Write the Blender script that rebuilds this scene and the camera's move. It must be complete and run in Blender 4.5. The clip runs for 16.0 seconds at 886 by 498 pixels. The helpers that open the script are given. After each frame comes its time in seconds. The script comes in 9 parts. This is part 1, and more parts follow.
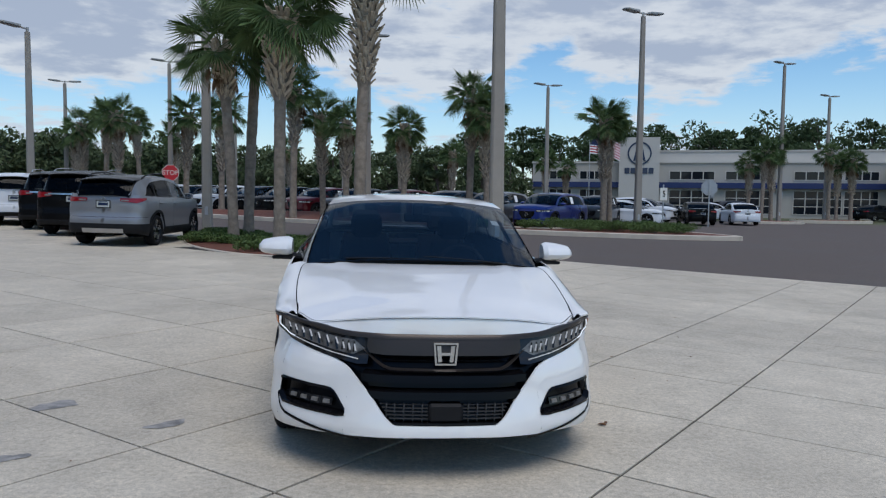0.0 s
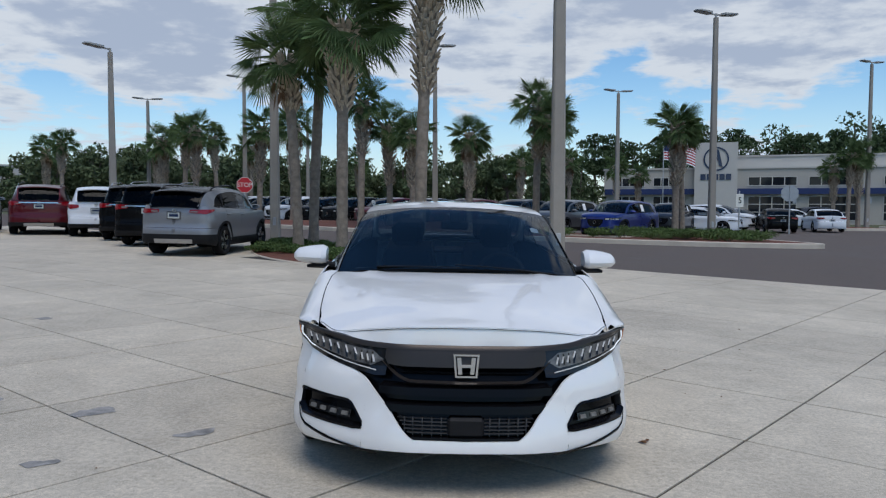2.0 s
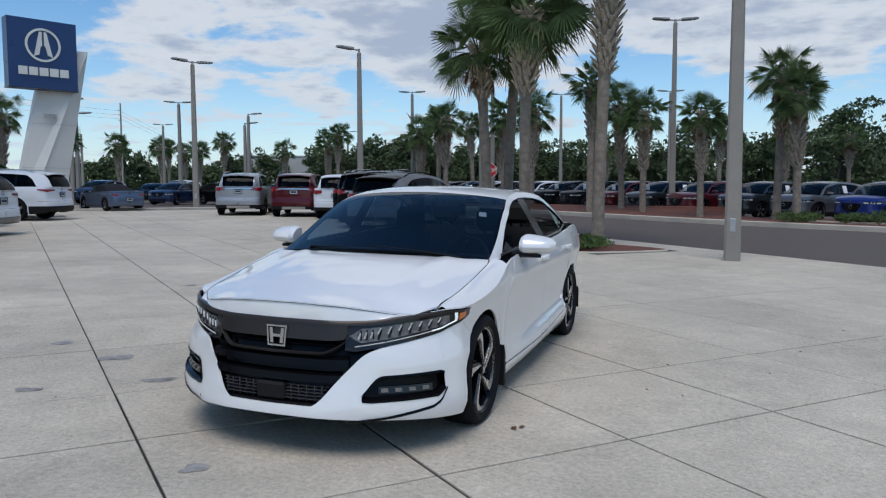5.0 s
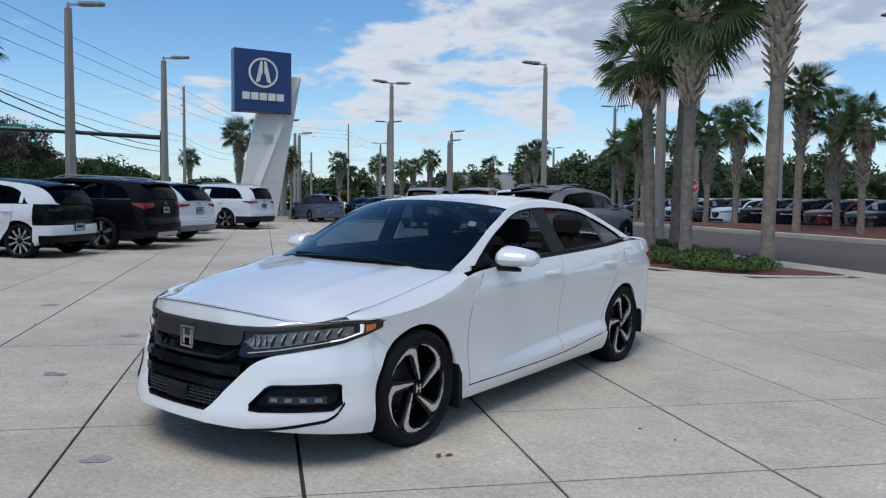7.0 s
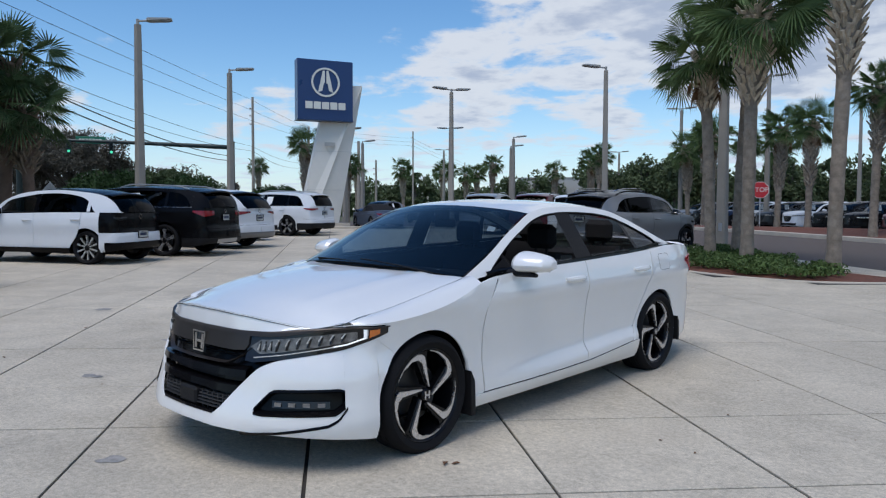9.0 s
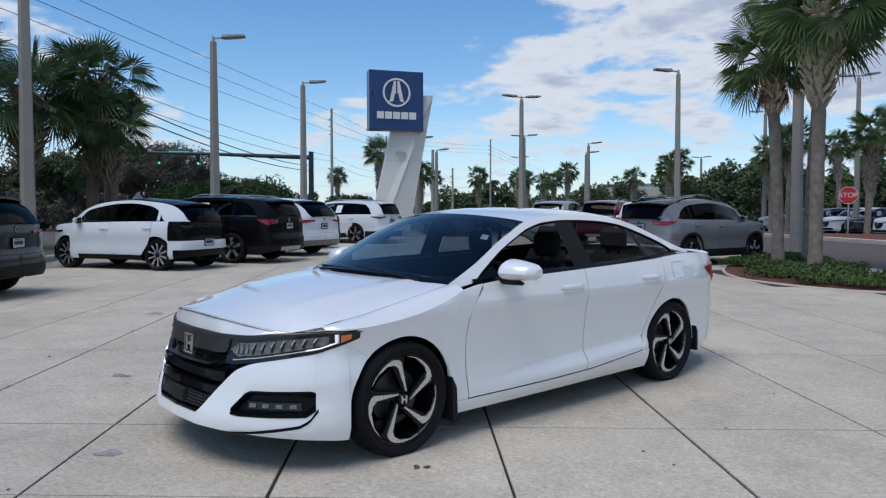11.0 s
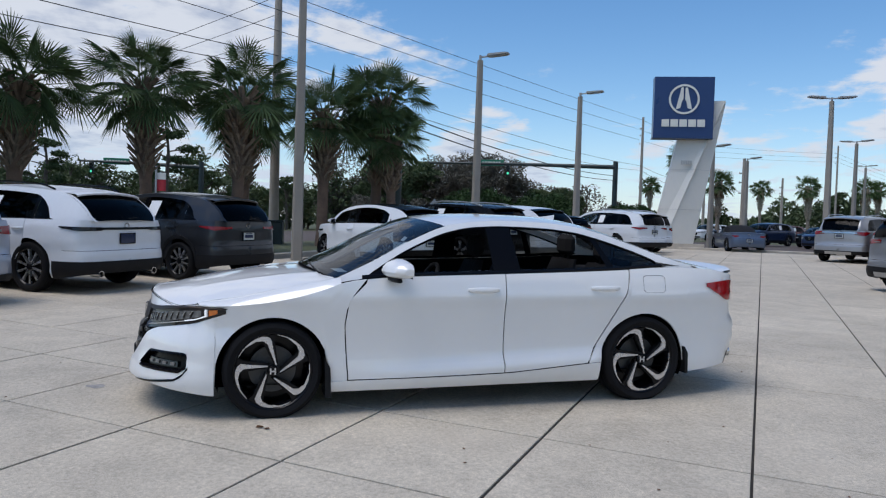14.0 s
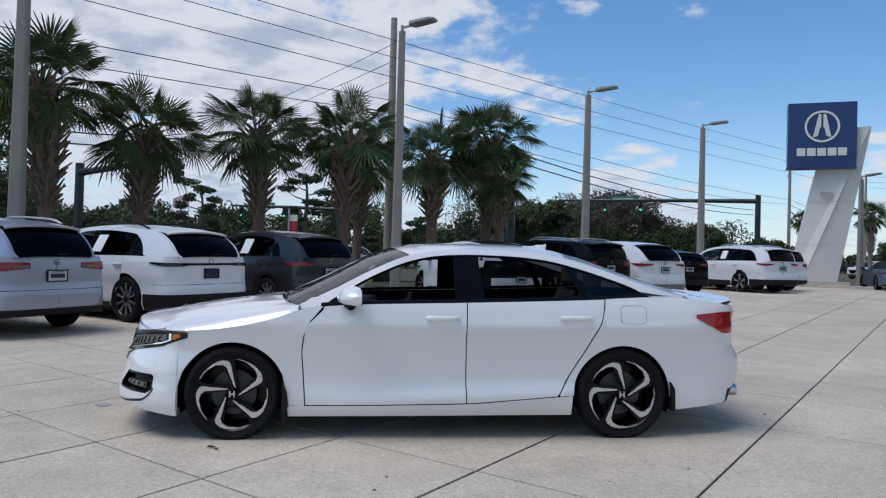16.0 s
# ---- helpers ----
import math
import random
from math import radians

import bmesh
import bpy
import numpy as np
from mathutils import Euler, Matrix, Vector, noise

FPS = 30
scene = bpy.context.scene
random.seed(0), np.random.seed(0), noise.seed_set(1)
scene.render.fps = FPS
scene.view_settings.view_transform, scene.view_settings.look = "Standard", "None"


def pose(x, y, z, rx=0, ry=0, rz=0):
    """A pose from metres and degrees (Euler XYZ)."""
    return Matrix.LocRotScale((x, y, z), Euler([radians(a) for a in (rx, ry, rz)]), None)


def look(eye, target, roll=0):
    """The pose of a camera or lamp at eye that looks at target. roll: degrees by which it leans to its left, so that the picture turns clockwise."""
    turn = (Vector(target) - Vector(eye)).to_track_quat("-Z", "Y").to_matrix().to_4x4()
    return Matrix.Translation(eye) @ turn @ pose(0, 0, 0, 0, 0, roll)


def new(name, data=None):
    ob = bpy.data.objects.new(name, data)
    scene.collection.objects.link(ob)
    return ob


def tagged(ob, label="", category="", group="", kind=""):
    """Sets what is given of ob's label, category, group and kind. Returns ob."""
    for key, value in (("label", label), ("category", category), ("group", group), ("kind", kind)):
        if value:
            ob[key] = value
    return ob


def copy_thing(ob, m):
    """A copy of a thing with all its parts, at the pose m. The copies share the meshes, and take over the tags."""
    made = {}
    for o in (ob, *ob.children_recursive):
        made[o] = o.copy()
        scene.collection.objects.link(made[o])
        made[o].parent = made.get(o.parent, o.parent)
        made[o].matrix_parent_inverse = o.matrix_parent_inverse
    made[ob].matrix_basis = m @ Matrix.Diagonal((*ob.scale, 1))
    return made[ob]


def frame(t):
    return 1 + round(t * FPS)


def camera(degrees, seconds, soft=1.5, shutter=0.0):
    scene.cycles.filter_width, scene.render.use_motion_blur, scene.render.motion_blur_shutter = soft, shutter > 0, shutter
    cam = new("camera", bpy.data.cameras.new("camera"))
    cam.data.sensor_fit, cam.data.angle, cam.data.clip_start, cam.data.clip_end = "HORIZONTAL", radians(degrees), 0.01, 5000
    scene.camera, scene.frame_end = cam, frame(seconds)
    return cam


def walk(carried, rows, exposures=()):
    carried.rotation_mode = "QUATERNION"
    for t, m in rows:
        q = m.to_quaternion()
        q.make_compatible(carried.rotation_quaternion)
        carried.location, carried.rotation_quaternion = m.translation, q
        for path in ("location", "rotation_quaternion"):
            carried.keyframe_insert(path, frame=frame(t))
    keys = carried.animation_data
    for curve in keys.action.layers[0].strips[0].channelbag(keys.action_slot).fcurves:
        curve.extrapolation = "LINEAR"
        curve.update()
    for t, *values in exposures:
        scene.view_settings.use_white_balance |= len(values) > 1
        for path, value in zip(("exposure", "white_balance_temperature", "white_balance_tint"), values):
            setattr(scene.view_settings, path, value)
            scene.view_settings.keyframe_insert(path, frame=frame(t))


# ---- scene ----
cam = camera(61.7, 16.0, soft=1.2)
PATH = [
    (0, (-0.434, -5.907, 1.375), (-0.2017, -3.9253, 1.2393), 0.68),
    (0.5, (-0.310, -5.826, 1.361), (-0.1577, -3.8356, 1.2395), 0.60),
    (1, (-0.231, -5.819, 1.361), (-0.1295, -3.8246, 1.2510), 0.41),
    (1.5, (-0.186, -5.813, 1.359), (-0.1155, -3.8172, 1.2509), 0.22),
    (2, (-0.169, -5.791, 1.359), (-0.1306, -3.7945, 1.2474), 0.13),
    (2.5, (-0.113, -5.783, 1.348), (-0.1289, -3.7865, 1.2284), 0.04),
    (3, (0.235, -5.893, 1.348), (0.1299, -3.8999, 1.2185), -0.03),
    (3.5, (0.668, -5.864, 1.321), (0.4433, -3.8815, 1.1779), -0.09),
    (4, (1.162, -5.829, 1.341), (0.7925, -3.8691, 1.1895), -0.14),
    (4.5, (1.705, -5.801, 1.346), (1.1747, -3.8787, 1.1924), -0.07),
    (5, (2.195, -5.638, 1.359), (1.5031, -3.7680, 1.2055), -0.20),
    (5.2, (2.384, -5.583, 1.338), (1.6318, -3.7358, 1.1884), -0.07),
    (7.3, (3.581, -4.515, 1.299), (2.3357, -2.9534, 1.1922), 0.43),
    (7.5, (3.644, -4.480, 1.304), (2.3761, -2.9367, 1.1987), 0.35),
    (8, (3.685, -4.422, 1.305), (2.3768, -2.9124, 1.2049), 0.28),
    (10.5, (3.808, -4.231, 1.277), (2.3873, -2.8260, 1.1925), -0.13),
    (11, (4.167, -4.023, 1.301), (2.6734, -2.6948, 1.2266), -0.07),
    (11.5, (4.512, -3.699, 1.301), (2.9295, -2.4778, 1.2371), 0.11),
    (12, (4.915, -3.348, 1.306), (3.2423, -2.2533, 1.2486), 0.50),
    (12.5, (5.220, -2.959, 1.279), (3.4666, -1.9979, 1.2220), 1.00),
    (13, (5.512, -2.576, 1.297), (3.6939, -1.7450, 1.2373), 1.39),
    (13.5, (5.782, -2.168, 1.294), (3.9081, -1.4721, 1.2322), 1.77),
    (14, (5.949, -1.720, 1.299), (4.0299, -1.1607, 1.2370), 1.86),
    (14.5, (6.094, -1.298, 1.293), (4.1421, -0.8660, 1.2369), 2.14),
    (15, (6.090, -0.900, 1.278), (4.1157, -0.5809, 1.2373), 2.10),
    (15.5, (6.161, -0.563, 1.272), (4.1743, -0.3302, 1.2617), 1.85),
    (16, (6.199, -0.422, 1.257), (4.2075, -0.2455, 1.2900), 1.58),
]
walk(cam, [(t, look(eye, target, roll)) for t, eye, target, roll in PATH], exposures=[(0.0, 0.0, 6620, 10), (5.0, 0.0, 6600, 10), (8.0, 0.08, 6560, 11), (12.0, 0.08, 6580, 12), (16.0, 0.09, 6700, 13)])

# ---------------------------------------------------------------- sky, sun
world = bpy.data.worlds.new("sky")
scene.world = world
world.use_nodes = True
SUN_DIR = Vector((0.10, -0.40, 0.91)).normalized()
SUN_EL = math.asin(SUN_DIR.z)
SUN_AZ = math.atan2(SUN_DIR.x, SUN_DIR.y)


def build_sky():
    nt = world.node_tree
    n, l = nt.nodes, nt.links
    n.clear()
    out = n.new("ShaderNodeOutputWorld")
    bg = n.new("ShaderNodeBackground")
    sky = n.new("ShaderNodeTexSky")
    sky.sky_type = "NISHITA"
    sky.sun_disc = False
    sky.sun_elevation = SUN_EL
    sky.sun_rotation = SUN_AZ
    sky.air_density, sky.dust_density, sky.ozone_density = 1.0, 0.15, 2.5
    tc = n.new("ShaderNodeTexCoord")
    sep = n.new("ShaderNodeSeparateXYZ")
    l.new(tc.outputs["Generated"], sep.inputs[0])
    # project the direction on a flat cloud deck
    zc = n.new("ShaderNodeMath"); zc.operation = "MAXIMUM"; zc.inputs[1].default_value = 0.0
    l.new(sep.outputs["Z"], zc.inputs[0])
    za = n.new("ShaderNodeMath"); za.operation = "ADD"; za.inputs[1].default_value = 0.10
    l.new(zc.outputs[0], za.inputs[0])
    dv = n.new("ShaderNodeVectorMath"); dv.operation = "DIVIDE"
    l.new(tc.outputs["Generated"], dv.inputs[0])
    cmb = n.new("ShaderNodeCombineXYZ")
    for i in range(3):
        l.new(za.outputs[0], cmb.inputs[i])
    l.new(cmb.outputs[0], dv.inputs[1])
    mp = n.new("ShaderNodeMapping")
    mp.inputs["Location"].default_value = CLOUD_SHIFT
    mp.inputs["Scale"].default_value = (1.0, 1.0, 0.0)
    l.new(dv.outputs[0], mp.inputs[0])
    big = n.new("ShaderNodeTexNoise"); big.inputs["Scale"].default_value = 0.8; big.inputs["Detail"].default_value = 2.0
    fine = n.new("ShaderNodeTexNoise"); fine.inputs["Scale"].default_value = 2.7; fine.inputs["Detail"].default_value = 9.0; fine.inputs["Roughness"].default_value = 0.6
    fine.inputs["Distortion"].default_value = 0.25
    l.new(mp.outputs[0], big.inputs["Vector"]); l.new(mp.outputs[0], fine.inputs["Vector"])
    mix = n.new("ShaderNodeMath"); mix.operation = "MULTIPLY_ADD"; mix.inputs[1].default_value = 0.8
    puff = n.new("ShaderNodeMath"); puff.operation = "MULTIPLY"; puff.inputs[1].default_value = 1.5
    l.new(fine.outputs["Fac"], puff.inputs[0])
    l.new(big.outputs["Fac"], mix.inputs[0]); l.new(puff.outputs[0], mix.inputs[2])
    # heaped lumps, seen in the round
    heap = n.new("ShaderNodeTexNoise"); heap.inputs["Scale"].default_value = 11.0; heap.inputs["Detail"].default_value = 7.0; heap.inputs["Roughness"].default_value = 0.55
    tall = n.new("ShaderNodeVectorMath"); tall.operation = "MULTIPLY"; tall.inputs[1].default_value = (1.0, 1.0, 1.7)
    l.new(tc.outputs["Generated"], tall.inputs[0]); l.new(tall.outputs[0], heap.inputs["Vector"])
    lump = n.new("ShaderNodeMath"); lump.operation = "MULTIPLY_ADD"; lump.inputs[1].default_value = 1.1; lump.inputs[2].default_value = -0.55
    l.new(heap.outputs["Fac"], lump.inputs[0])
    both_ = n.new("ShaderNodeMath"); both_.operation = "ADD"
    l.new(mix.outputs[0], both_.inputs[0]); l.new(lump.outputs[0], both_.inputs[1])
    total = both_.outputs[0]
    # the deck is thicker in some quarters of the sky than in others
    for bearing, elev, inner, outer, amount in CLOUD_BANKS:
        d = Vector((math.sin(radians(bearing)) * math.cos(radians(elev)), math.cos(radians(bearing)) * math.cos(radians(elev)), math.sin(radians(elev))))
        dot = n.new("ShaderNodeVectorMath"); dot.operation = "DOT_PRODUCT"; dot.inputs[1].default_value = d
        l.new(tc.outputs["Generated"], dot.inputs[0])
        mr = n.new("ShaderNodeMapRange"); mr.interpolation_type = "SMOOTHSTEP"
        mr.inputs["From Min"].default_value = math.cos(radians(outer)); mr.inputs["From Max"].default_value = math.cos(radians(inner))
        mr.inputs["To Max"].default_value = amount
        l.new(dot.outputs["Value"], mr.inputs["Value"])
        ad = n.new("ShaderNodeMath"); ad.operation = "ADD"
        l.new(total, ad.inputs[0]); l.new(mr.outputs[0], ad.inputs[1]); total = ad.outputs[0]
    cov = n.new("ShaderNodeMapRange"); cov.interpolation_type = "SMOOTHSTEP"
    cov.inputs["From Min"].default_value = 1.12; cov.inputs["From Max"].default_value = 1.44
    l.new(total, cov.inputs["Value"])
    # thick parts of the clouds are greyer underneath
    thick = n.new("ShaderNodeMapRange"); thick.interpolation_type = "SMOOTHSTEP"
    thick.inputs["From Min"].default_value = 1.42; thick.inputs["From Max"].default_value = 2.0
    shade = n.new("ShaderNodeTexNoise"); shade.inputs["Scale"].default_value = 4.2; shade.inputs["Detail"].default_value = 7.0; shade.inputs["Roughness"].default_value = 0.55
    off = n.new("ShaderNodeVectorMath"); off.operation = "ADD"; off.inputs[1].default_value = (7.3, 2.9, 0.0)
    l.new(mp.outputs[0], off.inputs[0]); l.new(off.outputs[0], shade.inputs["Vector"])
    sh2 = n.new("ShaderNodeMath"); sh2.operation = "MULTIPLY_ADD"; sh2.inputs[1].default_value = 1.5; sh2.inputs[2].default_value = -0.75
    l.new(shade.outputs["Fac"], sh2.inputs[0])
    sh3 = n.new("ShaderNodeMath"); sh3.operation = "ADD"
    l.new(total, sh3.inputs[0]); l.new(sh2.outputs[0], sh3.inputs[1]); l.new(sh3.outputs[0], thick.inputs["Value"])
    cc = n.new("ShaderNodeMix"); cc.data_type = "RGBA"
    cc.inputs[6].default_value = (6.2, 6.7, 7.4, 1); cc.inputs[7].default_value = (3.7, 4.35, 5.6, 1)
    l.new(thick.outputs[0], cc.inputs[0])
    fade = n.new("ShaderNodeMapRange"); fade.inputs["From Min"].default_value = 0.0; fade.inputs["From Max"].default_value = 0.05
    fade.inputs["To Min"].default_value = 0.35; fade.inputs["To Max"].default_value = 0.92
    l.new(sep.outputs["Z"], fade.inputs["Value"])
    fc = n.new("ShaderNodeMath"); fc.operation = "MULTIPLY"
    l.new(cov.outputs[0], fc.inputs[0]); l.new(fade.outputs[0], fc.inputs[1])
    # thin bright haze along the horizon
    hz_ = n.new("ShaderNodeMapRange"); hz_.interpolation_type = "SMOOTHSTEP"
    hz_.inputs["From Min"].default_value = -0.02; hz_.inputs["From Max"].default_value = 0.16
    hz_.inputs["To Min"].default_value = 0.55; hz_.inputs["To Max"].default_value = 0.0
    l.new(sep.outputs["Z"], hz_.inputs["Value"])
    hue = n.new("ShaderNodeHueSaturation"); hue.inputs["Saturation"].default_value = 1.25; hue.inputs["Value"].default_value = SKY_VALUE
    l.new(sky.outputs[0], hue.inputs["Color"])
    m2 = n.new("ShaderNodeMix"); m2.data_type = "RGBA"
    l.new(fc.outputs[0], m2.inputs[0]); l.new(hue.outputs[0], m2.inputs[6]); l.new(cc.outputs[2], m2.inputs[7])
    m3 = n.new("ShaderNodeMix"); m3.data_type = "RGBA"; m3.inputs[7].default_value = (3.3, 5.0, 7.4, 1)
    l.new(hz_.outputs[0], m3.inputs[0]); l.new(m2.outputs[2], m3.inputs[6])
    l.new(m3.outputs[2], bg.inputs["Color"])
    bg.inputs["Strength"].default_value = SKY_STRENGTH
    l.new(bg.outputs[0], out.inputs["Surface"])


CLOUD_SHIFT = (3.1, 1.7, 0.0)
# overhead, 98 and 180 degree entries are unseen, added to shape light and reflections
CLOUD_BANKS = [(-17, 23, 12, 16.5, 0.50), (4, 23, 12, 16.5, 0.60), (25, 23, 12, 16.5, 0.60), (46, 23, 12, 16.5, 0.58), (-4, 3, 4, 8, -0.30), (14, 3, 4, 8, -0.30), (32, 3, 4, 8, -0.28), (50, 3, 4, 8, -0.26), (0, 66, 20, 32, -0.50),
               (-41, 9.5, 2, 5.5, 0.34), (-31, 11, 2.5, 6.0, 0.32), (-21, 13, 3, 7.0, 0.40), (-52, 25, 8, 15, -0.50), (-62, 44, 12, 26, -0.45), (-62, 16, 6, 15, -0.30), (-70, 4.5, 2, 6, 0.32), (-57, 7.5, 1.5, 5, 0.26), (-104, 20, 10, 24, 0.45), (180, 55, 25, 60, -0.10), (98, 32, 15, 45, -0.02)]
SKY_STRENGTH, SKY_VALUE = 0.105, 1.34
build_sky()
sun = new("sun", bpy.data.lights.new("sun", "SUN"))
sun.data.energy, sun.data.angle, sun.data.color = 2.0, radians(38), (1.0, 0.98, 0.96)
sun.matrix_world = look(SUN_DIR * 50, (0, 0, 0))


# ---------------------------------------------------------------- materials
MATS = {}


def base(name):
    m = bpy.data.materials.new(name)
    m.use_nodes = True
    b = m.node_tree.nodes["Principled BSDF"]
    return m, m.node_tree.nodes, m.node_tree.links, b


def surface(name, color, rough=0.6, metal=0.0, vary=0.12, scale=6.0, bump=0.0, bump_scale=80.0, coat=0.0, rnd=0.0, spec=0.5, stain=None, stain_scale=0.7, rvary=0.1):
    """Plain real surface: colour varied at two scales, fine relief, wear in the gloss."""
    m, n, l, b = base(name)
    geo = n.new("ShaderNodeTexCoord")
    t1 = n.new("ShaderNodeTexNoise"); t1.inputs["Scale"].default_value = scale; t1.inputs["Detail"].default_value = 6
    t2 = n.new("ShaderNodeTexNoise"); t2.inputs["Scale"].default_value = scale * 9; t2.inputs["Detail"].default_value = 4
    l.new(geo.outputs["Object"], t1.inputs["Vector"]); l.new(geo.outputs["Object"], t2.inputs["Vector"])
    add = n.new("ShaderNodeMath"); add.operation = "MULTIPLY_ADD"; add.inputs[1].default_value = 0.45
    l.new(t2.outputs["Fac"], add.inputs[0]); l.new(t1.outputs["Fac"], add.inputs[2])
    mr = n.new("ShaderNodeMapRange"); mr.inputs["From Min"].default_value = 0.4; mr.inputs["From Max"].default_value = 1.05
    mr.inputs["To Min"].default_value = 1 - vary; mr.inputs["To Max"].default_value = 1 + vary
    l.new(add.outputs[0], mr.inputs["Value"])
    val = mr.outputs[0]
    if rnd:
        oi = n.new("ShaderNodeObjectInfo")
        r = n.new("ShaderNodeMapRange"); r.inputs["To Min"].default_value = 1 - rnd; r.inputs["To Max"].default_value = 1 + rnd
        l.new(oi.outputs["Random"], r.inputs["Value"])
        mu = n.new("ShaderNodeMath"); mu.operation = "MULTIPLY"
        l.new(val, mu.inputs[0]); l.new(r.outputs[0], mu.inputs[1]); val = mu.outputs[0]
    col = n.new("ShaderNodeVectorMath"); col.operation = "SCALE"; col.inputs[0].default_value = color[:3]
    l.new(val, col.inputs["Scale"])
    out = col.outputs[0]
    if stain:
        s = n.new("ShaderNodeTexNoise"); s.inputs["Scale"].default_value = stain_scale; s.inputs["Detail"].default_value = 5; s.inputs["Roughness"].default_value = 0.65
        l.new(geo.outputs["Object"], s.inputs["Vector"])
        sr = n.new("ShaderNodeMapRange"); sr.inputs["From Min"].default_value = 0.5; sr.inputs["From Max"].default_value = 0.75; sr.inputs["To Max"].default_value = stain[3]
        l.new(s.outputs["Fac"], sr.inputs["Value"])
        mx = n.new("ShaderNodeMix"); mx.data_type = "RGBA"; mx.inputs[7].default_value = (*stain[:3], 1)
        l.new(sr.outputs[0], mx.inputs[0]); l.new(out, mx.inputs[6]); out = mx.outputs[2]
    l.new(out, b.inputs["Base Color"])
    rr = n.new("ShaderNodeMapRange"); rr.inputs["From Min"].default_value = 0.3; rr.inputs["From Max"].default_value = 0.7
    rr.inputs["To Min"].default_value = max(0.02, rough - rvary * rough); rr.inputs["To Max"].default_value = min(1, rough + rvary * rough)
    l.new(t1.outputs["Fac"], rr.inputs["Value"]); l.new(rr.outputs[0], b.inputs["Roughness"])
    b.inputs["Metallic"].default_value = metal
    b.inputs["Specular IOR Level"].default_value = spec
    b.inputs["Coat Weight"].default_value = coat
    b.inputs["Coat Roughness"].default_value = 0.03
    if bump:
        bt = n.new("ShaderNodeTexNoise"); bt.inputs["Scale"].default_value = bump_scale; bt.inputs["Detail"].default_value = 5
        l.new(geo.outputs["Object"], bt.inputs["Vector"])
        bp = n.new("ShaderNodeBump"); bp.inputs["Strength"].default_value = bump; bp.inputs["Distance"].default_value = 0.01
        l.new(bt.outputs["Fac"], bp.inputs["Height"]); l.new(bp.outputs[0], b.inputs["Normal"])
    MATS[name] = m
    return m


def glass(name, tint, rough=0.0, gloss=1.0, base_gloss=0.03, edge=0.55):
    """Thin tinted pane: see-through, with mirror gloss that grows at grazing angles."""
    m = bpy.data.materials.new(name)
    m.use_nodes = True
    n, l = m.node_tree.nodes, m.node_tree.links
    n.clear()
    out = n.new("ShaderNodeOutputMaterial")
    tr = n.new("ShaderNodeBsdfTransparent"); tr.inputs[0].default_value = (*tint, 1)
    gl = n.new("ShaderNodeBsdfGlossy"); gl.inputs["Roughness"].default_value = 0.02; gl.inputs[0].default_value = (gloss, gloss, gloss, 1)
    lw = n.new("ShaderNodeLayerWeight"); lw.inputs["Blend"].default_value = 0.5
    pw = n.new("ShaderNodeMath"); pw.operation = "POWER"; pw.inputs[1].default_value = 4.5
    l.new(lw.outputs["Facing"], pw.inputs[0])
    fr = n.new("ShaderNodeMath"); fr.operation = "MULTIPLY_ADD"; fr.inputs[1].default_value = edge; fr.inputs[2].default_value = base_gloss
    l.new(pw.outputs[0], fr.inputs[0])
    mx = n.new("ShaderNodeMixShader")
    l.new(fr.outputs[0], mx.inputs[0]); l.new(tr.outputs[0], mx.inputs[1]); l.new(gl.outputs[0], mx.inputs[2])
    l.new(mx.outputs[0], out.inputs[0])
    MATS[name] = m
    return m


def paint(name, color, metal=0.0, rough=0.35, flake=0.04, coat=0.5, spec=0.3):
    return surface("paint_" + name, color, rough=rough, metal=metal, vary=flake, scale=1.5, coat=coat, rvary=0.1, spec=spec)


def lamp_glow(name, color, power, basecol):
    m, n, l, b = base(name)
    b.inputs["Base Color"].default_value = (*basecol, 1)
    b.inputs["Emission Color"].default_value = (*color, 1)
    b.inputs["Emission Strength"].default_value = power
    b.inputs["Roughness"].default_value = 0.2
    MATS[name] = m
    return m


P_WHITE = paint("pearl_white", (0.775, 0.765, 0.74), 0.0, 0.38, 0.02, coat=1.0, spec=0.5)
P_WHITE.node_tree.nodes["Principled BSDF"].inputs["Coat IOR"].default_value = 1.75
P_WHITE2 = paint("white", (0.66, 0.68, 0.70), 0.0, 0.4)
P_SILVER = paint("silver", (0.36, 0.36, 0.365), 0.55, 0.34)
P_BILLET = paint("mid_silver", (0.235, 0.240, 0.252), 0.45, 0.34)
P_GREY = paint("grey", (0.14, 0.145, 0.15), 0.5, 0.36)
P_GUN = paint("gunmetal", (0.030, 0.032, 0.036), 0.5, 0.3)
P_BLACK = surface("paint_black", (0.004, 0.004, 0.0045), 0.26, vary=0.04, scale=1.5, coat=0.06, spec=0.10)
P_NAVY = paint("navy", (0.015, 0.03, 0.075), 0.2, 0.3)
P_BLUE = paint("blue", (0.008, 0.022, 0.16), 0.35, 0.3)
P_RED = paint("red", (0.085, 0.004, 0.008), 0.3, 0.3)
P_SKYBLUE = paint("steel_blue", (0.10, 0.135, 0.20), 0.5, 0.35)
GLOSS_BLACK = surface("gloss_black", (0.004, 0.004, 0.005), 0.14, vary=0.05, spec=0.12)
PLASTIC = surface("black_plastic", (0.012, 0.012, 0.013), 0.55, vary=0.15, scale=8, bump=0.15, bump_scale=500, spec=0.15)
# near-black for linings and borders, and for shade put into panel gaps
VOID = surface("dark_lining", (0.003, 0.003, 0.003), 0.9, vary=0.1, spec=0.05)
RUBBER = surface("tyre_rubber", (0.010, 0.010, 0.011), 0.75, vary=0.25, scale=9, bump=0.2, bump_scale=200, spec=0.12)
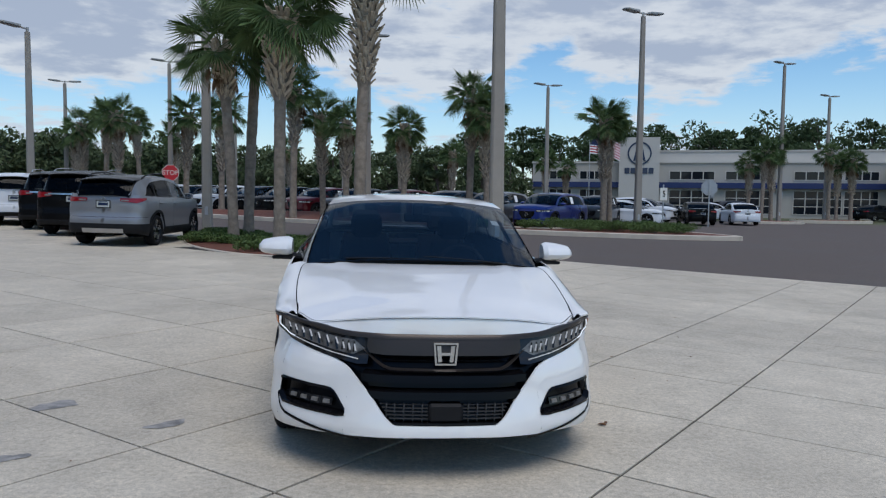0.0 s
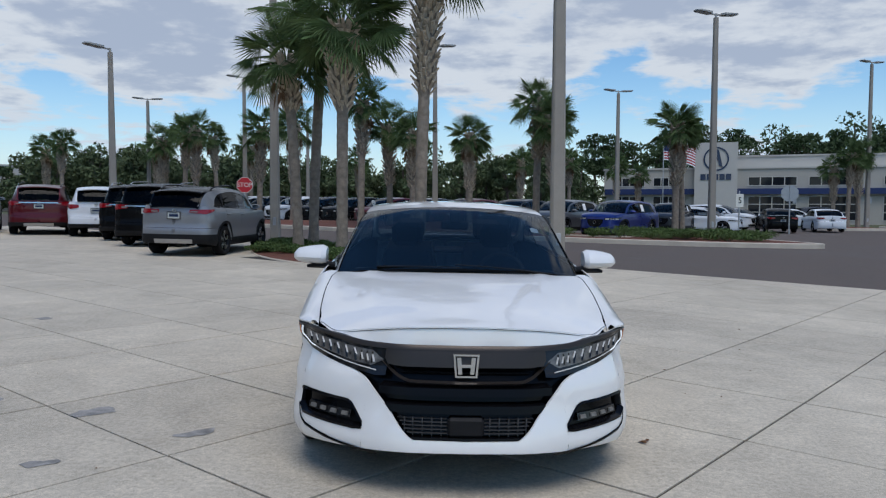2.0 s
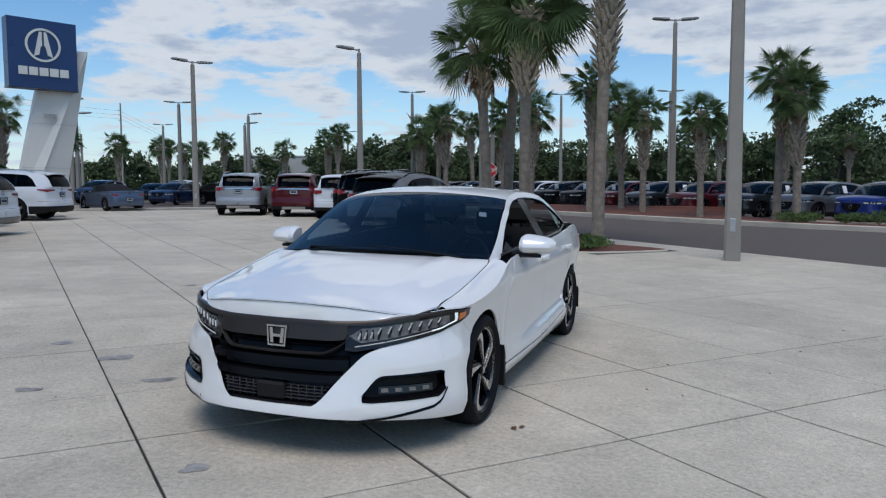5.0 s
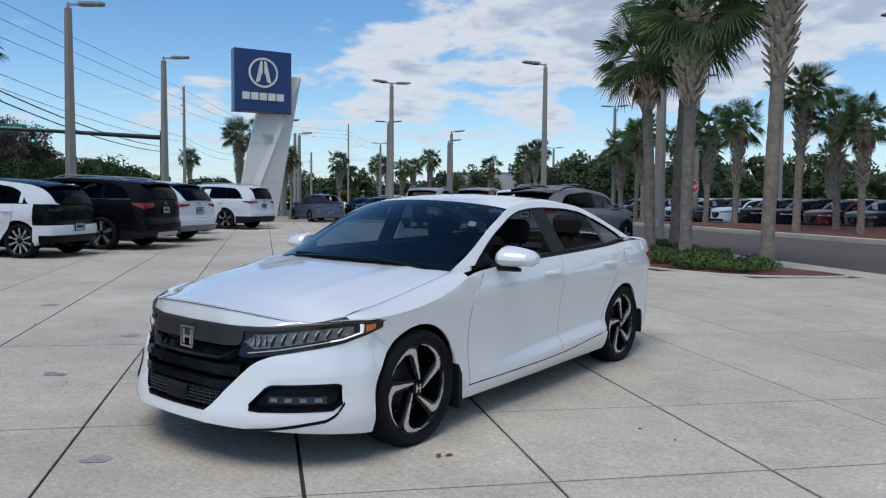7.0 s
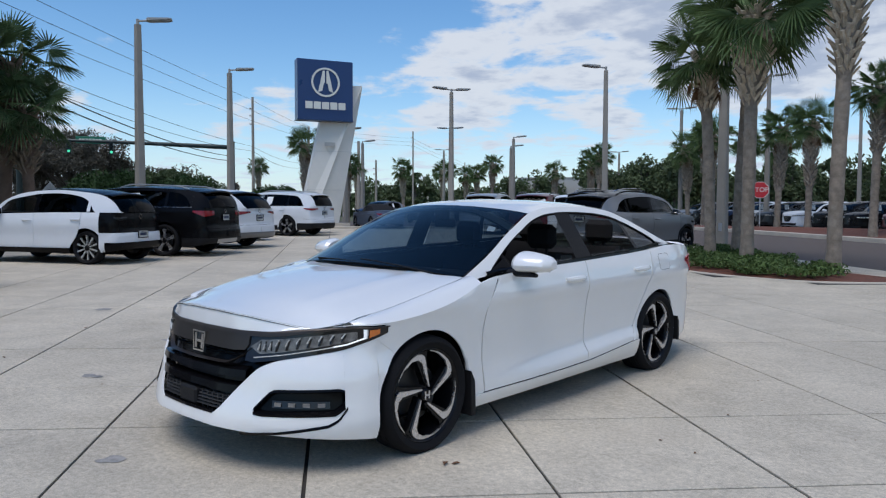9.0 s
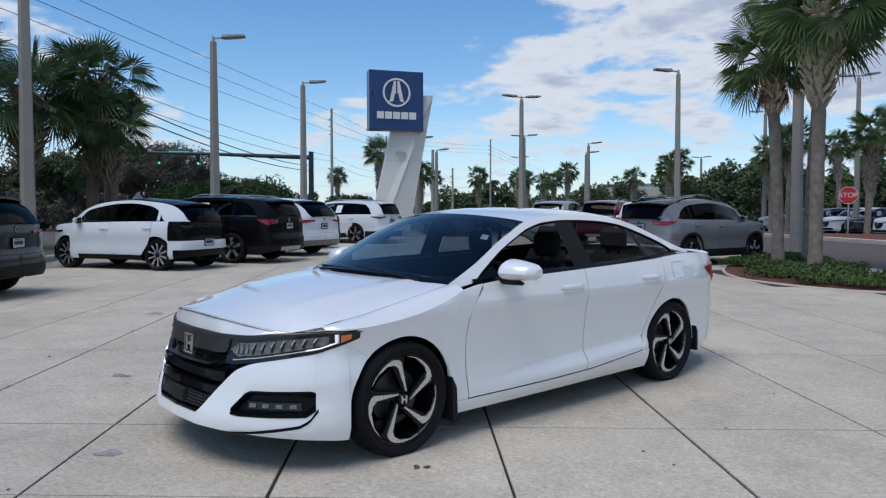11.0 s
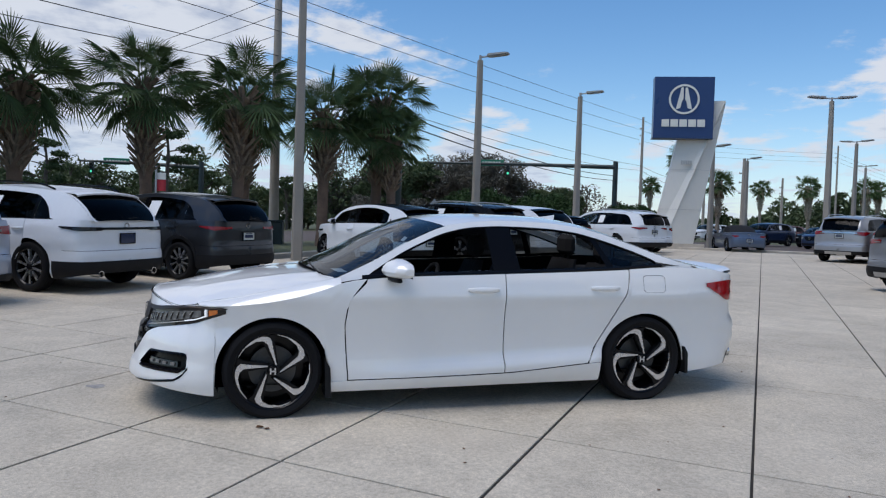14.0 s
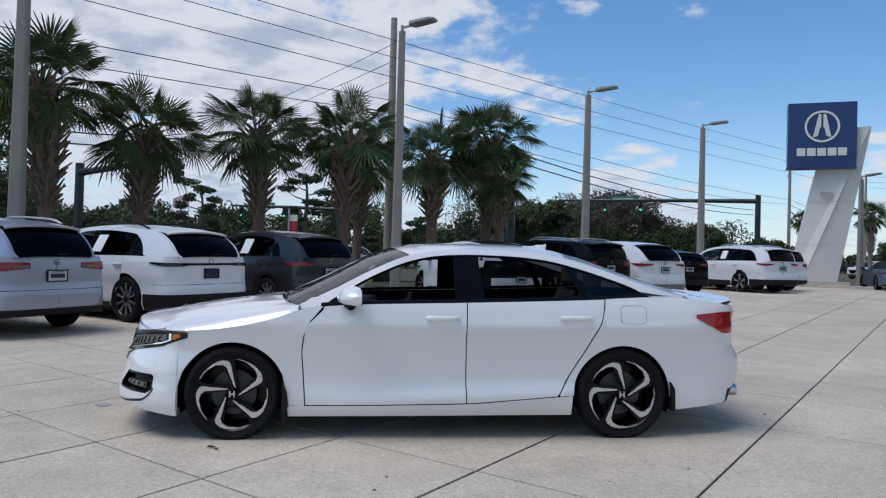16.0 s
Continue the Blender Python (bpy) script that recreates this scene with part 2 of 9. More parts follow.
CHROME = surface("chrome", (0.62, 0.62, 0.62), 0.20, metal=1.0, vary=0.03)
DARKCHROME = surface("dark_chrome", (0.052, 0.044, 0.039), 0.36, metal=0.6, vary=0.04, coat=0.0, spec=0.3)
ALLOY = surface("machined_alloy", (0.62, 0.62, 0.63), 0.28, metal=0.9, vary=0.06, scale=20)
RIMBLACK = surface("rim_black", (0.006, 0.006, 0.007), 0.22, vary=0.05, spec=0.2)
LAMPBOWL = surface("lamp_reflector", (0.15, 0.145, 0.14), 0.3, metal=0.4, vary=0.95, scale=30, spec=0.4)
SLATGREY = surface("radiator_slat", (0.055, 0.055, 0.057), 0.5, metal=0.3, vary=0.2, scale=30)
BRAKE = surface("brake_disc", (0.07, 0.07, 0.07), 0.5, metal=0.9, vary=0.15)
SEAT = surface("seat_fabric", (0.022, 0.022, 0.024), 0.85, vary=0.15, scale=12, bump=0.2, bump_scale=300, spec=0.1)
LENS = surface("lamp_lens", (0.50, 0.485, 0.46), 0.4, metal=0.0, vary=0.4, scale=60, spec=0.25)
LENSDARK = surface("lamp_housing", (0.010, 0.010, 0.011), 0.14, metal=0.0, vary=0.3, scale=30, coat=0.3, spec=0.3)
FOGLENS = surface("fog_lens", (0.16, 0.152, 0.14), 0.5, vary=0.4, scale=60, spec=0.15)
DRL = lamp_glow("running_light", (0.85, 0.93, 1.0), 0.35, (0.7, 0.7, 0.7))
AMBER = surface("amber_lens", (0.62, 0.15, 0.012), 0.15, vary=0.15, scale=30, coat=1.0)
TAIL = surface("red_lens", (0.34, 0.004, 0.008), 0.12, vary=0.2, scale=25, coat=0.35, spec=0.3)
TAILDARK = surface("dark_red_lens", (0.21, 0.004, 0.008), 0.14, vary=0.3, scale=25, coat=0.3)
PLATE = surface("licence_plate", (0.42, 0.44, 0.42), 0.4, vary=0.1, scale=30)
PAPER = surface("paper", (0.78, 0.78, 0.77), 0.8, vary=0.04)
WINDSHIELD = glass("clear_glass", (0.25, 0.34, 0.41), base_gloss=0.035, edge=0.75)
SIDEGLASS = glass("side_glass", (0.72, 0.77, 0.78))
TINT = glass("tinted_glass", (0.40, 0.43, 0.44))
DARKGLASS = glass("dark_glass", (0.035, 0.038, 0.042), gloss=0.6, base_gloss=0.012)
def concrete_paving(name):
    """Broom-finished slab concrete: large stains, patchy bleaching, sandy grain, dark specks, drip marks; each slab a shade of its own."""
    m, n, l, b = base(name)
    geo = n.new("ShaderNodeTexCoord")

    def tex(scale, detail, rough=0.5):
        t = n.new("ShaderNodeTexNoise"); t.inputs["Scale"].default_value = scale; t.inputs["Detail"].default_value = detail; t.inputs["Roughness"].default_value = rough
        l.new(geo.outputs["Object"], t.inputs["Vector"])
        return t.outputs["Fac"]

    def ramp(src, a, c, lo, hi):
        r = n.new("ShaderNodeMapRange"); r.inputs["From Min"].default_value = a; r.inputs["From Max"].default_value = c
        r.inputs["To Min"].default_value = lo; r.inputs["To Max"].default_value = hi
        l.new(src, r.inputs["Value"])
        return r.outputs[0]

    def times(p, q):
        k = n.new("ShaderNodeMath"); k.operation = "MULTIPLY"
        l.new(p, k.inputs[0]); l.new(q, k.inputs[1])
        return k.outputs[0]

    oi = n.new("ShaderNodeObjectInfo")
    val = ramp(oi.outputs["Random"], 0, 1, 0.95, 1.05)
    val = times(val, ramp(tex(0.45, 5, 0.6), 0.34, 0.68, 0.84, 1.10))
    val = times(val, ramp(tex(2.7, 6, 0.62), 0.34, 0.68, 0.90, 1.07))
    val = times(val, ramp(tex(34, 6, 0.75), 0.34, 0.66, 0.76, 1.18))
    val = times(val, ramp(tex(170, 3, 0.7), 0.36, 0.64, 0.78, 1.19))
    vo = n.new("ShaderNodeTexVoronoi"); vo.inputs["Scale"].default_value = 2.6; vo.inputs["Randomness"].default_value = 1.0
    l.new(geo.outputs["Object"], vo.inputs["Vector"])
    val = times(val, ramp(vo.outputs["Distance"], 0.012, 0.03, 0.72, 1.0))
    col = n.new("ShaderNodeVectorMath"); col.operation = "SCALE"; col.inputs[0].default_value = (0.55, 0.483, 0.38)
    l.new(val, col.inputs["Scale"])
    mx = n.new("ShaderNodeMix"); mx.data_type = "RGBA"; mx.inputs[7].default_value = (0.42, 0.36, 0.28, 1)
    l.new(ramp(tex(0.9, 6, 0.7), 0.55, 0.75, 0.0, 0.5), mx.inputs[0]); l.new(col.outputs[0], mx.inputs[6])
    l.new(mx.outputs[2], b.inputs["Base Color"])
    l.new(ramp(tex(3.1, 4), 0.3, 0.7, 0.72, 0.92), b.inputs["Roughness"])
    b.inputs["Specular IOR Level"].default_value = 0.35
    bp = n.new("ShaderNodeBump"); bp.inputs["Strength"].default_value = 0.45; bp.inputs["Distance"].default_value = 0.006
    l.new(tex(150, 6, 0.7), bp.inputs["Height"]); l.new(bp.outputs[0], b.inputs["Normal"])
    MATS[name] = m
    return m


CONCRETE = concrete_paving("slab_concrete")
JOINT = surface("joint_filler", (0.032, 0.027, 0.022), 0.95, vary=0.5, scale=4)
KERB = surface("kerb_concrete", (0.50, 0.44, 0.36), 0.9, vary=0.14, scale=2.5, bump=0.25, bump_scale=90, spec=0.3, stain=(0.25, 0.23, 0.2, 0.5))
ASPHALT = surface("asphalt", (0.108, 0.087, 0.075), 0.9, vary=0.18, scale=0.8, bump=0.5, bump_scale=160, spec=0.3, stain=(0.11, 0.10, 0.095, 0.6), stain_scale=0.25)
GRASS_SOIL = surface("ground_soil", (0.075, 0.085, 0.035), 0.95, vary=0.4, scale=0.8, bump=0.5, bump_scale=30, stain=(0.12, 0.10, 0.06, 0.7), stain_scale=0.3)
MULCH = surface("red_mulch", (0.13, 0.045, 0.026), 0.95, vary=0.5, scale=10, bump=0.8, bump_scale=60)
POLE = surface("pole_concrete", (0.27, 0.245, 0.21), 0.85, vary=0.12, scale=3, bump=0.15, bump_scale=120, stain=(0.25, 0.23, 0.2, 0.4))
WOODPOLE = surface("weathered_pole", (0.33, 0.29, 0.24), 0.9, vary=0.2, scale=2, bump=0.4, bump_scale=60)
LAMPHEAD = surface("lamp_head", (0.36, 0.35, 0.33), 0.5, metal=0.3, vary=0.1)
SIGNALDARK = surface("dark_green_steel", (0.02, 0.032, 0.032), 0.4, metal=0.2, vary=0.15)
WHITEPANEL = surface("white_panel", (0.69, 0.66, 0.59), 0.45, vary=0.04, scale=0.6, stain=(0.55, 0.54, 0.5, 0.3))
GREYPANEL = surface("grey_panel", (0.40, 0.40, 0.38), 0.45, vary=0.04, scale=0.6)
SIGNBLUE = surface("sign_blue", (0.012, 0.04, 0.135), 0.3, vary=0.05, scale=1)
SIGNWHITE = surface("sign_white", (0.72, 0.70, 0.62), 0.35, vary=0.03)
SIGNRED = surface("sign_red", (0.50, 0.018, 0.025), 0.4, vary=0.05)
SIGNGREEN = surface("sign_green", (0.01, 0.16, 0.09), 0.4, vary=0.05)
ALU = surface("bare_aluminium", (0.45, 0.45, 0.45), 0.45, metal=0.8, vary=0.1)
STUCCO = surface("stucco", (0.40, 0.375, 0.33), 0.9, vary=0.05, scale=0.4, bump=0.1)
STUCCO2 = surface("stucco_light", (0.48, 0.46, 0.42), 0.9, vary=0.05, scale=0.4, bump=0.1)
AWNING = surface("blue_band", (0.012, 0.025, 0.10), 0.45, vary=0.05)
BARK = surface("palm_bark", (0.225, 0.182, 0.140), 0.95, vary=0.5, scale=7, bump=0.9, bump_scale=25, stain=(0.30, 0.27, 0.225, 0.7), stain_scale=5)
BOOT = surface("palm_boots", (0.42, 0.345, 0.255), 0.95, vary=0.45, scale=8, bump=0.4, bump_scale=40, rnd=0.15)
BARKRED = surface("palm_bark_red", (0.15, 0.098, 0.070), 0.95, vary=0.35, scale=5, bump=0.8, bump_scale=25)
BOOTD = surface("palm_boots_dark", (0.20, 0.150, 0.108), 0.95, vary=0.45, scale=8, bump=0.4, bump_scale=40)
FROND = surface("palm_frond", (0.092, 0.140, 0.052), 0.6, vary=0.4, scale=2.5, spec=0.18)
FRONDD = surface("palm_frond_dark", (0.066, 0.105, 0.042), 0.6, vary=0.4, scale=2.5, spec=0.18)
DEADFROND = surface("dead_frond", (0.22, 0.13, 0.07), 0.9, vary=0.3, scale=5)
OILSTAIN = surface("oil_stain", (0.25, 0.235, 0.215), 0.7, vary=0.7, scale=13)
DRYLEAF = surface("dry_leaf", (0.16, 0.08, 0.04), 0.8, vary=0.4, scale=30)
LEAF = surface("oak_leaf", (0.082, 0.108, 0.050), 0.65, vary=0.45, scale=0.8, spec=0.15)
LEAFPINE = surface("pine_needles", (0.050, 0.078, 0.034), 0.7, vary=0.4, scale=0.8, spec=0.15)
LEAFGREY = surface("bare_twig_canopy", (0.11, 0.102, 0.080), 0.85, vary=0.4, scale=0.8, spec=0.15)
SHRUB = surface("shrub_leaf", (0.075, 0.115, 0.035), 0.6, vary=0.45, scale=3, spec=0.15)
HEDGE = surface("hedge_leaf", (0.028, 0.055, 0.016), 0.6, vary=0.45, scale=2, spec=0.15)
TRUNK = surface("tree_bark", (0.09, 0.075, 0.06), 0.95, vary=0.3, scale=3, bump=0.6, bump_scale=20)
WIRE = surface("cable", (0.03, 0.03, 0.032), 0.6, vary=0.1)
WINDARK = surface("window_glass", (0.010, 0.013, 0.018), 0.06, vary=0.2, scale=0.3, coat=0.15, spec=0.25)
YELLOW = surface("yellow_plastic", (0.65, 0.5, 0.03), 0.5, vary=0.1)
FLAGRED = surface("flag_red", (0.42, 0.03, 0.04), 0.8, vary=0.1)
FLAGBLUE = surface("flag_blue", (0.02, 0.03, 0.12), 0.8, vary=0.1)
GREENLAMP = lamp_glow("green_signal", (0.1, 1.0, 0.6), 0.7, (0.05, 0.4, 0.25))


# ---------------------------------------------------------------- geometry helpers
def gz(x, y):
    """Height of the paved ground, which falls gently towards +x."""
    return -0.0185 * 24 * math.tanh(x / 24) + 0.0101 * 24 * math.tanh(y / 24)


def lerp(a, b, t):
    return a + (b - a) * t


def curve(pts):
    """Smooth-ish interpolation through (x, y) pairs."""
    pts = sorted(pts)
    pts = [p for i, p in enumerate(pts) if i == 0 or p[0] - pts[i - 1][0] > 1e-4]
    xs = np.array([p[0] for p in pts], float)
    ys = np.array([p[1] for p in pts], float)
    m = np.gradient(ys, xs) if len(xs) > 2 else np.full(len(xs), (ys[-1] - ys[0]) / (xs[-1] - xs[0]))
    for i in range(1, len(xs) - 1):
        a = (ys[i] - ys[i - 1]) / (xs[i] - xs[i - 1])
        b = (ys[i + 1] - ys[i]) / (xs[i + 1] - xs[i])
        m[i] = 0.0 if a * b <= 0 else 2 * a * b / (a + b)
    if len(xs) > 2:
        m[0] = (ys[1] - ys[0]) / (xs[1] - xs[0])
        m[-1] = (ys[-1] - ys[-2]) / (xs[-1] - xs[-2])

    def f(x):
        x = min(max(x, xs[0]), xs[-1])
        i = min(max(int(np.searchsorted(xs, x)) - 1, 0), len(xs) - 2)
        h = xs[i + 1] - xs[i]
        t = (x - xs[i]) / h
        return float((2 * t**3 - 3 * t**2 + 1) * ys[i] + (t**3 - 2 * t**2 + t) * h * m[i] + (-2 * t**3 + 3 * t**2) * ys[i + 1] + (t**3 - t**2) * h * m[i + 1])
    return f


def linear(pts):
    xs = [p[0] for p in pts]
    ys = [p[1] for p in pts]
    return lambda x: float(np.interp(x, xs, ys))


class Shape:
    """Collects vertices and faces for one mesh."""

    def __init__(self):
        self.v, self.f = [], []

    def add(self, verts, faces, m=None):
        o = len(self.v)
        self.v += [tuple(m @ Vector(p)) if m is not None else tuple(p) for p in verts]
        self.f += [tuple(i + o for i in q) for q in faces]
        return self

    def grid(self, rows, close=False):
        nr, nc = len(rows), len(rows[0])
        fs = []
        for i in range(nr - 1):
            for j in range(nc if close else nc - 1):
                k = (j + 1) % nc
                fs.append((i * nc + j, i * nc + k, (i + 1) * nc + k, (i + 1) * nc + j))
        return self.add([p for r in rows for p in r], fs)

    def box(self, x0, x1, y0, y1, z0, z1, m=None, bevel=0.0):
        if bevel:
            b = min(bevel, (x1 - x0) / 2.1, (y1 - y0) / 2.1, (z1 - z0) / 2.1)
            vs, fs = [], []
            pts = {}
            for sx in (0, 1):
                for sy in (0, 1):
                    for sz in (0, 1):
                        cx, cy, cz = (x0, x1)[sx], (y0, y1)[sy], (z0, z1)[sz]
                        ix, iy, iz = (b, -b)[sx], (b, -b)[sy], (b, -b)[sz]
                        for a, p in enumerate(((cx, cy + iy, cz + iz), (cx + ix, cy, cz + iz), (cx + ix, cy + iy, cz))):
                            pts[sx, sy, sz, a] = len(vs)
                            vs.append(p)
            for a in range(3):
                for s in (0, 1):
                    o = [i for i in range(3) if i != a]
                    q = []
                    for c in ((0, 0), (1, 0), (1, 1), (0, 1)):
                        k = [0, 0, 0]
                        k[a], k[o[0]], k[o[1]] = s, c[0], c[1]
                        q.append(pts[(*k, a)])
                    fs.append(tuple(q))
            for a in range(3):
                o = [i for i in range(3) if i != a]
                for c in ((0, 0), (1, 0), (1, 1), (0, 1)):
                    q = []
                    for s in (0, 1):
                        k = [0, 0, 0]
                        k[a], k[o[0]], k[o[1]] = s, c[0], c[1]
                        pair = [pts[(*k, o[0])], pts[(*k, o[1])]]
                        q += pair if s == 0 else pair[::-1]
                    fs.append(tuple(q))
            for sx in (0, 1):
                for sy in (0, 1):
                    for sz in (0, 1):
                        fs.append(tuple(pts[sx, sy, sz, a] for a in range(3)))
            return self.add(vs, fs, m)
        vs = [(x, y, z) for x in (x0, x1) for y in (y0, y1) for z in (z0, z1)]
        return self.add(vs, [(0, 1, 3, 2), (4, 6, 7, 5), (0, 4, 5, 1), (2, 3, 7, 6), (0, 2, 6, 4), (1, 5, 7, 3)], m)

    def tube(self, pts, radii, n=8, caps=True, twist=0.0, squash=1.0):
        pts = [Vector(p) for p in pts]
        rows = []
        for i, p in enumerate(pts):
            d = (pts[min(i + 1, len(pts) - 1)] - pts[max(i - 1, 0)]).normalized()
            a = d.cross(Vector((0, 0, 1)) if abs(d.z) < 0.95 else Vector((1, 0, 0))).normalized()
            b = d.cross(a)
            r = radii[i] if isinstance(radii, (list, tuple)) else radii
            rows.append([tuple(p + (a * math.cos(t) + b * math.sin(t) * squash) * r) for t in (2 * math.pi * (k + 0.5) / n + twist for k in range(n))])
        o = len(self.v)
        self.grid(rows, close=True)
        if caps:
            self.f.append(tuple(o + k for k in range(n)))
            self.f.append(tuple(o + (len(rows) - 1) * n + k for k in range(n)))
        return self

    def lathe(self, prof, n=24, axis="x", m=None):
        """prof: (radius, along) pairs, turned round an axis."""
        rows = []
        for r, a in prof:
            row = []
            for k in range(n):
                t = 2 * math.pi * k / n
                c, s = r * math.cos(t), r * math.sin(t)
                p = {"x": (a, c, s), "y": (c, a, s), "z": (c, s, a)}[axis]
                row.append(tuple(m @ Vector(p)) if m is not None else p)
            rows.append(row)
        return self.grid(rows, close=True)

    def prism(self, poly, d0, d1, put):
        """A polygon of (a, b) pairs made thick between d0 and d1; put(a, b, d) gives the place."""
        n = len(poly)
        vs = [put(a, b, d0) for a, b in poly] + [put(a, b, d1) for a, b in poly]
        fs = [tuple(range(n)), tuple(range(2 * n - 1, n - 1, -1))] + [(i, (i + 1) % n, n + (i + 1) % n, n + i) for i in range(n)]
        return self.add(vs, fs)


def make_mesh(name, shape, material, smooth=35, fix=True):
    me = bpy.data.meshes.new(name)
    me.from_pydata(shape.v, [], shape.f)
    if fix:
        b = bmesh.new()
        b.from_mesh(me)
        bmesh.ops.remove_doubles(b, verts=b.verts, dist=0.0004)
        bmesh.ops.recalc_face_normals(b, faces=b.faces)
        b.to_mesh(me)
        b.free()
    me.materials.append(material)
    if smooth:
        me.polygons.foreach_set("use_smooth", [True] * len(me.polygons))
        me.set_sharp_from_angle(angle=radians(smooth))
    me.update()
    return me


def part(name, shape, material, parent=None, label="", smooth=35, fix=True, m=None):
    """Links a shape as one mesh object under a thing or a part."""
    me = shape if isinstance(shape, bpy.types.Mesh) else make_mesh(name, shape, material, smooth, fix)
    ob = new(name, me)
    if parent is not None:
        ob.parent = parent
    if m is not None:
        ob.matrix_basis = m
    if label:
        tagged(ob, label)
    return ob


def thing(name, m, label, category, group="", kind=""):
    ob = new(name)
    ob.empty_display_size = 0.2
    ob.matrix_basis = m
    return tagged(ob, label, category, group, kind)


def structure(name, shape, material, label="", smooth=35, fix=True):
    return tagged(part(name, shape, material, smooth=smooth, fix=fix), label, "", "", "structure")


def upright(x, y, rz=0.0, dz=0.0):
    return pose(x, y, gz(x, y) + dz, 0, 0, rz)


def on_ground(x, y, rz=0.0):
    """A pose that leans with the paving."""
    e = 0.5
    nx = -(gz(x + e, y) - gz(x - e, y)) / (2 * e)
    ny = -(gz(x, y + e) - gz(x, y - e)) / (2 * e)
    up = Vector((nx, ny, 1)).normalized()
    q = Vector((0, 0, 1)).rotation_difference(up).to_matrix().to_4x4()
    return Matrix.Translation((x, y, gz(x, y))) @ q @ pose(0, 0, 0, 0, 0, rz)


# ---------------------------------------------------------------- vehicles
# A vehicle stands with its nose to -y, its left side to +x, the middle of its wheelbase at the origin.
class Body:
    def __init__(self, s):
        self.s = s
        pl = s["plan"]
        # even arc-length steps along a smooth curve through the plan's points
        t = np.linspace(0, 1, len(pl))
        fx, fy = curve(list(zip(t, [p[0] for p in pl]))), curve(list(zip(t, [p[1] for p in pl])))
        tt = np.linspace(0, 1, 401)
        px, py = np.array([fx(q) for q in tt]), np.array([fy(q) for q in tt])
        u = np.concatenate([[0], np.cumsum(np.hypot(np.diff(px), np.diff(py)))])
        self.u, self.px, self.py, self.U = u, px, py, u[-1]
        nx, ny = np.gradient(py, u), -np.gradient(px, u)
        ln = np.hypot(nx, ny)
        self.nx, self.ny = nx / ln, ny / ln
        self.zs, self.zb = curve(s["shoulder"]), linear(s["bottom"])
        self.inset, self.front = curve(s["inset"]), curve(s["front_inset"])
        self.rearin = curve(s.get("rear_inset", s["front_inset"]))
        self.rail, self.wt = curve(s["rail"]), curve(s["wintop"])
        self.y0, self.y1 = py[0], py[-1]
        self.crease = s.get("crease")

    def uy(self, y):
        return float(np.interp(y, self.py, self.u))

    def ux(self, x, rear=False):
        h = len(self.u) // 2
        if rear:
            return float(np.interp(-x, -self.px[h:], self.u[h:]))
        return float(np.interp(x, self.px[:h], self.u[:h]))

    def xy(self, u):
        return float(np.interp(u, self.u, self.px)), float(np.interp(u, self.u, self.py))

    def wrap(self, u, z, off=0.0):
        """A point of the skin, u metres round from the nose, off metres proud."""
        x, y = self.xy(u)
        nx, ny = float(np.interp(u, self.u, self.nx)), float(np.interp(u, self.u, self.ny))
        wf = min(1, max(0, -ny)) ** 1.5
        wr = min(1, max(0, ny)) ** 1.5
        d = self.inset(z) * (1 - wf - wr) + self.front(z) * wf + self.rearin(z) * wr
        if self.crease:
            d -= self.crease(y, z)
        return (max(0.0, x - nx * (d - off)), y - ny * (d - off), z)

    def xg(self, y, z, off=0.0):
        """Half width of the cabin."""
        zb = self.zs(y)
        x0, _, _ = self.wrap(self.uy(y), zb)
        ends = self.s.get("cabin_taper", linear([(-9, 0), (9, 0)]))(y)
        return x0 - 0.012 - ends - (z - zb) * self.s["lean"] - 0.10 * max(0, z - zb) ** 2 + off

    def arch(self, y, grow=0.0):
        z = -1
        for yw, r in ((self.s["wf"], self.s["archf"]), (self.s["wr"], self.s["archr"])):
            r = r + grow
            d = abs(y - yw)
            if d < r:
                z = max(z, self.s["wz"] + math.sqrt(r * r - d * d))
        return z


def mirror(shape):
    m = Shape()
    m.v = [(-x, y, z) for x, y, z in shape.v]
    m.f = [tuple(reversed(q)) for q in shape.f]
    return m


def columns(y0, y1, n, body, pad=0.0):
    """Column places between y0 and y1, crowded where a wheel arch stands steep."""
    ys = set(np.linspace(y0, y1, n).tolist())
    for yw, r in ((body.s["wf"], body.s["archf"] + pad), (body.s["wr"], body.s["archr"] + pad)):
        for k in range(0, 25):
            y = yw - r * math.cos(math.pi * k / 24)
            if y0 < y < y1:
                ys.add(y)
    return sorted(ys)


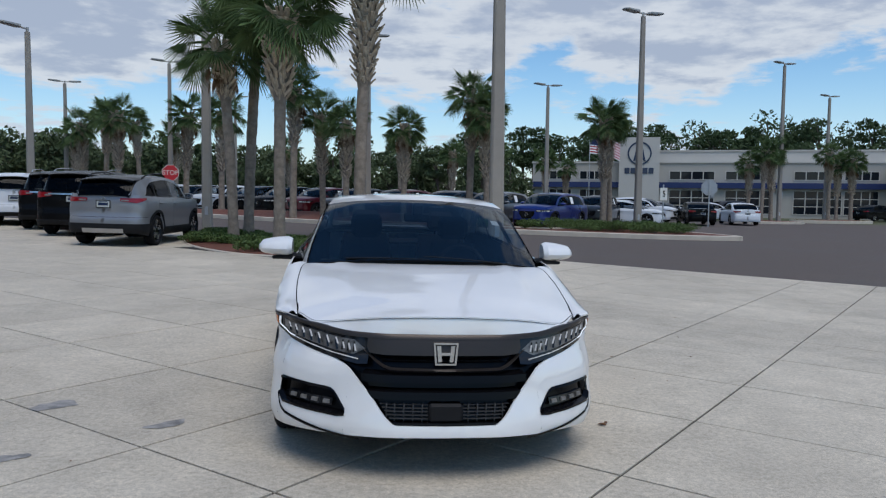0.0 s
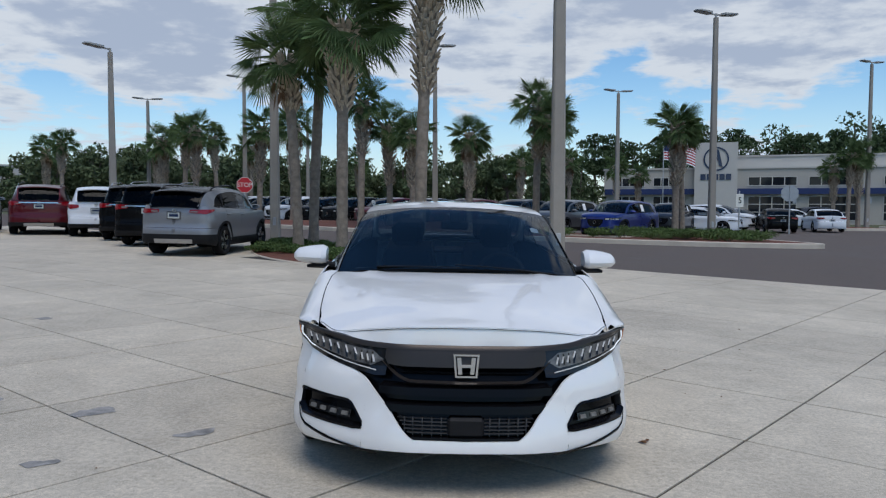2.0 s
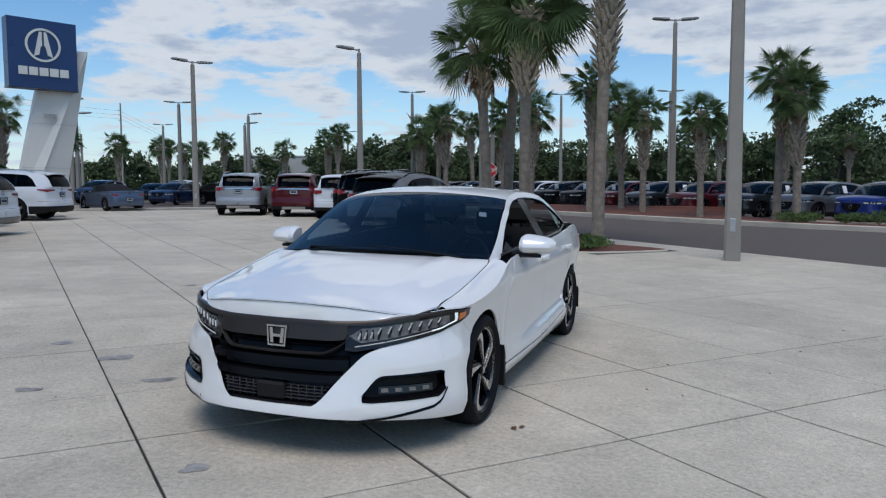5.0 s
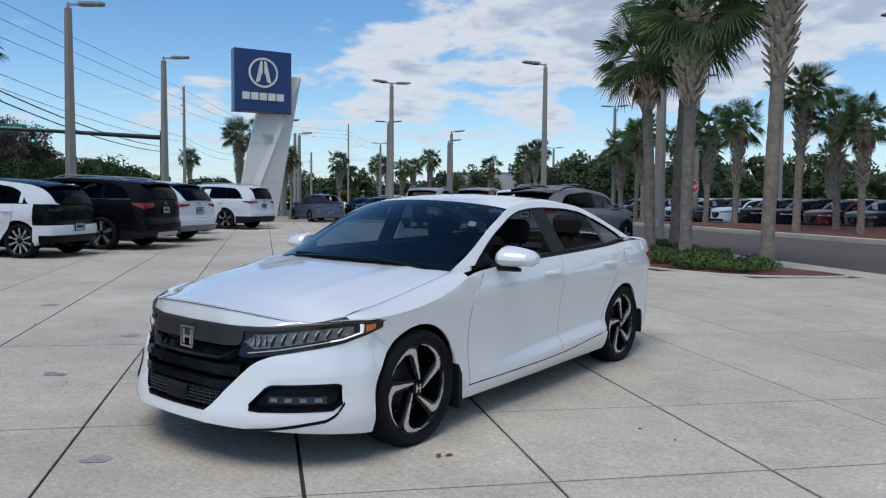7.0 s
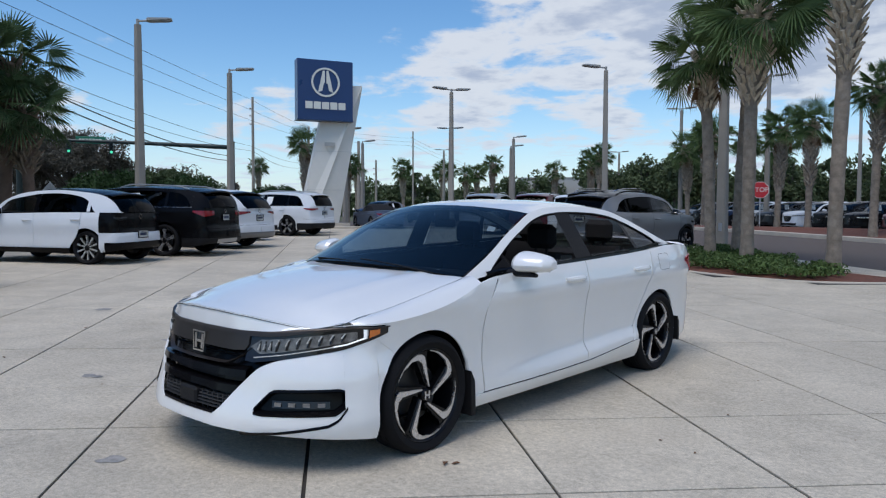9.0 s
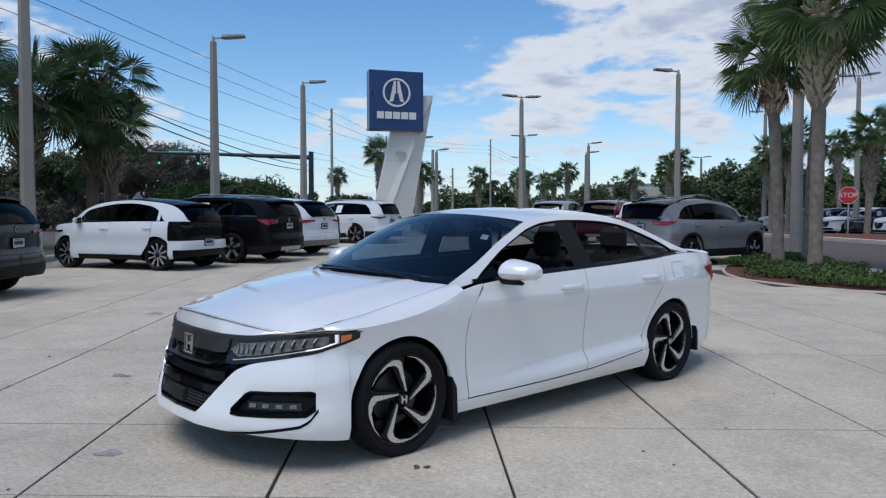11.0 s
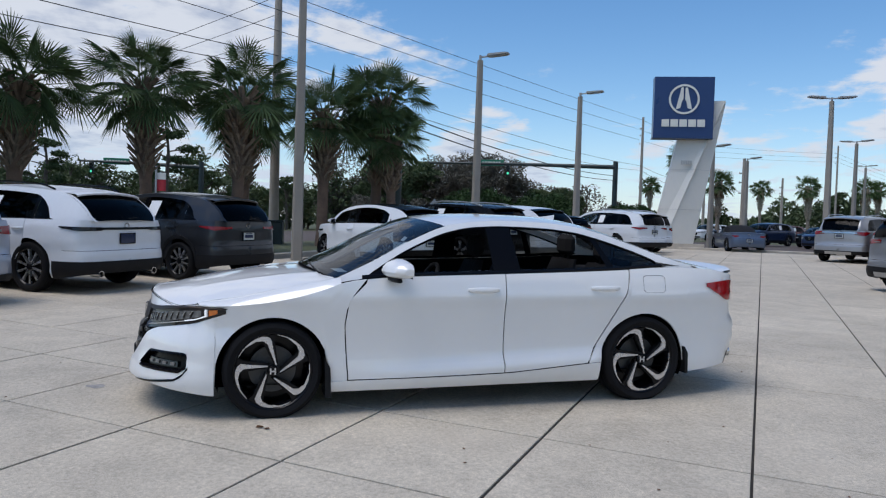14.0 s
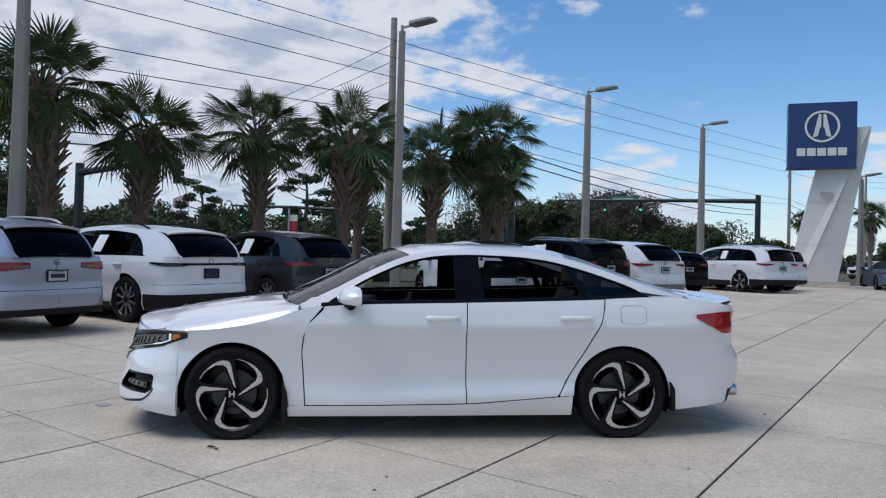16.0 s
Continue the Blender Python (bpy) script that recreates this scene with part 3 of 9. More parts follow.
def side_panel(b, y0, y1, zlo, zhi, off=0.0, n=14, m=8, arch=None, edge=0.012):
    """Skin between two places on the side (numbers or functions of z), folded in at its edges."""
    f0 = y0 if callable(y0) else (lambda z: y0)
    f1 = y1 if callable(y1) else (lambda z: y1)
    lo = zlo if callable(zlo) else (lambda y: zlo)
    hi = zhi if callable(zhi) else (lambda y: zhi)
    zm = 0.6
    a, c = min(f0(0.3), f0(0.6), f0(0.9)), max(f1(0.3), f1(0.6), f1(0.9))
    ps = [(y - a) / (c - a) for y in columns(a, c, n, b, arch or 0.0)] if arch is not None else np.linspace(0, 1, n).tolist()
    rows = []
    for p in ps:
        y = lerp(f0(zm), f1(zm), p)
        row = []
        for _ in range(24):
            l0 = lo(y)
            if arch is not None:
                l0 = max(l0, b.arch(y, arch))
            y = 0.5 * y + 0.5 * lerp(f0(l0), f1(l0), p)
        for j in range(m + 1):
            q = j / m
            for _ in range(5 if j else 0):
                z = lerp(l0, max(hi(y), l0), q)
                y = lerp(f0(z), f1(z), p)
            if j == 0:
                z = l0
            row.append(b.wrap(b.uy(y), z, off))
        rows.append(row)
    s = Shape()
    s.grid(rows)
    if edge:
        # folded edges give the sheet its thickness
        for line in ([r[0] for r in rows], [r[-1] for r in rows], rows[0], rows[-1]):
            s.grid([[p for p in line], [(max(0, p[0] - edge), p[1], p[2]) for p in line]])
    return s


def nose_panel(b, u0, u1, zlo, zhi, off=0.0, n=30, m=8, edge=0.012):
    """Skin round the nose or tail between arc lengths; bounds are functions of the arc length."""
    lo = zlo if callable(zlo) else (lambda u: zlo)
    hi = zhi if callable(zhi) else (lambda u: zhi)
    rows = []
    for i in range(n + 1):
        u = lerp(u0, u1, i / n)
        rows.append([b.wrap(u, lerp(lo(u), max(hi(u), lo(u)), j / m), off) for j in range(m + 1)])
    s = Shape()
    s.grid(rows)
    if edge:
        for line, up in (([r[0] for r in rows], 1), ([r[-1] for r in rows], -1)):
            back = []
            for i, p in enumerate(line):
                u = lerp(u0, u1, i / n)
                back.append(b.wrap(u, p[2], off - edge))
            s.grid([line, back])
        for r, u in ((rows[-1], u1),):
            s.grid([r, [b.wrap(u, p[2], off - edge) for p in r]])
    return s


def both(s):
    """The half shape and its mirror image as one."""
    m = mirror(s)
    t = Shape()
    t.add(s.v, s.f)
    t.add(m.v, m.f)
    return t


def lid(b, ua, ub, crown, f0=-1.0, f1=1.0, n=18, m=20, drop=0.0, rear=False):
    """Bonnet or boot lid: fills between the shoulders."""
    rows = []
    for i in range(n + 1):
        u = lerp(ua, ub, i / n)
        x, y, z = b.wrap(u, b.zs(b.xy(u)[1]))
        row = []
        for j in range(m + 1):
            f = lerp(f0(y) if callable(f0) else f0, f1(y) if callable(f1) else f1, j / m)
            row.append((x * f, y, z + crown(y) * max(0, 1 - f * f) ** 0.85 - drop))
        rows.append(row)
    s = Shape()
    s.grid(rows)
    return s


def cabin_top(b, y0, y1, n=10, m=16, off=0.0, f=1.0, inner=0.0):
    """Windscreen, roof or rear screen: spans from rail to rail."""
    bow, crown = b.s["bow"], b.s["crown"]
    ra = [(y, b.rail(y)) for y in np.linspace(y0, y1, 60)]
    d = np.concatenate([[0], np.cumsum([math.hypot(ra[i + 1][0] - ra[i][0], ra[i + 1][1] - ra[i][1]) for i in range(59)])])
    rows = []
    for i in range(n + 1):
        k = d[-1] * i / n
        y = float(np.interp(k, d, [p[0] for p in ra]))
        z = b.rail(y)
        x = b.xg(y, z) - inner
        row = []
        for j in range(m + 1):
            g = lerp(-f, f, j / m)
            w = 1 - g * g
            row.append((x * g, y + bow(y) * w, z + crown(y) * w ** 0.8 + off))
        rows.append(row)
    s = Shape()
    s.grid(rows)
    return s


def cabin_side(b, y0, y1, zlo, zhi, off=0.0, n=16, m=5):
    f0 = y0 if callable(y0) else (lambda z: y0)
    f1 = y1 if callable(y1) else (lambda z: y1)
    rows = []
    for i in range(n + 1):
        p = i / n
        y = lerp(f0(1.1), f1(1.1), p)
        row = []
        for j in range(m + 1):
            for _ in range(3):
                z = lerp(zlo(y), max(zlo(y), zhi(y)), j / m)
                y = lerp(f0(z), f1(z), p)
            row.append((b.xg(y, z, off), y, z))
        rows.append(row)
    s = Shape()
    s.grid(rows)
    return s


TYRES = {}


def wheel(parent, x, y, z, r, rim_r, style, width=0.22, side=1):
    """A wheel under its car: a tyre, a rim with spokes, a hub cap and a brake disc."""
    key = (round(r, 3), round(rim_r, 3), style, width)
    if key not in TYRES:
        h = width / 2
        t = Shape().lathe([(rim_r - 0.012, -h * 0.75), (rim_r + 0.004, -h * 0.92), (rim_r + (r - rim_r) * 0.5, -h * 1.04), (r - 0.022, -h * 0.97), (r - 0.004, -h * 0.78), (r, -h * 0.5),
                           (r - 0.006, -h * 0.46), (r - 0.006, -h * 0.42), (r, -h * 0.38), (r, -h * 0.04), (r - 0.006, -h * 0.03), (r - 0.006, h * 0.03), (r, h * 0.04),
                           (r, h * 0.38), (r - 0.006, h * 0.42), (r - 0.006, h * 0.46), (r, h * 0.5), (r - 0.004, h * 0.78), (r - 0.022, h * 0.97), (rim_r + (r - rim_r) * 0.5, h * 1.04), (rim_r + 0.004, h * 0.92), (rim_r - 0.012, h * 0.75)], 48)
        rim = Shape().lathe([(rim_r - 0.004, h * 0.80), (rim_r + 0.004, h * 0.86), (rim_r - 0.004, h * 0.90), (rim_r - 0.016, h * 0.82), (rim_r - 0.028, h * 0.5), (rim_r - 0.05, -h * 0.6), (0.09, -h * 0.62), (0.0, -h * 0.62)], 48)
        spokes, face = Shape(), Shape()
        put = lambda a, c, d: (d, a, c)
        def polar(k, rr):
            return (rr * math.cos(k), rr * math.sin(k))
        count = {"swirl": 5, "five": 5, "multi": 10, "turbine": 7}[style]
        for i in range(count):
            k = 2 * math.pi * i / count + 0.35
            if style == "swirl":
                # a thin spoke that bends at the rim into a tapering arc
                ro = rim_r - 0.006
                line = [(-0.57, 0.19), (0.03, 0.84), (0.11, 0.905), (0.26, 0.95), (0.47, 0.975), (0.80, 0.995), (1.16, 1.0), (1.40, 1.0), (1.38, 0.978), (1.15, 0.962), (0.82, 0.938), (0.48, 0.895), (0.28, 0.83), (0.17, 0.73), (-0.41, 0.18)]
                face.prism([polar(k + q, ro * rr) for q, rr in line], h * 0.70, h * 0.80, put)
                spokes.prism([polar(k - 0.85, 0.05), polar(k - 0.10, 0.05), polar(k + 0.30, ro * 0.80), polar(k + 0.36, ro), polar(k - 0.12, ro), polar(k - 0.08, ro * 0.80)], h * 0.30, h * 0.695, put)
            else:
                w = {"five": 0.24, "multi": 0.11, "turbine": 0.16}[style]
                sk = {"five": 0.0, "multi": 0.0, "turbine": 0.22}[style]
                ro = rim_r - 0.012
                poly = [polar(k - w * 1.8, 0.06), polar(k + w * 1.8, 0.06), polar(k + w * 0.7 + sk * 0.5, ro * 0.6), polar(k + w * 0.8 + sk, ro), polar(k - w * 0.8 + sk, ro), polar(k - w * 0.7 + sk * 0.5, ro * 0.6)]
                face.prism(poly, h * 0.45, h * 0.74, put)
        cr_ = 0.036 if style == "swirl" else 0.058
        cap = Shape().lathe([(cr_, h * 0.5), (cr_, h * 0.76), (cr_ * 0.8, h * 0.84), (0.0, h * 0.85)], 20)
        badge = Shape()
        for a0, a1, c0, c1 in ((-0.020, -0.010, -0.022, 0.022), (0.010, 0.020, -0.022, 0.022), (-0.011, 0.011, -0.005, 0.005)):
            badge.prism([(a0, c0), (a1, c0), (a1, c1), (a0, c1)], h * 0.85, h * 0.87, put)
        disc = Shape().lathe([(0.0, -h * 0.1), (rim_r * 0.60, -h * 0.1), (rim_r * 0.60, h * 0.05), (0.05, h * 0.05), (0.0, h * 0.05)], 32)
        TYRES[key] = tuple(make_mesh(n, s, mt) for n, s, mt in (("tyre", t, RUBBER), ("rim", rim, RIMBLACK), ("spoke_star", face, ALLOY), ("hub_cap", cap, RIMBLACK), ("brake_disc", disc, BRAKE))) + ((make_mesh("rim_web", spokes, RIMBLACK), make_mesh("wheel_badge", badge, ALLOY)) if style == "swirl" else ())
    w = part("wheel", TYRES[key][1], None, parent, "", m=pose(x, y, z, 0, 0, 0) @ (Matrix.Diagonal((side, 1, 1, 1))))
    w.name = "wheel"
    for me in (TYRES[key][0],) + TYRES[key][2:]:
        part(me.name.split(".")[0], me, None, w)
    return w


def seat(parent, x, y, z, wide=0.50, lab=""):
    s = Shape()
    s.box(x - wide / 2, x + wide / 2, y - 0.28, y + 0.24, z, z + 0.16, bevel=0.05)
    rows = []
    for i in range(9):
        t = i / 8
        yy, zz = y + 0.20 + 0.20 * t, z + 0.10 + 0.60 * t
        w = wide / 2 * (1 - 0.25 * t**2)
        rows.append([(x + w * c, yy + 0.06 * d * (1 - 0.4 * t) - 0.03 * (1 - abs(c)), zz) for c, d in ((-1, 0), (-0.9, -1), (-0.4, -0.8), (0, -0.7), (0.4, -0.8), (0.9, -1), (1, 0), (0.9, 1), (0, 1), (-0.9, 1))])
    s.grid(rows, close=True)
    ob = part("seat", s, SEAT, parent, lab)
    h = Shape().box(x - 0.13, x + 0.13, y + 0.36, y + 0.46, z + 0.73, z + 0.92, bevel=0.04)
    h.box(x - 0.06, x - 0.045, y + 0.40, y + 0.415, z + 0.6, z + 0.75).box(x + 0.045, x + 0.06, y + 0.40, y + 0.415, z + 0.6, z + 0.75)
    part("headrest", h, SEAT, ob)


def cabin_fittings(root, s, wheel_x=0.36):
    fz, fy = s["floor"], s["seat_y"]
    seat(root, 0.37, fy, fz)
    seat(root, -0.37, fy, fz)
    seat(root, 0.36, fy + 0.88, fz + 0.02, 0.56)
    seat(root, -0.36, fy + 0.88, fz + 0.02, 0.56)
    d = Shape()
    w = s["dash_w"]
    rows = []
    for i in range(13):
        x = lerp(-w, w, i / 12)
        y = s["dash_y"] - 0.10 * (1 - (x / w) ** 2)
        rows.append([(x, y + 0.02, fz), (x, y + 0.42, fz + 0.05), (x, y + 0.46, s["dash_z"] - 0.12), (x, y + 0.40, s["dash_z"] - 0.01), (x, y + 0.15, s["dash_z"]), (x, y, s["dash_z"] - 0.05)])
    d.grid(rows)
    part("dashboard", d, PLASTIC, root)
    st = Shape()
    n = 28
    cy, cz = s["dash_y"] + 0.60, s["dash_z"] + 0.02
    ring = [(wheel_x + 0.18 * math.cos(2 * math.pi * k / n), cy + 0.08 * math.sin(2 * math.pi * k / n), cz + 0.16 * math.sin(2 * math.pi * k / n) - 0.10) for k in range(n + 1)]
    st.tube(ring, 0.016, 8, caps=False)
    st.box(wheel_x - 0.17, wheel_x + 0.17, cy - 0.02, cy + 0.02, cz - 0.13, cz - 0.08)
    part("steering_wheel", st, PLASTIC, root)


def lens_bars(b, u0, u1, z0f, z1f, count, off):
    """Small bright reflector cells inside a lamp."""
    s = Shape()
    for i in range(count):
        a = lerp(u0, u1, (i + 0.12) / count)
        c = lerp(u0, u1, (i + 0.82) / count)
        za, zb_ = z0f(a), z1f(a)
        if zb_ - za < 0.012:
            continue
        p = [b.wrap(a, lerp(za, zb_, 0.2), off), b.wrap(c, lerp(za, zb_, 0.2), off), b.wrap(c, lerp(za, zb_, 0.8), off), b.wrap(a, lerp(za, zb_, 0.8), off)]
        q = [b.wrap(a, za, off - 0.02), b.wrap(c, za, off - 0.02), b.wrap(c, zb_, off - 0.02), b.wrap(a, zb_, off - 0.02)]
        s.add(p + q, [(0, 1, 2, 3), (0, 4, 5, 1), (1, 5, 6, 2), (2, 6, 7, 3), (3, 7, 4, 0)])
    return s


def liners(b, root):
    """Dark wheel housings and floor pan, seen through the gaps with the gap-shade shell."""
    s = b.s
    for yw, r in ((s["wf"], s["archf"]), (s["wr"], s["archr"])):
        for sd in (1, -1):
            xo = b.wrap(b.uy(yw), s["wz"] + r * 0.8)[0] - 0.04
            rows = [[(sd * x, yw - r * math.cos(k), s["wz"] + r * math.sin(k)) for x in (xo, xo - 0.36)] for k in np.linspace(-0.35, math.pi + 0.35, 25)]
            h = Shape().grid(rows)
            h.add([r_[1] for r_ in rows] + [(sd * (xo - 0.36), yw, s["wz"] - 0.1)], [(i, i + 1, len(rows)) for i in range(len(rows) - 1)])
            part("wheel_housing", h, VOID, root)
    fl = Shape()
    rows = []
    for i in range(41):
        u = b.U * i / 40
        x, y, z = b.wrap(u, b.zb(b.xy(u)[1]) + 0.05, -0.06)
        rows.append([(-x, y, z), (0, y, z), (x, y, z)])
    fl.grid(rows)
    part("floor_pan", fl, VOID, root)


# near-black sheet inside the skin, added as the shade in the panel gaps
def inner_shell(b, root, off=-0.022):
    s = Shape()
    ys = columns(max(b.y0 + 0.25, b.s.get("shell_from", -9)), b.y1 - 0.25, 40, b, 0.02)
    rows = []
    for y in ys:
        lo = max(b.zb(y) + 0.06, b.arch(y, 0.02))
        rows.append([b.wrap(b.uy(y), lerp(lo, max(lo, b.zs(y) - 0.01), j / 8), off) for j in range(9)])
    s.grid(rows)
    part("inner_shell", both(s), VOID, root)


def door_mirror(root, b, y, z, sd, mat, w=0.215, tall=1.0):
    x0 = b.xg(y, z) + 0.02
    s = Shape()
    rows = []
    for i in range(9):
        t = i / 8
        x = x0 + 0.05 + w * t
        prof = (1 - 0.42 * t * t) * min(1, (1.03 - t) * 7) ** 0.4 * min(1, (t + 0.12) * 5) ** 0.4
        hh, dd = 0.068 * prof * tall, 0.080 * prof * tall
        rows.append([(sd * x, y + 0.05 - dd * max(0, math.cos(k)) * 1.5 + 0.02 * t, z + 0.040 + hh * (1.1 if math.sin(k) > 0 else 0.7) * math.sin(k)) for k in np.linspace(-math.pi / 2 - 0.2, math.pi / 2 + 0.2, 11)] + [(sd * x, y + 0.075 + 0.02 * t, z + 0.040 + hh * 0.95), (sd * x, y + 0.075 + 0.02 * t, z + 0.040 - hh * 0.6)])
    s.grid(rows, close=True)
    for r in (rows[0], rows[-1]):
        s.add(r, [tuple(range(len(r)))])
    ob = part("door_mirror", s, mat, root)
    a = Shape()
    a.tube([(sd * (x0 - 0.03), y, z - 0.02), (sd * (x0 + 0.07), y + 0.01, z - 0.012), (sd * (x0 + w * 0.8), y + 0.02, z - 0.025)], [0.04, 0.045, 0.02], 8, squash=0.6)
    part("mirror_foot", a, PLASTIC, ob)
    g = Shape().add([(sd * (x0 + 0.07), y + 0.082, z - 0.01), (sd * (x0 + w), y + 0.10, z - 0.005), (sd * (x0 + w), y + 0.10, z + 0.09), (sd * (x0 + 0.07), y + 0.082, z + 0.10)], [(0, 1, 2, 3)])
    part("mirror_glass", g, CHROME, ob)


def handle(root, b, y, z, sd, mat, ln=0.24):
    s = Shape()
    x0 = b.wrap(b.uy(y), z)[0]
    rows = []
    for i in range(9):
        t = i / 8
        yy = y - ln / 2 + ln * t
        r = 0.021 * (0.5 + 0.5 * math.sin(math.pi * t) ** 0.4)
        x = x0 + 0.006 + 0.026 * math.sin(math.pi * t) ** 0.5
        rows.append([(sd * (x + r * 0.8 * math.cos(k)), yy, z + r * math.sin(k) + 0.004) for k in np.linspace(0, 2 * math.pi, 9)[:-1]])
    s.grid(rows, close=True)
    for r in (rows[0], rows[-1]):
        s.add(r, [tuple(range(len(r)))])
    part("door_handle", s, mat, root)


def plate(root, x, y, z, tilt=0.0, w=0.30, h=0.15, rear=1, mat=None):
    m = pose(x, y, z, tilt, 0, 0 if rear > 0 else 180)
    p = part("licence_plate", Shape().box(-w / 2, w / 2, -0.004, 0.008, -h / 2, h / 2, bevel=0.003), mat or PLATE, root, m=m)
    part("plate_bar", Shape().box(-w * 0.36, w * 0.36, 0.009, 0.011, -h * 0.2, h * 0.2), P_NAVY, p)
    part("plate_bar", Shape().box(-w * 0.3, w * 0.3, 0.009, 0.011, h * 0.32, h * 0.40), P_NAVY, p)
    f = Shape()
    for a in ((-w / 2 - 0.008, w / 2 + 0.008, h / 2 - 0.004, h / 2 + 0.01), (-w / 2 - 0.008, w / 2 + 0.008, -h / 2 - 0.01, -h / 2 + 0.004), (-w / 2 - 0.008, -w / 2 + 0.006, -h / 2, h / 2), (w / 2 - 0.006, w / 2 + 0.008, -h / 2, h / 2)):
        f.box(a[0], a[1], -0.006, 0.013, a[2], a[3])
    part("plate_frame", f, GLOSS_BLACK, p)


# ---------------------------------------------------------------- the other vehicles
def make_vehicle(p):
    """One vehicle of a kind from its main sizes; returns its root at the origin."""
    L, W, H, wb = p["L"], p["W"], p["H"], p["wb"]
    fo = p.get("fo", 0.92)
    yf, yr = -wb / 2 - fo, -wb / 2 - fo + L
    hz, bz = p.get("hood", 1.02), p.get("belt", 1.08)
    r = p.get("r", 0.37)
    yc = p.get("cowl", yf + 1.15)
    kind = p.get("kind", "suv")
    rr = p.get("rake", 0.35)      # how far the tail slopes in
    mat, clad = p["paint"], p.get("clad", PLASTIC)
    low = 0.24 if kind == "suv" else 0.17
    if kind == "suv":
        rail = [(yc, bz - 0.01), (yc + 0.40, lerp(bz, H, 0.55)), (yc + 0.78, H - 0.12), (yc + 1.25, H - 0.06), (0.45, H - 0.045), (yr - rr - 0.35, H - 0.10), (yr - rr, H - 0.17), (yr - rr * 0.45, lerp(bz, H, 0.40)), (yr - 0.06, bz + 0.0)]
        wt = [(yc, bz - 0.04), (yc + 0.16, bz + 0.0), (yc + 0.48, lerp(bz, H, 0.5)), (yc + 0.85, H - 0.19), (yc + 1.3, H - 0.125), (0.45, H - 0.115), (yr - rr - 0.55, H - 0.17), (yr - rr - 0.28, lerp(bz, H, 0.45)), (yr - rr - 0.12, bz + 0.02), (yr, bz - 0.1)]
    else:
        rail = [(yc, bz - 0.02), (yc + 0.45, lerp(bz, H, 0.55)), (yc + 0.85, H - 0.10), (yc + 1.3, H - 0.05), (0.45, H - 0.05), (0.9, H - 0.08), (yr - 1.05, lerp(bz, H, 0.55)), (yr - 0.55, bz + 0.02)]
        wt = [(yc, bz - 0.05), (yc + 0.16, bz - 0.01), (yc + 0.52, lerp(bz, H, 0.48)), (yc + 0.9, H - 0.155), (0.45, H - 0.105), (0.85, H - 0.14), (yr - 1.2, lerp(bz, H, 0.45)), (yr - 0.95, bz + 0.01), (yr - 0.5, bz - 0.1)]
    rb = p.get("rear_belt", bz + 0.03)
    s = dict(
        plan=[(0, yf), (0.42 * W, yf + 0.03), (0.72 * W, yf + 0.13), (0.90 * W, yf + 0.36), (0.985 * W, yf + 0.75), (W, yf + 1.1), (W, 0), (W, yr - 1.0), (0.985 * W, yr - 0.7), (0.955 * W, yr - 0.34), (0.87 * W, yr - 0.12), (0.62 * W, yr - 0.03), (0.3 * W, yr - 0.004), (0, yr)],
        shoulder=[(yf, hz - 0.14), (yf + 0.2, hz - 0.07), (yf + 0.6, hz - 0.01), (yc, bz - 0.03), (yc + 0.3, bz - 0.01), (yr - 0.7, bz + 0.03), (yr - 0.1, rb), (yr + 0.01, rb)],
        bottom=[(yf, low + 0.04), (yf + 0.5, low), (yr - 0.5, low), (yr, low + 0.08)],
        inset=[(0.1, 0.09), (low, 0.05), (low + 0.12, 0.012), (0.62, 0.018), (0.80, 0.0), (0.88, 0.006), (bz - 0.06, 0.025), (bz, 0.05), (bz + 0.1, 0.08), (bz + 0.3, 0.12)],
        front_inset=[(0.1, 0.12), (low, 0.05), (0.45, 0.0), (0.60, 0.01), (hz - 0.2, 0.03), (hz, 0.10), (hz + 0.2, 0.2)],
        rear_inset=[(0.1, 0.14), (low, 0.08), (0.42, 0.0), (0.62, 0.005), (0.72, 0.05), (0.95, 0.055), (bz, 0.075), (bz + 0.2, 0.12)],
        rail=rail, wintop=wt, lean=p.get("lean", 0.34), crown=curve([(yc, 0.05), (0, 0.05), (yr - rr, 0.05), (yr, 0.02)]),
        bow=curve([(yc, -0.15), (yc + 1.0, -0.10), (0.6, 0.0), (yr - rr, 0.06), (yr, 0.05)]), cabin_taper=linear([(yc, 0.09), (yc + 0.8, 0.0), (yr - 1.0, 0.0), (yr - 0.1, 0.10 if kind == "suv" else 0.08)]),
        wf=-wb / 2, wr=wb / 2, wz=r, archf=r + 0.055, archr=r + 0.055, floor=0.42 if kind == "suv" else 0.28, seat_y=0.05, dash_y=yc + 0.22, dash_w=W * 0.74, dash_z=bz - 0.03)
    b = Body(s)
    zs = b.zs
    root = thing(p.get("name", "suv"), Matrix.Identity(4), p["label"], p.get("cat", "car"), p.get("group", ""))
    cz = p.get("clad_z", 0.42)
    af, ar = s["wf"] - s["archf"], s["wr"] + s["archr"]
    bot = lambda u: b.zb(b.xy(u)[1])
    uf = b.uy(af - 0.02)
    top = p.get("roof", mat)
    pill = p.get("pillar", mat)
    # nose
    part("front_bumper", both(nose_panel(b, 0, uf, bot, lambda u: zs(b.xy(u)[1]), n=26, m=12)), mat, root)
    gx, g0, g1 = p.get("grille", (0.42, 0.52, 0.80))
    gr = nose_panel(b, 0, b.ux(gx), linear([(0, g0), (b.ux(gx * 0.6), g0 + 0.02), (b.ux(gx), lerp(g0, g1, 0.6))]), lambda u: g1, off=0.012, n=16, m=5)
    g = part("grille", both(gr), GLOSS_BLACK, root)
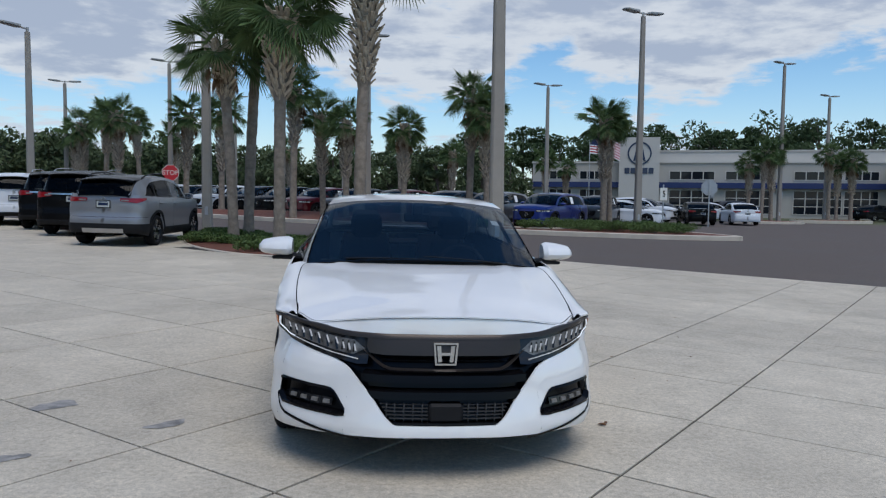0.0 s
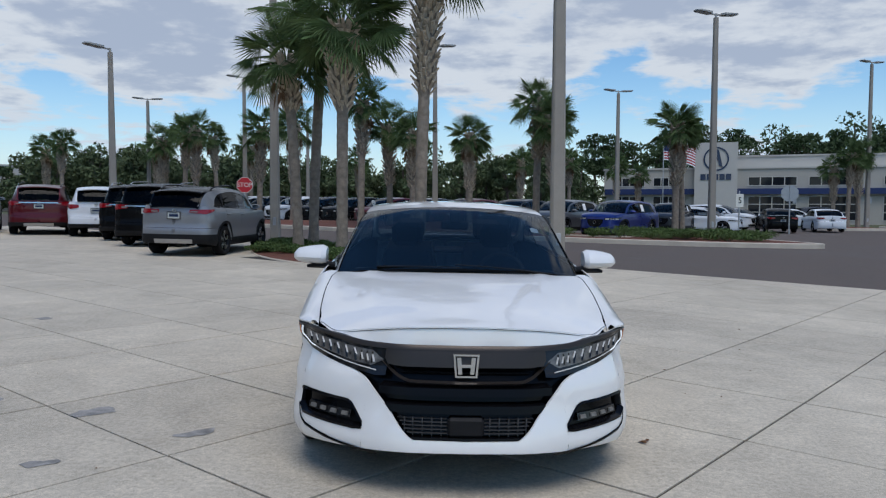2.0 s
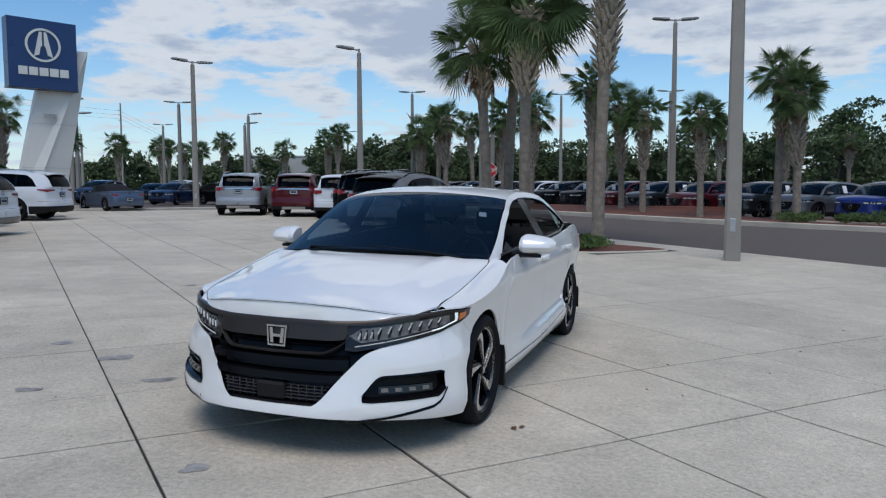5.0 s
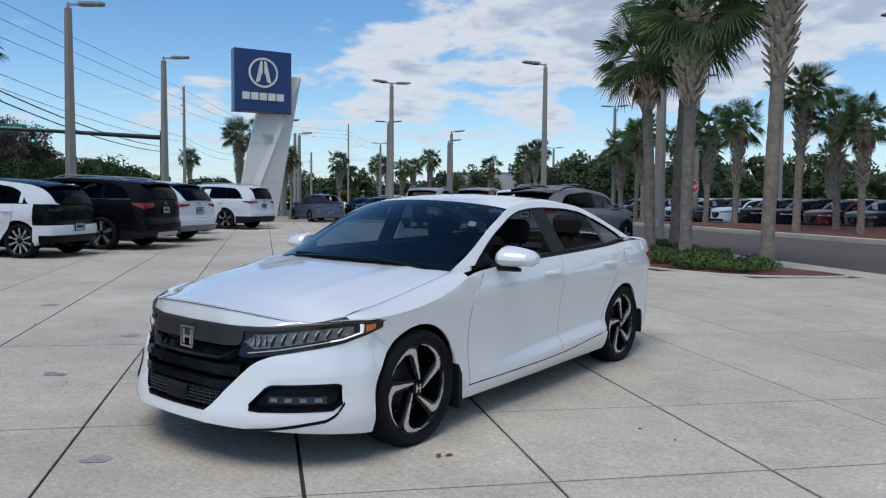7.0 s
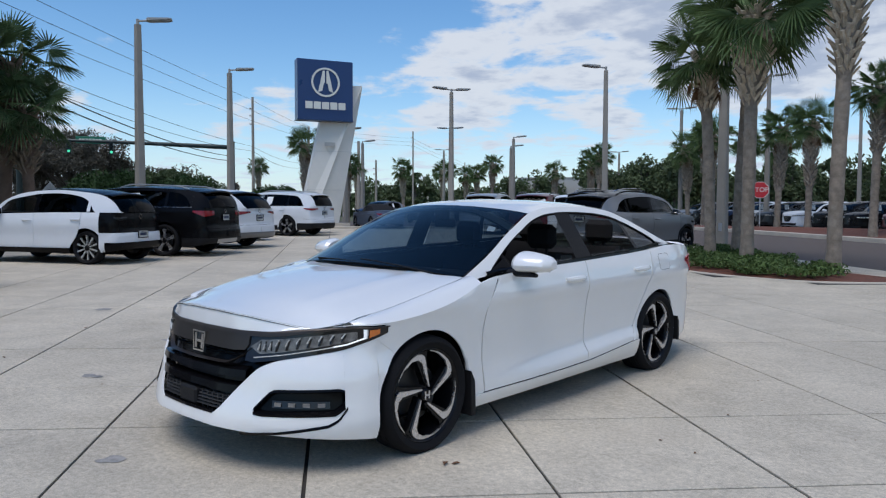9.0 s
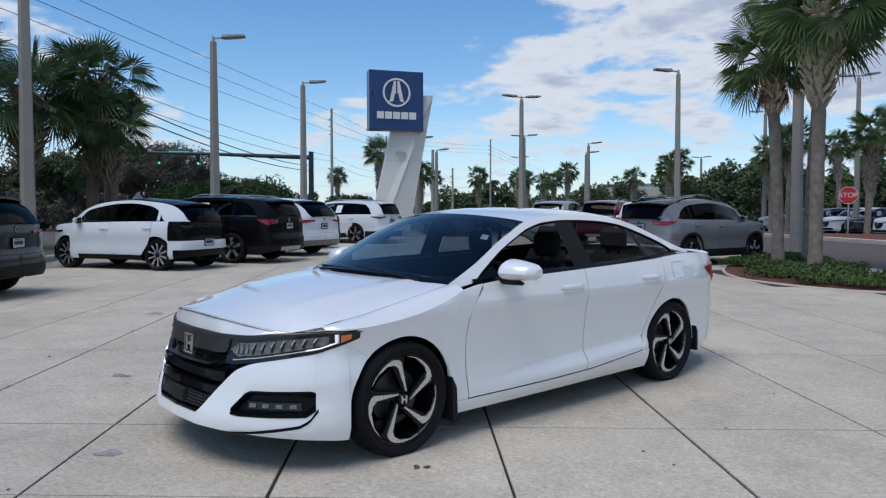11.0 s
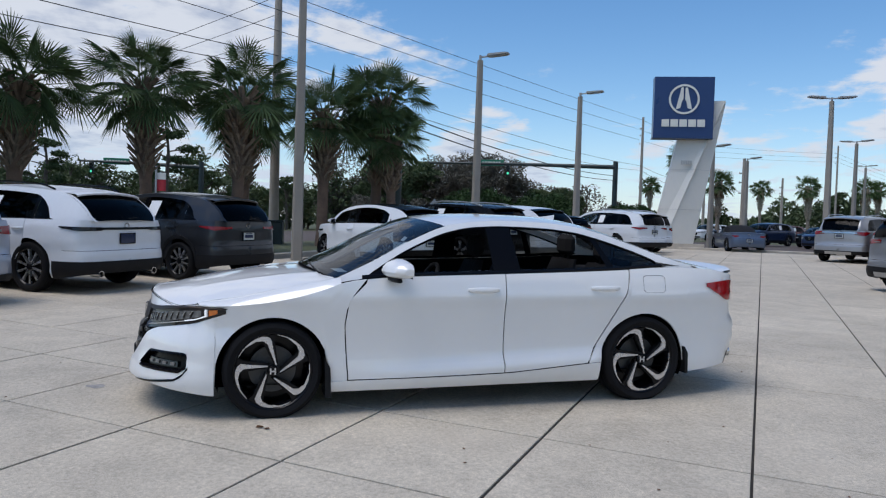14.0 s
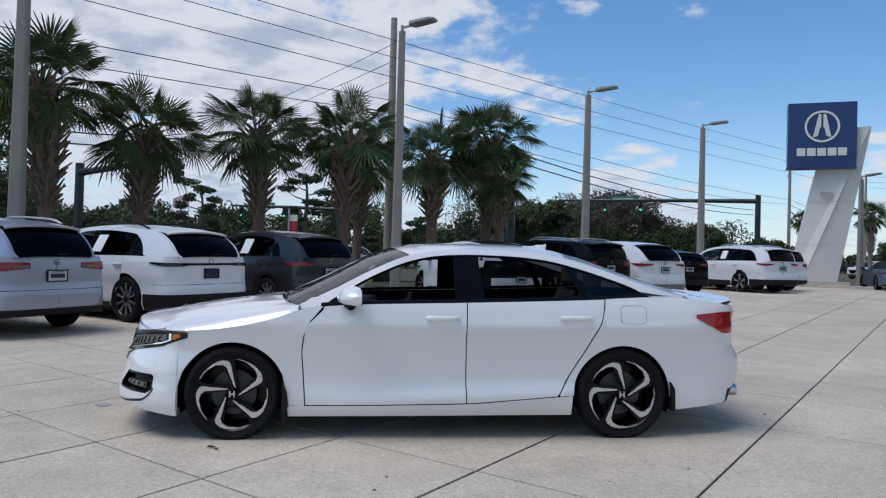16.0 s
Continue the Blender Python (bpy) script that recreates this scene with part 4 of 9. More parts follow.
    for k in range(1, 6):
        gb = Shape()
        z = lerp(g0, g1, k / 6)
        us = np.linspace(0, b.ux(gx * (0.65 + 0.3 * k / 6)), 10)
        gb.grid([[b.wrap(u, z - 0.006, 0.012) for u in us], [b.wrap(u, z, 0.024) for u in us], [b.wrap(u, z + 0.006, 0.012) for u in us]])
        part("grille_bar", both(gb), CHROME, g)
    part("emblem", Shape().lathe([(0.075, 0), (0.075, -0.02), (0.055, -0.02), (0.055, 0)], 20, "y", Matrix.Translation((0, b.wrap(0, lerp(g0, g1, 0.62))[1] - 0.012, lerp(g0, g1, 0.62)))), CHROME, g)
    q = nose_panel(b, 0, b.ux(W * 0.70), lambda u: low + 0.08, lambda u: low + 0.20, off=0.010, n=14, m=3)
    part("lower_intake", both(q), PLASTIC, root)
    for sd in (1, -1):
        sdm = (lambda q: q) if sd > 0 else mirror
        hl0, hl1 = b.ux(gx + 0.06), b.uy(yf + 0.62)
        hz0, hz1 = hz - 0.29, hz - 0.16
        h = part("headlight", sdm(nose_panel(b, hl0, hl1, linear([(hl0, hz0 + 0.02), (hl1, hz1 - 0.03)]), linear([(hl0, hz1 - 0.02), (hl1, hz1 + 0.02)]), off=0.010, n=14, m=3)), LENSDARK, root)
        for i in range(3):
            part("reflector", sdm(lens_bars(b, lerp(hl0 + 0.02, lerp(hl0, hl1, 0.8), i / 3), lerp(hl0 + 0.02, lerp(hl0, hl1, 0.8), (i + 1) / 3), lambda u: hz0 + 0.035, lambda u: hz1 - 0.025, 1, 0.016)), LENS, h)
        part("front_wing", sdm(side_panel(b, af - 0.02, yc + 0.05, b.zb, zs, n=18, m=9, arch=0.0)), mat, root)
        ya, ym, yb = yc + 0.058, p.get("mid", (yc + s["wr"] - s["archr"] * 0.2) / 2 + 0.18), s["wr"] - 0.12
        bp = linear([(0.3, yb - 0.30), (0.6, yb - 0.08), (0.85, yb + 0.02), (1.2, yb + 0.02)])
        if not p.get("two_door"):
            part("front_door", sdm(side_panel(b, ya, ym - 0.004, b.zb, zs, n=10, m=10)), mat, root)
            part("rear_door", sdm(side_panel(b, ym + 0.004, lambda z: bp(z) - 0.004, b.zb, zs, n=12, m=10)), mat, root)
            part("rear_wing", sdm(side_panel(b, lambda z: bp(z) + 0.004, yr - 0.42, b.zb, zs, n=18, m=9, arch=0.0)), mat, root)
        else:
            part("front_door", sdm(side_panel(b, ya, yb - 0.35, b.zb, zs, n=10, m=10)), mat, root)
            part("rear_wing", sdm(side_panel(b, yb - 0.342, yr - 0.42, b.zb, zs, n=18, m=9, arch=0.0)), mat, root)
        if clad is not None:
            part("sill", sdm(side_panel(b, s["wf"] + s["archf"] - 0.02, s["wr"] - s["archr"] + 0.02, lambda y: b.zb(y) - 0.01, lambda y: cz, off=0.014, n=10, m=3)), clad, root)
            for yw, ra_ in ((s["wf"], s["archf"]), (s["wr"], s["archr"])) if not p.get("plain_arch") else ():
                part("arch_trim", sdm(side_panel(b, yw - ra_ - 0.065, yw + ra_ + 0.065, b.zb, lambda y: max(b.arch(y, 0.065), b.zb(y)), off=0.016, n=10, m=2, arch=0.0)), clad, root)
        if p.get("open_top") is None:
            part("roof_rail_panel", sdm(cabin_side(b, yc, yr - 0.06 if kind == "suv" else yr - 0.55, lambda y: max(zs(y) - 0.004, b.wt(y)), b.rail, n=44, m=4)), pill, root)
            wend = yr - rr - 0.12 if kind == "suv" else yr - 0.95
            w1 = (yc + 0.17, ym - 0.03)
            part("front_window", sdm(cabin_side(b, *w1, zs, b.wt, off=-0.012, n=12)), p.get("glass1", SIDEGLASS if p.get("sticker") else TINT), root)
            part("pillar_cover", sdm(cabin_side(b, ym - 0.04, ym + 0.06, zs, b.wt, off=-0.005, n=3)), GLOSS_BLACK, root)
            y2 = yb + 0.12 if kind == "suv" else wend
            part("rear_window", sdm(cabin_side(b, ym + 0.06, y2 - 0.03, zs, b.wt, off=-0.012, n=10)), DARKGLASS, root)
            if kind == "suv":
                part("pillar_cover", sdm(cabin_side(b, y2 - 0.03, y2 + 0.04, zs, b.wt, off=-0.006, n=3)), p.get("cpillar", GLOSS_BLACK), root)
                part("quarter_window", sdm(cabin_side(b, y2 + 0.04, wend, zs, b.wt, off=-0.011, n=8)), DARKGLASS, root)
            ys = np.linspace(yc + 0.16, wend, 30)
            tr = Shape().grid([[(b.xg(y, zs(y), -0.006), y, zs(y) + 0.018) for y in ys], [(b.xg(y, zs(y), 0.008), y, zs(y) + 0.010) for y in ys], [(b.xg(y, zs(y), 0.008), y, zs(y) - 0.006) for y in ys]])
            part("window_trim", sdm(tr), p.get("trim", GLOSS_BLACK), root)
            if p.get("rails"):
                rt = Shape()
                ys = np.linspace(yc + 1.25, yr - rr - 0.3, 12)
                hh = lambda i: 0.055 * min(1, min(i, 11 - i) / 1.5)
                rt.tube([(b.xg(y, b.rail(y)) - 0.05, y, b.rail(y) + 0.02 + hh(i)) for i, y in enumerate(ys)], 0.017, 6)
                part("roof_bar", sdm(rt), p["rails"], root)
        door_mirror(root, b, yc + 0.34, bz + 0.01, sd, p.get("mirror", mat))
        if not p.get("no_handles"):
            handle(root, b, ym - 0.16, bz - 0.14, sd, p.get("handle", mat))
            handle(root, b, yb - 0.10, bz - 0.12, sd, p.get("handle", mat))
        wx = W - p.get("tuck", 0.125)
        for yw in (s["wf"], s["wr"]):
            wheel(root, sd * wx, yw, r, r, p.get("rim", r - 0.095), p.get("wheel", "five"), 0.23, sd)
        # tail lamps
        t = p.get("tail", dict(x=0.45, z0=0.86, z1=0.98, side=0.40))
        ta, tb = b.uy(yr - t["side"]), b.ux(t["x"], True)
        tz0, tz1 = t["z0"], t["z1"]
        tl = part("tail_light", sdm(nose_panel(b, ta, tb, linear([(ta, lerp(tz0, tz1, 0.75)), (lerp(ta, tb, 0.45), tz0), (tb, lerp(tz0, tz1, t.get("taper", 0.3)))]), linear([(ta, tz1), (tb, tz1 - t.get("drop", 0.01))]), off=0.016, n=16, m=4)), t.get("mat", TAILDARK), root)
        if t.get("white"):
            part("reverse_lamp", sdm(nose_panel(b, lerp(ta, tb, 0.72), lerp(ta, tb, 0.97), lambda u: lerp(tz0, tz1, 0.36), lambda u: lerp(tz0, tz1, 0.60), off=0.020, n=6, m=2)), FOGLENS, tl)
    # bonnet and tail
    crown = curve([(yf, 0.0), (yf + 0.12, 0.03), (yf + 0.5, 0.07), (yc, 0.055)])
    part("bonnet", lid(b, 0, b.uy(yc - 0.03), crown, n=18, m=16), p.get("bonnet", mat), root)
    ub = b.uy(yr - 0.43)
    part("rear_bumper", both(nose_panel(b, ub, b.U, bot, lambda u: 0.66, n=20, m=8)), p.get("bumper", mat), root)
    part("tailgate", both(nose_panel(b, ub, b.U, lambda u: 0.667, lambda u: zs(b.xy(u)[1]), n=20, m=8)), p.get("gate", mat), root)
    if clad is not None or p.get("rear_low"):
        part("rear_skirt", both(nose_panel(b, b.uy(ar + 0.04), b.U, lambda u: bot(u) - 0.01, lambda u: p.get("skirt", 0.44), off=0.016, n=22, m=4)), p.get("rear_low", clad), root)
    if p.get("skid"):
        part("skid_plate", both(nose_panel(b, b.ux(0.45, True), b.U, lambda u: low + 0.07, lambda u: low + 0.17, off=0.024, n=8, m=2)), ALU, root)
    yb_ = b.wrap(b.U, p.get("plate_z", 0.85))[1]
    plate(root, 0, yb_ + 0.012, p.get("plate_z", 0.85), mat=p.get("plate_mat"))
    if p.get("gate_bar"):
        z0, z1, mt = p["gate_bar"]
        part("tailgate_bar", both(nose_panel(b, b.ux(0.60, True), b.U, lambda u: z0, lambda u: z1, off=0.018, n=12, m=2)), mt, root)
    bd = Shape().lathe([(0.05, 0), (0.05, 0.012), (0.036, 0.012), (0.036, 0)], 20, "y", Matrix.Translation((0, b.wrap(b.U, bz - 0.06)[1], bz - 0.055)))
    part("tail_emblem", bd, CHROME, root)
    for sd in p.get("pipes", ()):
        part("exhaust_tip", Shape().lathe([(0.05, yr - 0.2), (0.055, yr - 0.01), (0.045, yr - 0.01), (0.042, yr - 0.15)], 16, "y", Matrix.Translation((sd * 0.55, 0, low + 0.06))), CHROME, root)
    if p.get("open_top") is None:
        part("windscreen", cabin_top(b, yc, yc + 0.84, n=10, m=16, f=0.98), p.get("screen", TINT), root)
        if kind == "suv":
            part("roof", cabin_top(b, yc + 0.83, yr - rr - 0.02, n=14, m=14), top, root)
            part("rear_screen", cabin_top(b, yr - rr, yr - 0.07, n=8, m=14, f=0.945), DARKGLASS, root)
            for sd in (1, -1):
                q = Shape()
                q.grid([[(sd * b.xg(y, b.rail(y)) * g, y + s["bow"](y) * (1 - g * g), b.rail(y) + s["crown"](y) * max(0, 1 - g * g) ** 0.8 + 0.003) for g in (0.938, 0.97, 1.0)] for y in np.linspace(yr - rr - 0.02, yr - 0.06, 10)])
                part("tailgate_edge", q, p.get("gate_edge", pill), root)
            sp = Shape()
            y = yr - rr
            x1 = b.xg(y, b.rail(y)) * 0.95
            rows = []
            for f in np.linspace(-1, 1, 13):
                z = b.rail(y - 0.05) + 0.05 * (1 - f * f) ** 0.8
                yy = y + 0.06 * (1 - f * f)
                rows.append([(x1 * f, yy - 0.12, z + 0.02), (x1 * f, yy + 0.10, z + 0.005), (x1 * f, yy + 0.16, z - 0.015), (x1 * f, yy + 0.15, z - 0.04), (x1 * f, yy - 0.02, z - 0.05)])
            sp.grid(rows, close=True)
            part("roof_spoiler", sp, p.get("spoiler", top), root)
            part("wiper", Shape().tube([(0.0, yr - 0.03, bz + 0.06), (-0.18, yr - 0.05, bz + 0.075), (-0.36, yr - 0.10, bz + 0.085)], 0.008, 5), PLASTIC, root)
        else:
            part("roof", cabin_top(b, yc + 0.83, yr - 1.28, n=12, m=14), top, root)
            part("rear_screen", cabin_top(b, yr - 1.29, yr - 0.60, n=8, m=14, f=0.95), DARKGLASS, root)
            for sd in (1, -1):
                q = Shape()
                q.grid([[(sd * b.xg(y, b.rail(y)) * g, y + s["bow"](y) * (1 - g * g), b.rail(y) + s["crown"](y) * max(0, 1 - g * g) ** 0.8 + 0.003) for g in (0.94, 0.97, 1.0)] for y in np.linspace(yr - 1.3, yr - 0.56, 10)])
                part("rear_pillar_edge", q, pill, root)
    if kind != "suv":
        part("boot_lid", lid(b, b.uy(yr - 0.62), b.U, curve([(yr - 0.7, 0.04), (yr - 0.1, 0.04), (yr, 0.0)]), n=12, m=14), mat, root)
    if p.get("open_top"):
        hood = Shape()
        rows = []
        for y, z, w in ((yc + 0.05, bz + 0.0, 0.62), (yc + 0.45, lerp(bz, H, 0.6), 0.60), (yc + 0.75, H - 0.02, 0.55), (yc + 1.2, H, 0.55), (yc + 1.6, H - 0.08, 0.56), (yc + 2.0, bz + 0.05, 0.62)):
            rows.append([(-w - 0.08, y, bz - 0.03), (-w, y, lerp(bz, z, 0.8)), (-w * 0.7, y, z), (0, y, z + 0.02), (w * 0.7, y, z), (w, y, lerp(bz, z, 0.8)), (w + 0.08, y, bz - 0.03)])
        hood.grid(rows[2:])
        part("fabric_top", hood, SEAT, root)
        g = Shape().grid(rows[:3])
        part("windscreen", g, DARKGLASS, root)
    if p.get("sticker"):
        # a dealer's paper behind the rear side window
        y, z = ym + 0.26, lerp(bz, H, 0.40)
        for sd in (1,):
            pp = Shape().grid([[(sd * (b.xg(yy, zz) + 0.002), yy + (zz - z) * 0.12, zz) for yy in (y - 0.14, y + 0.14)] for zz in (z - 0.15, z + 0.15)])
            part("window_paper", pp, PAPER, root)
    if p.get("screen_paper"):
        zz = lerp(bz, H, 0.45)
        part("window_paper", Shape().box(-0.34, -0.18, yr - rr * 0.5 - 0.05, yr - rr * 0.5 - 0.045, zz - 0.05, zz + 0.06), PAPER, root)
    liners(b, root)
    inner_shell(b, root, -0.03)
    if not p.get("far"):
        cabin_fittings(root, s)
    return root


KINDS = dict(
    compass=dict(name="suv", label="silver compact SUV with black roof parked beside the planted island", L=4.40, W=0.905, H=1.64, wb=2.64, fo=0.86, hood=1.05, belt=1.10, r=0.355, rake=0.38, lean=0.28, paint=P_BILLET, roof=P_BLACK, spoiler=P_BLACK, gate_edge=P_BLACK, rails=GLOSS_BLACK, trim=CHROME, tail=dict(x=0.37, z0=0.985, z1=1.10, side=0.36, white=True), rear_belt=1.17, plate_z=0.95, clad_z=0.42, skirt=0.52, skid=True, wheel="five", pillar=P_BILLET),
    explorer_s=dict(name="suv", label="silver large SUV with tinted rear glass in the parking row", L=5.03, W=0.99, H=1.76, wb=2.86, fo=1.0, hood=1.10, belt=1.16, r=0.385, paint=P_SILVER, rails=P_SILVER, tail=dict(x=0.52, z0=1.0, z1=1.15, side=0.38, white=True), gate_bar=(1.085, 1.125, CHROME), plate_z=0.98, skid=True, wheel="five"),
    explorer_r=dict(name="suv", label="dark red large SUV with tinted rear glass in the parking row", L=5.03, W=0.99, H=1.76, wb=2.86, fo=1.0, hood=1.10, belt=1.16, r=0.385, paint=P_RED, rails=GLOSS_BLACK, tail=dict(x=0.52, z0=1.0, z1=1.15, side=0.38, white=True), gate_bar=(1.085, 1.125, CHROME), plate_z=0.98, skid=True, wheel="five"),
    explorer_b=dict(name="suv", label="black large SUV with red lamps in the parking row", L=5.03, W=0.99, H=1.76, wb=2.86, fo=1.0, hood=1.10, belt=1.16, r=0.385, paint=P_BLACK, rails=CHROME, tail=dict(x=0.52, z0=1.0, z1=1.15, side=0.38, white=True), gate_bar=(1.085, 1.125, CHROME), plate_z=0.98, wheel="five"),
    white_suv=dict(name="suv", label="white SUV with dark rear glass between the darker SUVs", L=4.75, W=0.93, H=1.70, wb=2.75, hood=1.08, belt=1.13, r=0.37, paint=P_WHITE2, tail=dict(x=0.52, z0=0.92, z1=1.08, side=0.30), plate_z=0.88),
    cayenne=dict(name="suv", label="white SUV with a slim tail lamp strip and black rear skirt", L=4.92, W=0.985, H=1.68, wb=2.90, fo=0.95, hood=1.06, belt=1.10, r=0.39, rim=0.285, rake=0.58, lean=0.42, paint=P_WHITE2, tail=dict(x=0.50, z0=0.965, z1=1.035, side=0.46, taper=0.1, mat=LENSDARK), gate_bar=(0.985, 1.022, GLOSS_BLACK), plate_z=0.845, plate_mat=P_NAVY, skirt=0.50, clad_z=0.33, clad=PLASTIC, wheel="multi", rails=GLOSS_BLACK, pipes=(1, -1), sticker=True, glass1=SIDEGLASS, trim=GLOSS_BLACK, plain_arch=True),
    cx5=dict(name="suv", label="dark grey compact SUV with a paper in its window", L=4.55, W=0.92, H=1.66, wb=2.70, hood=1.03, belt=1.10, r=0.36, rake=0.50, lean=0.40, paint=P_GUN, tail=dict(x=0.42, z0=0.95, z1=1.03, side=0.42, taper=0.4), plate_z=0.84, clad_z=0.42, sticker=True, wheel="multi", skirt=0.50),
    rx=dict(name="suv", label="pale silver-blue SUV with roof rails and a wide tailgate", L=4.77, W=0.945, H=1.70, wb=2.74, hood=1.05, belt=1.10, r=0.37, rake=0.52, lean=0.40, paint=paint("pale_silver_blue", (0.33, 0.36, 0.43), 0.6, 0.34), rails=ALU, tail=dict(x=0.40, z0=0.93, z1=1.06, side=0.44, white=True, taper=0.3), plate_z=0.86, clad=None, rear_low=PLASTIC, skirt=0.40, wheel="turbine"),
    i3=dict(name="compact_car", cat="car", label="white and black compact electric car with a window paper", tuck=0.165, L=4.01, W=0.888, H=1.59, wb=2.57, fo=0.70, hood=1.02, belt=1.05, cowl=-1.22, mid=0.02, r=0.35, rim=0.275, rake=0.46, lean=0.36, paint=P_WHITE2, bumper=P_WHITE2, bonnet=P_BLACK, gate=P_BLACK, spoiler=P_BLACK, gate_edge=P_BLACK, roof=P_BLACK, tail=dict(x=0.44, z0=0.90, z1=1.0, side=0.12, mat=LENSDARK), plate_z=0.62, clad=GLOSS_BLACK, clad_z=0.34, rear_low=GLOSS_BLACK, skirt=0.46, wheel="multi", screen_paper=True, glass1=TINT, cpillar=P_WHITE2, plain_arch=True),
    acadia=dict(name="suv", label="black large SUV with chrome window line and red tail lamps", L=4.92, W=0.96, H=1.69, wb=2.86, hood=1.10, belt=1.14, r=0.385, paint=P_BLACK, rails=ALU, trim=CHROME, tail=dict(x=0.50, z0=0.95, z1=1.10, side=0.38), plate_z=0.93, skid=True, sticker=True, wheel="five", plain_arch=True),
    murano=dict(name="suv", label="white SUV with dark rear glass and grey rear skirt", L=4.89, W=0.96, H=1.69, wb=2.82, hood=1.06, belt=1.10, r=0.385, rake=0.62, paint=P_WHITE2, spoiler=P_BLACK, tail=dict(x=0.42, z0=0.95, z1=1.05, side=0.42, taper=0.5), plate_z=0.86, skirt=0.46, rear_low=P_GREY, plain_arch=True),
    highlander=dict(name="suv", label="white SUV with roof rails and black rear skirt beside the pylon", L=4.89, W=0.965, H=1.73, wb=2.79, hood=1.08, belt=1.13, r=0.385, paint=P_WHITE2, rails=ALU, tail=dict(x=0.42, z0=0.98, z1=1.08, side=0.40, taper=0.5), plate_z=0.90, skirt=0.50, sticker=True, wheel="five", plain_arch=True),
    dark_saloon=dict(name="saloon_car", kind="saloon", label="dark saloon with red tail lamps in the parking row", L=4.8, W=0.91, H=1.45, wb=2.78, hood=0.90, belt=0.95, r=0.33, paint=P_BLACK, tail=dict(x=0.45, z0=0.80, z1=0.92, side=0.30), plate_z=0.72, clad=None, far=True),
    roadster=dict(name="roadster", cat="car", kind="saloon", label="steel blue two-seat roadster with a black fabric top", L=4.12, W=0.875, H=1.28, wb=2.40, hood=0.82, belt=0.88, r=0.31, paint=P_SKYBLUE, open_top=True, two_door=True, tail=dict(x=0.50, z0=0.70, z1=0.80, side=0.15), plate_z=0.55, clad=None, far=True),
)
MADE = {}


def vehicle(kind, x, y, rz, **change):
    """Puts a vehicle of a kind on the ground; its heading is that of its nose, from -y, turning left."""
    key = (kind, tuple(sorted((k, tag_of(v)) for k, v in change.items())))
    if key not in MADE:
        MADE[key] = make_vehicle({**KINDS[kind], **change})
        MADE[key].matrix_basis = on_ground(x, y, rz)
        return MADE[key]
    return copy_thing(MADE[key], on_ground(x, y, rz))


def tag_of(v):
    return v.name if isinstance(v, bpy.types.Material) else str(v)


# ---------------------------------------------------------------- ground, paving, kerbs
NX, NY = 0.636, 0.772          # across the paving, towards the drive
AX, AY = -0.772, 0.636         # along the paving


def ns(n, s, dz=0.0):
    x, y = n * NX + s * AX, n * NY + s * AY
    return (x, y, gz(x, y) + dz)


def sheet(x0, x1, y0, y1, step, dz):
    xs, ys = np.arange(x0, x1 + step / 2, step), np.arange(y0, y1 + step / 2, step)
    return Shape().grid([[(x, y, gz(x, y) + dz) for x in xs] for y in ys])


g = Shape()
rad = [0, 10, 20, 30, 40, 55, 75, 110, 170, 280, 500, 900, 1600]
g.grid([[(r * math.cos(k) - 5, r * math.sin(k) + 10, gz(r * math.cos(k) - 5, r * math.sin(k) + 10) - 0.09) for k in np.linspace(0, 2 * math.pi, 49)] for r in rad])
structure("ground", g, GRASS_SOIL, "bare grass and soil beyond the paving", fix=False)
NLO, NHI, SLO, SHI = -9.8, 10.4, -14.4, 33.0
# asphalt drive and car lots
a = Shape()
a.grid([[ns(n, s, -0.030) for s in np.linspace(-75, 75, 61)] for n in np.linspace(NHI - 0.3, 58, 25)])
structure("road", a, ASPHALT, "grey asphalt drive and car lot", fix=False)
a = Shape()
a.grid([[ns(n, s, -0.034) for s in np.linspace(SHI - 0.5, 62, 20)] for n in np.linspace(-12, NHI - 0.3, 14)])
structure("road_lot", a, ASPHALT, "asphalt car lot beyond the paving", fix=False)
a = Shape()
a.grid([[ns(n, s, -0.05) for s in np.linspace(-75, 110, 50)] for n in np.linspace(-36, -16.5, 10)])
structure("road_street", a, ASPHALT, "public street behind the palms", fix=False)
# paving bed that shows in the joints
bed = Shape().grid([[ns(n, s, -0.012) for s in np.linspace(SLO, SHI, 60)] for n in np.linspace(NLO, NHI, 26)])
pavement = structure("pavement", bed, JOINT, "pale concrete slab paving with dark joints", fix=False)

ISLAND = [(-4.95, 14.4), (-4.55, 12.7), (-3.85, 11.3), (-3.0, 10.25), (-2.3, 9.85), (-1.3, 9.6), (-0.25, 9.7), (0.6, 10.3), (1.2, 11.0), (0.9, 11.5), (-0.4, 12.2), (-2.1, 13.7), (-3.3, 15.9), (-4.2, 16.6), (-4.85, 16.0)]


def smooth_ring(pts, k=6):
    out = []
    n = len(pts)
    for i in range(n):
        p0, p1, p2, p3 = (Vector((*pts[(i + j) % n], 0)) for j in (-1, 0, 1, 2))
        for t in np.linspace(0, 1, k, endpoint=False):
            v = 0.5 * ((2 * p1) + (-p0 + p2) * t + (2 * p0 - 5 * p1 + 4 * p2 - p3) * t**2 + (-p0 + 3 * p1 - 3 * p2 + p3) * t**3)
            out.append((v.x, v.y))
    return out


def inside(x, y, ring):
    c = False
    for i in range(len(ring)):
        (x0, y0), (x1, y1) = ring[i], ring[i - 1]
        if (y0 > y) != (y1 > y) and x < (x1 - x0) * (y - y0) / (y1 - y0) + x0:
            c = not c
    return c


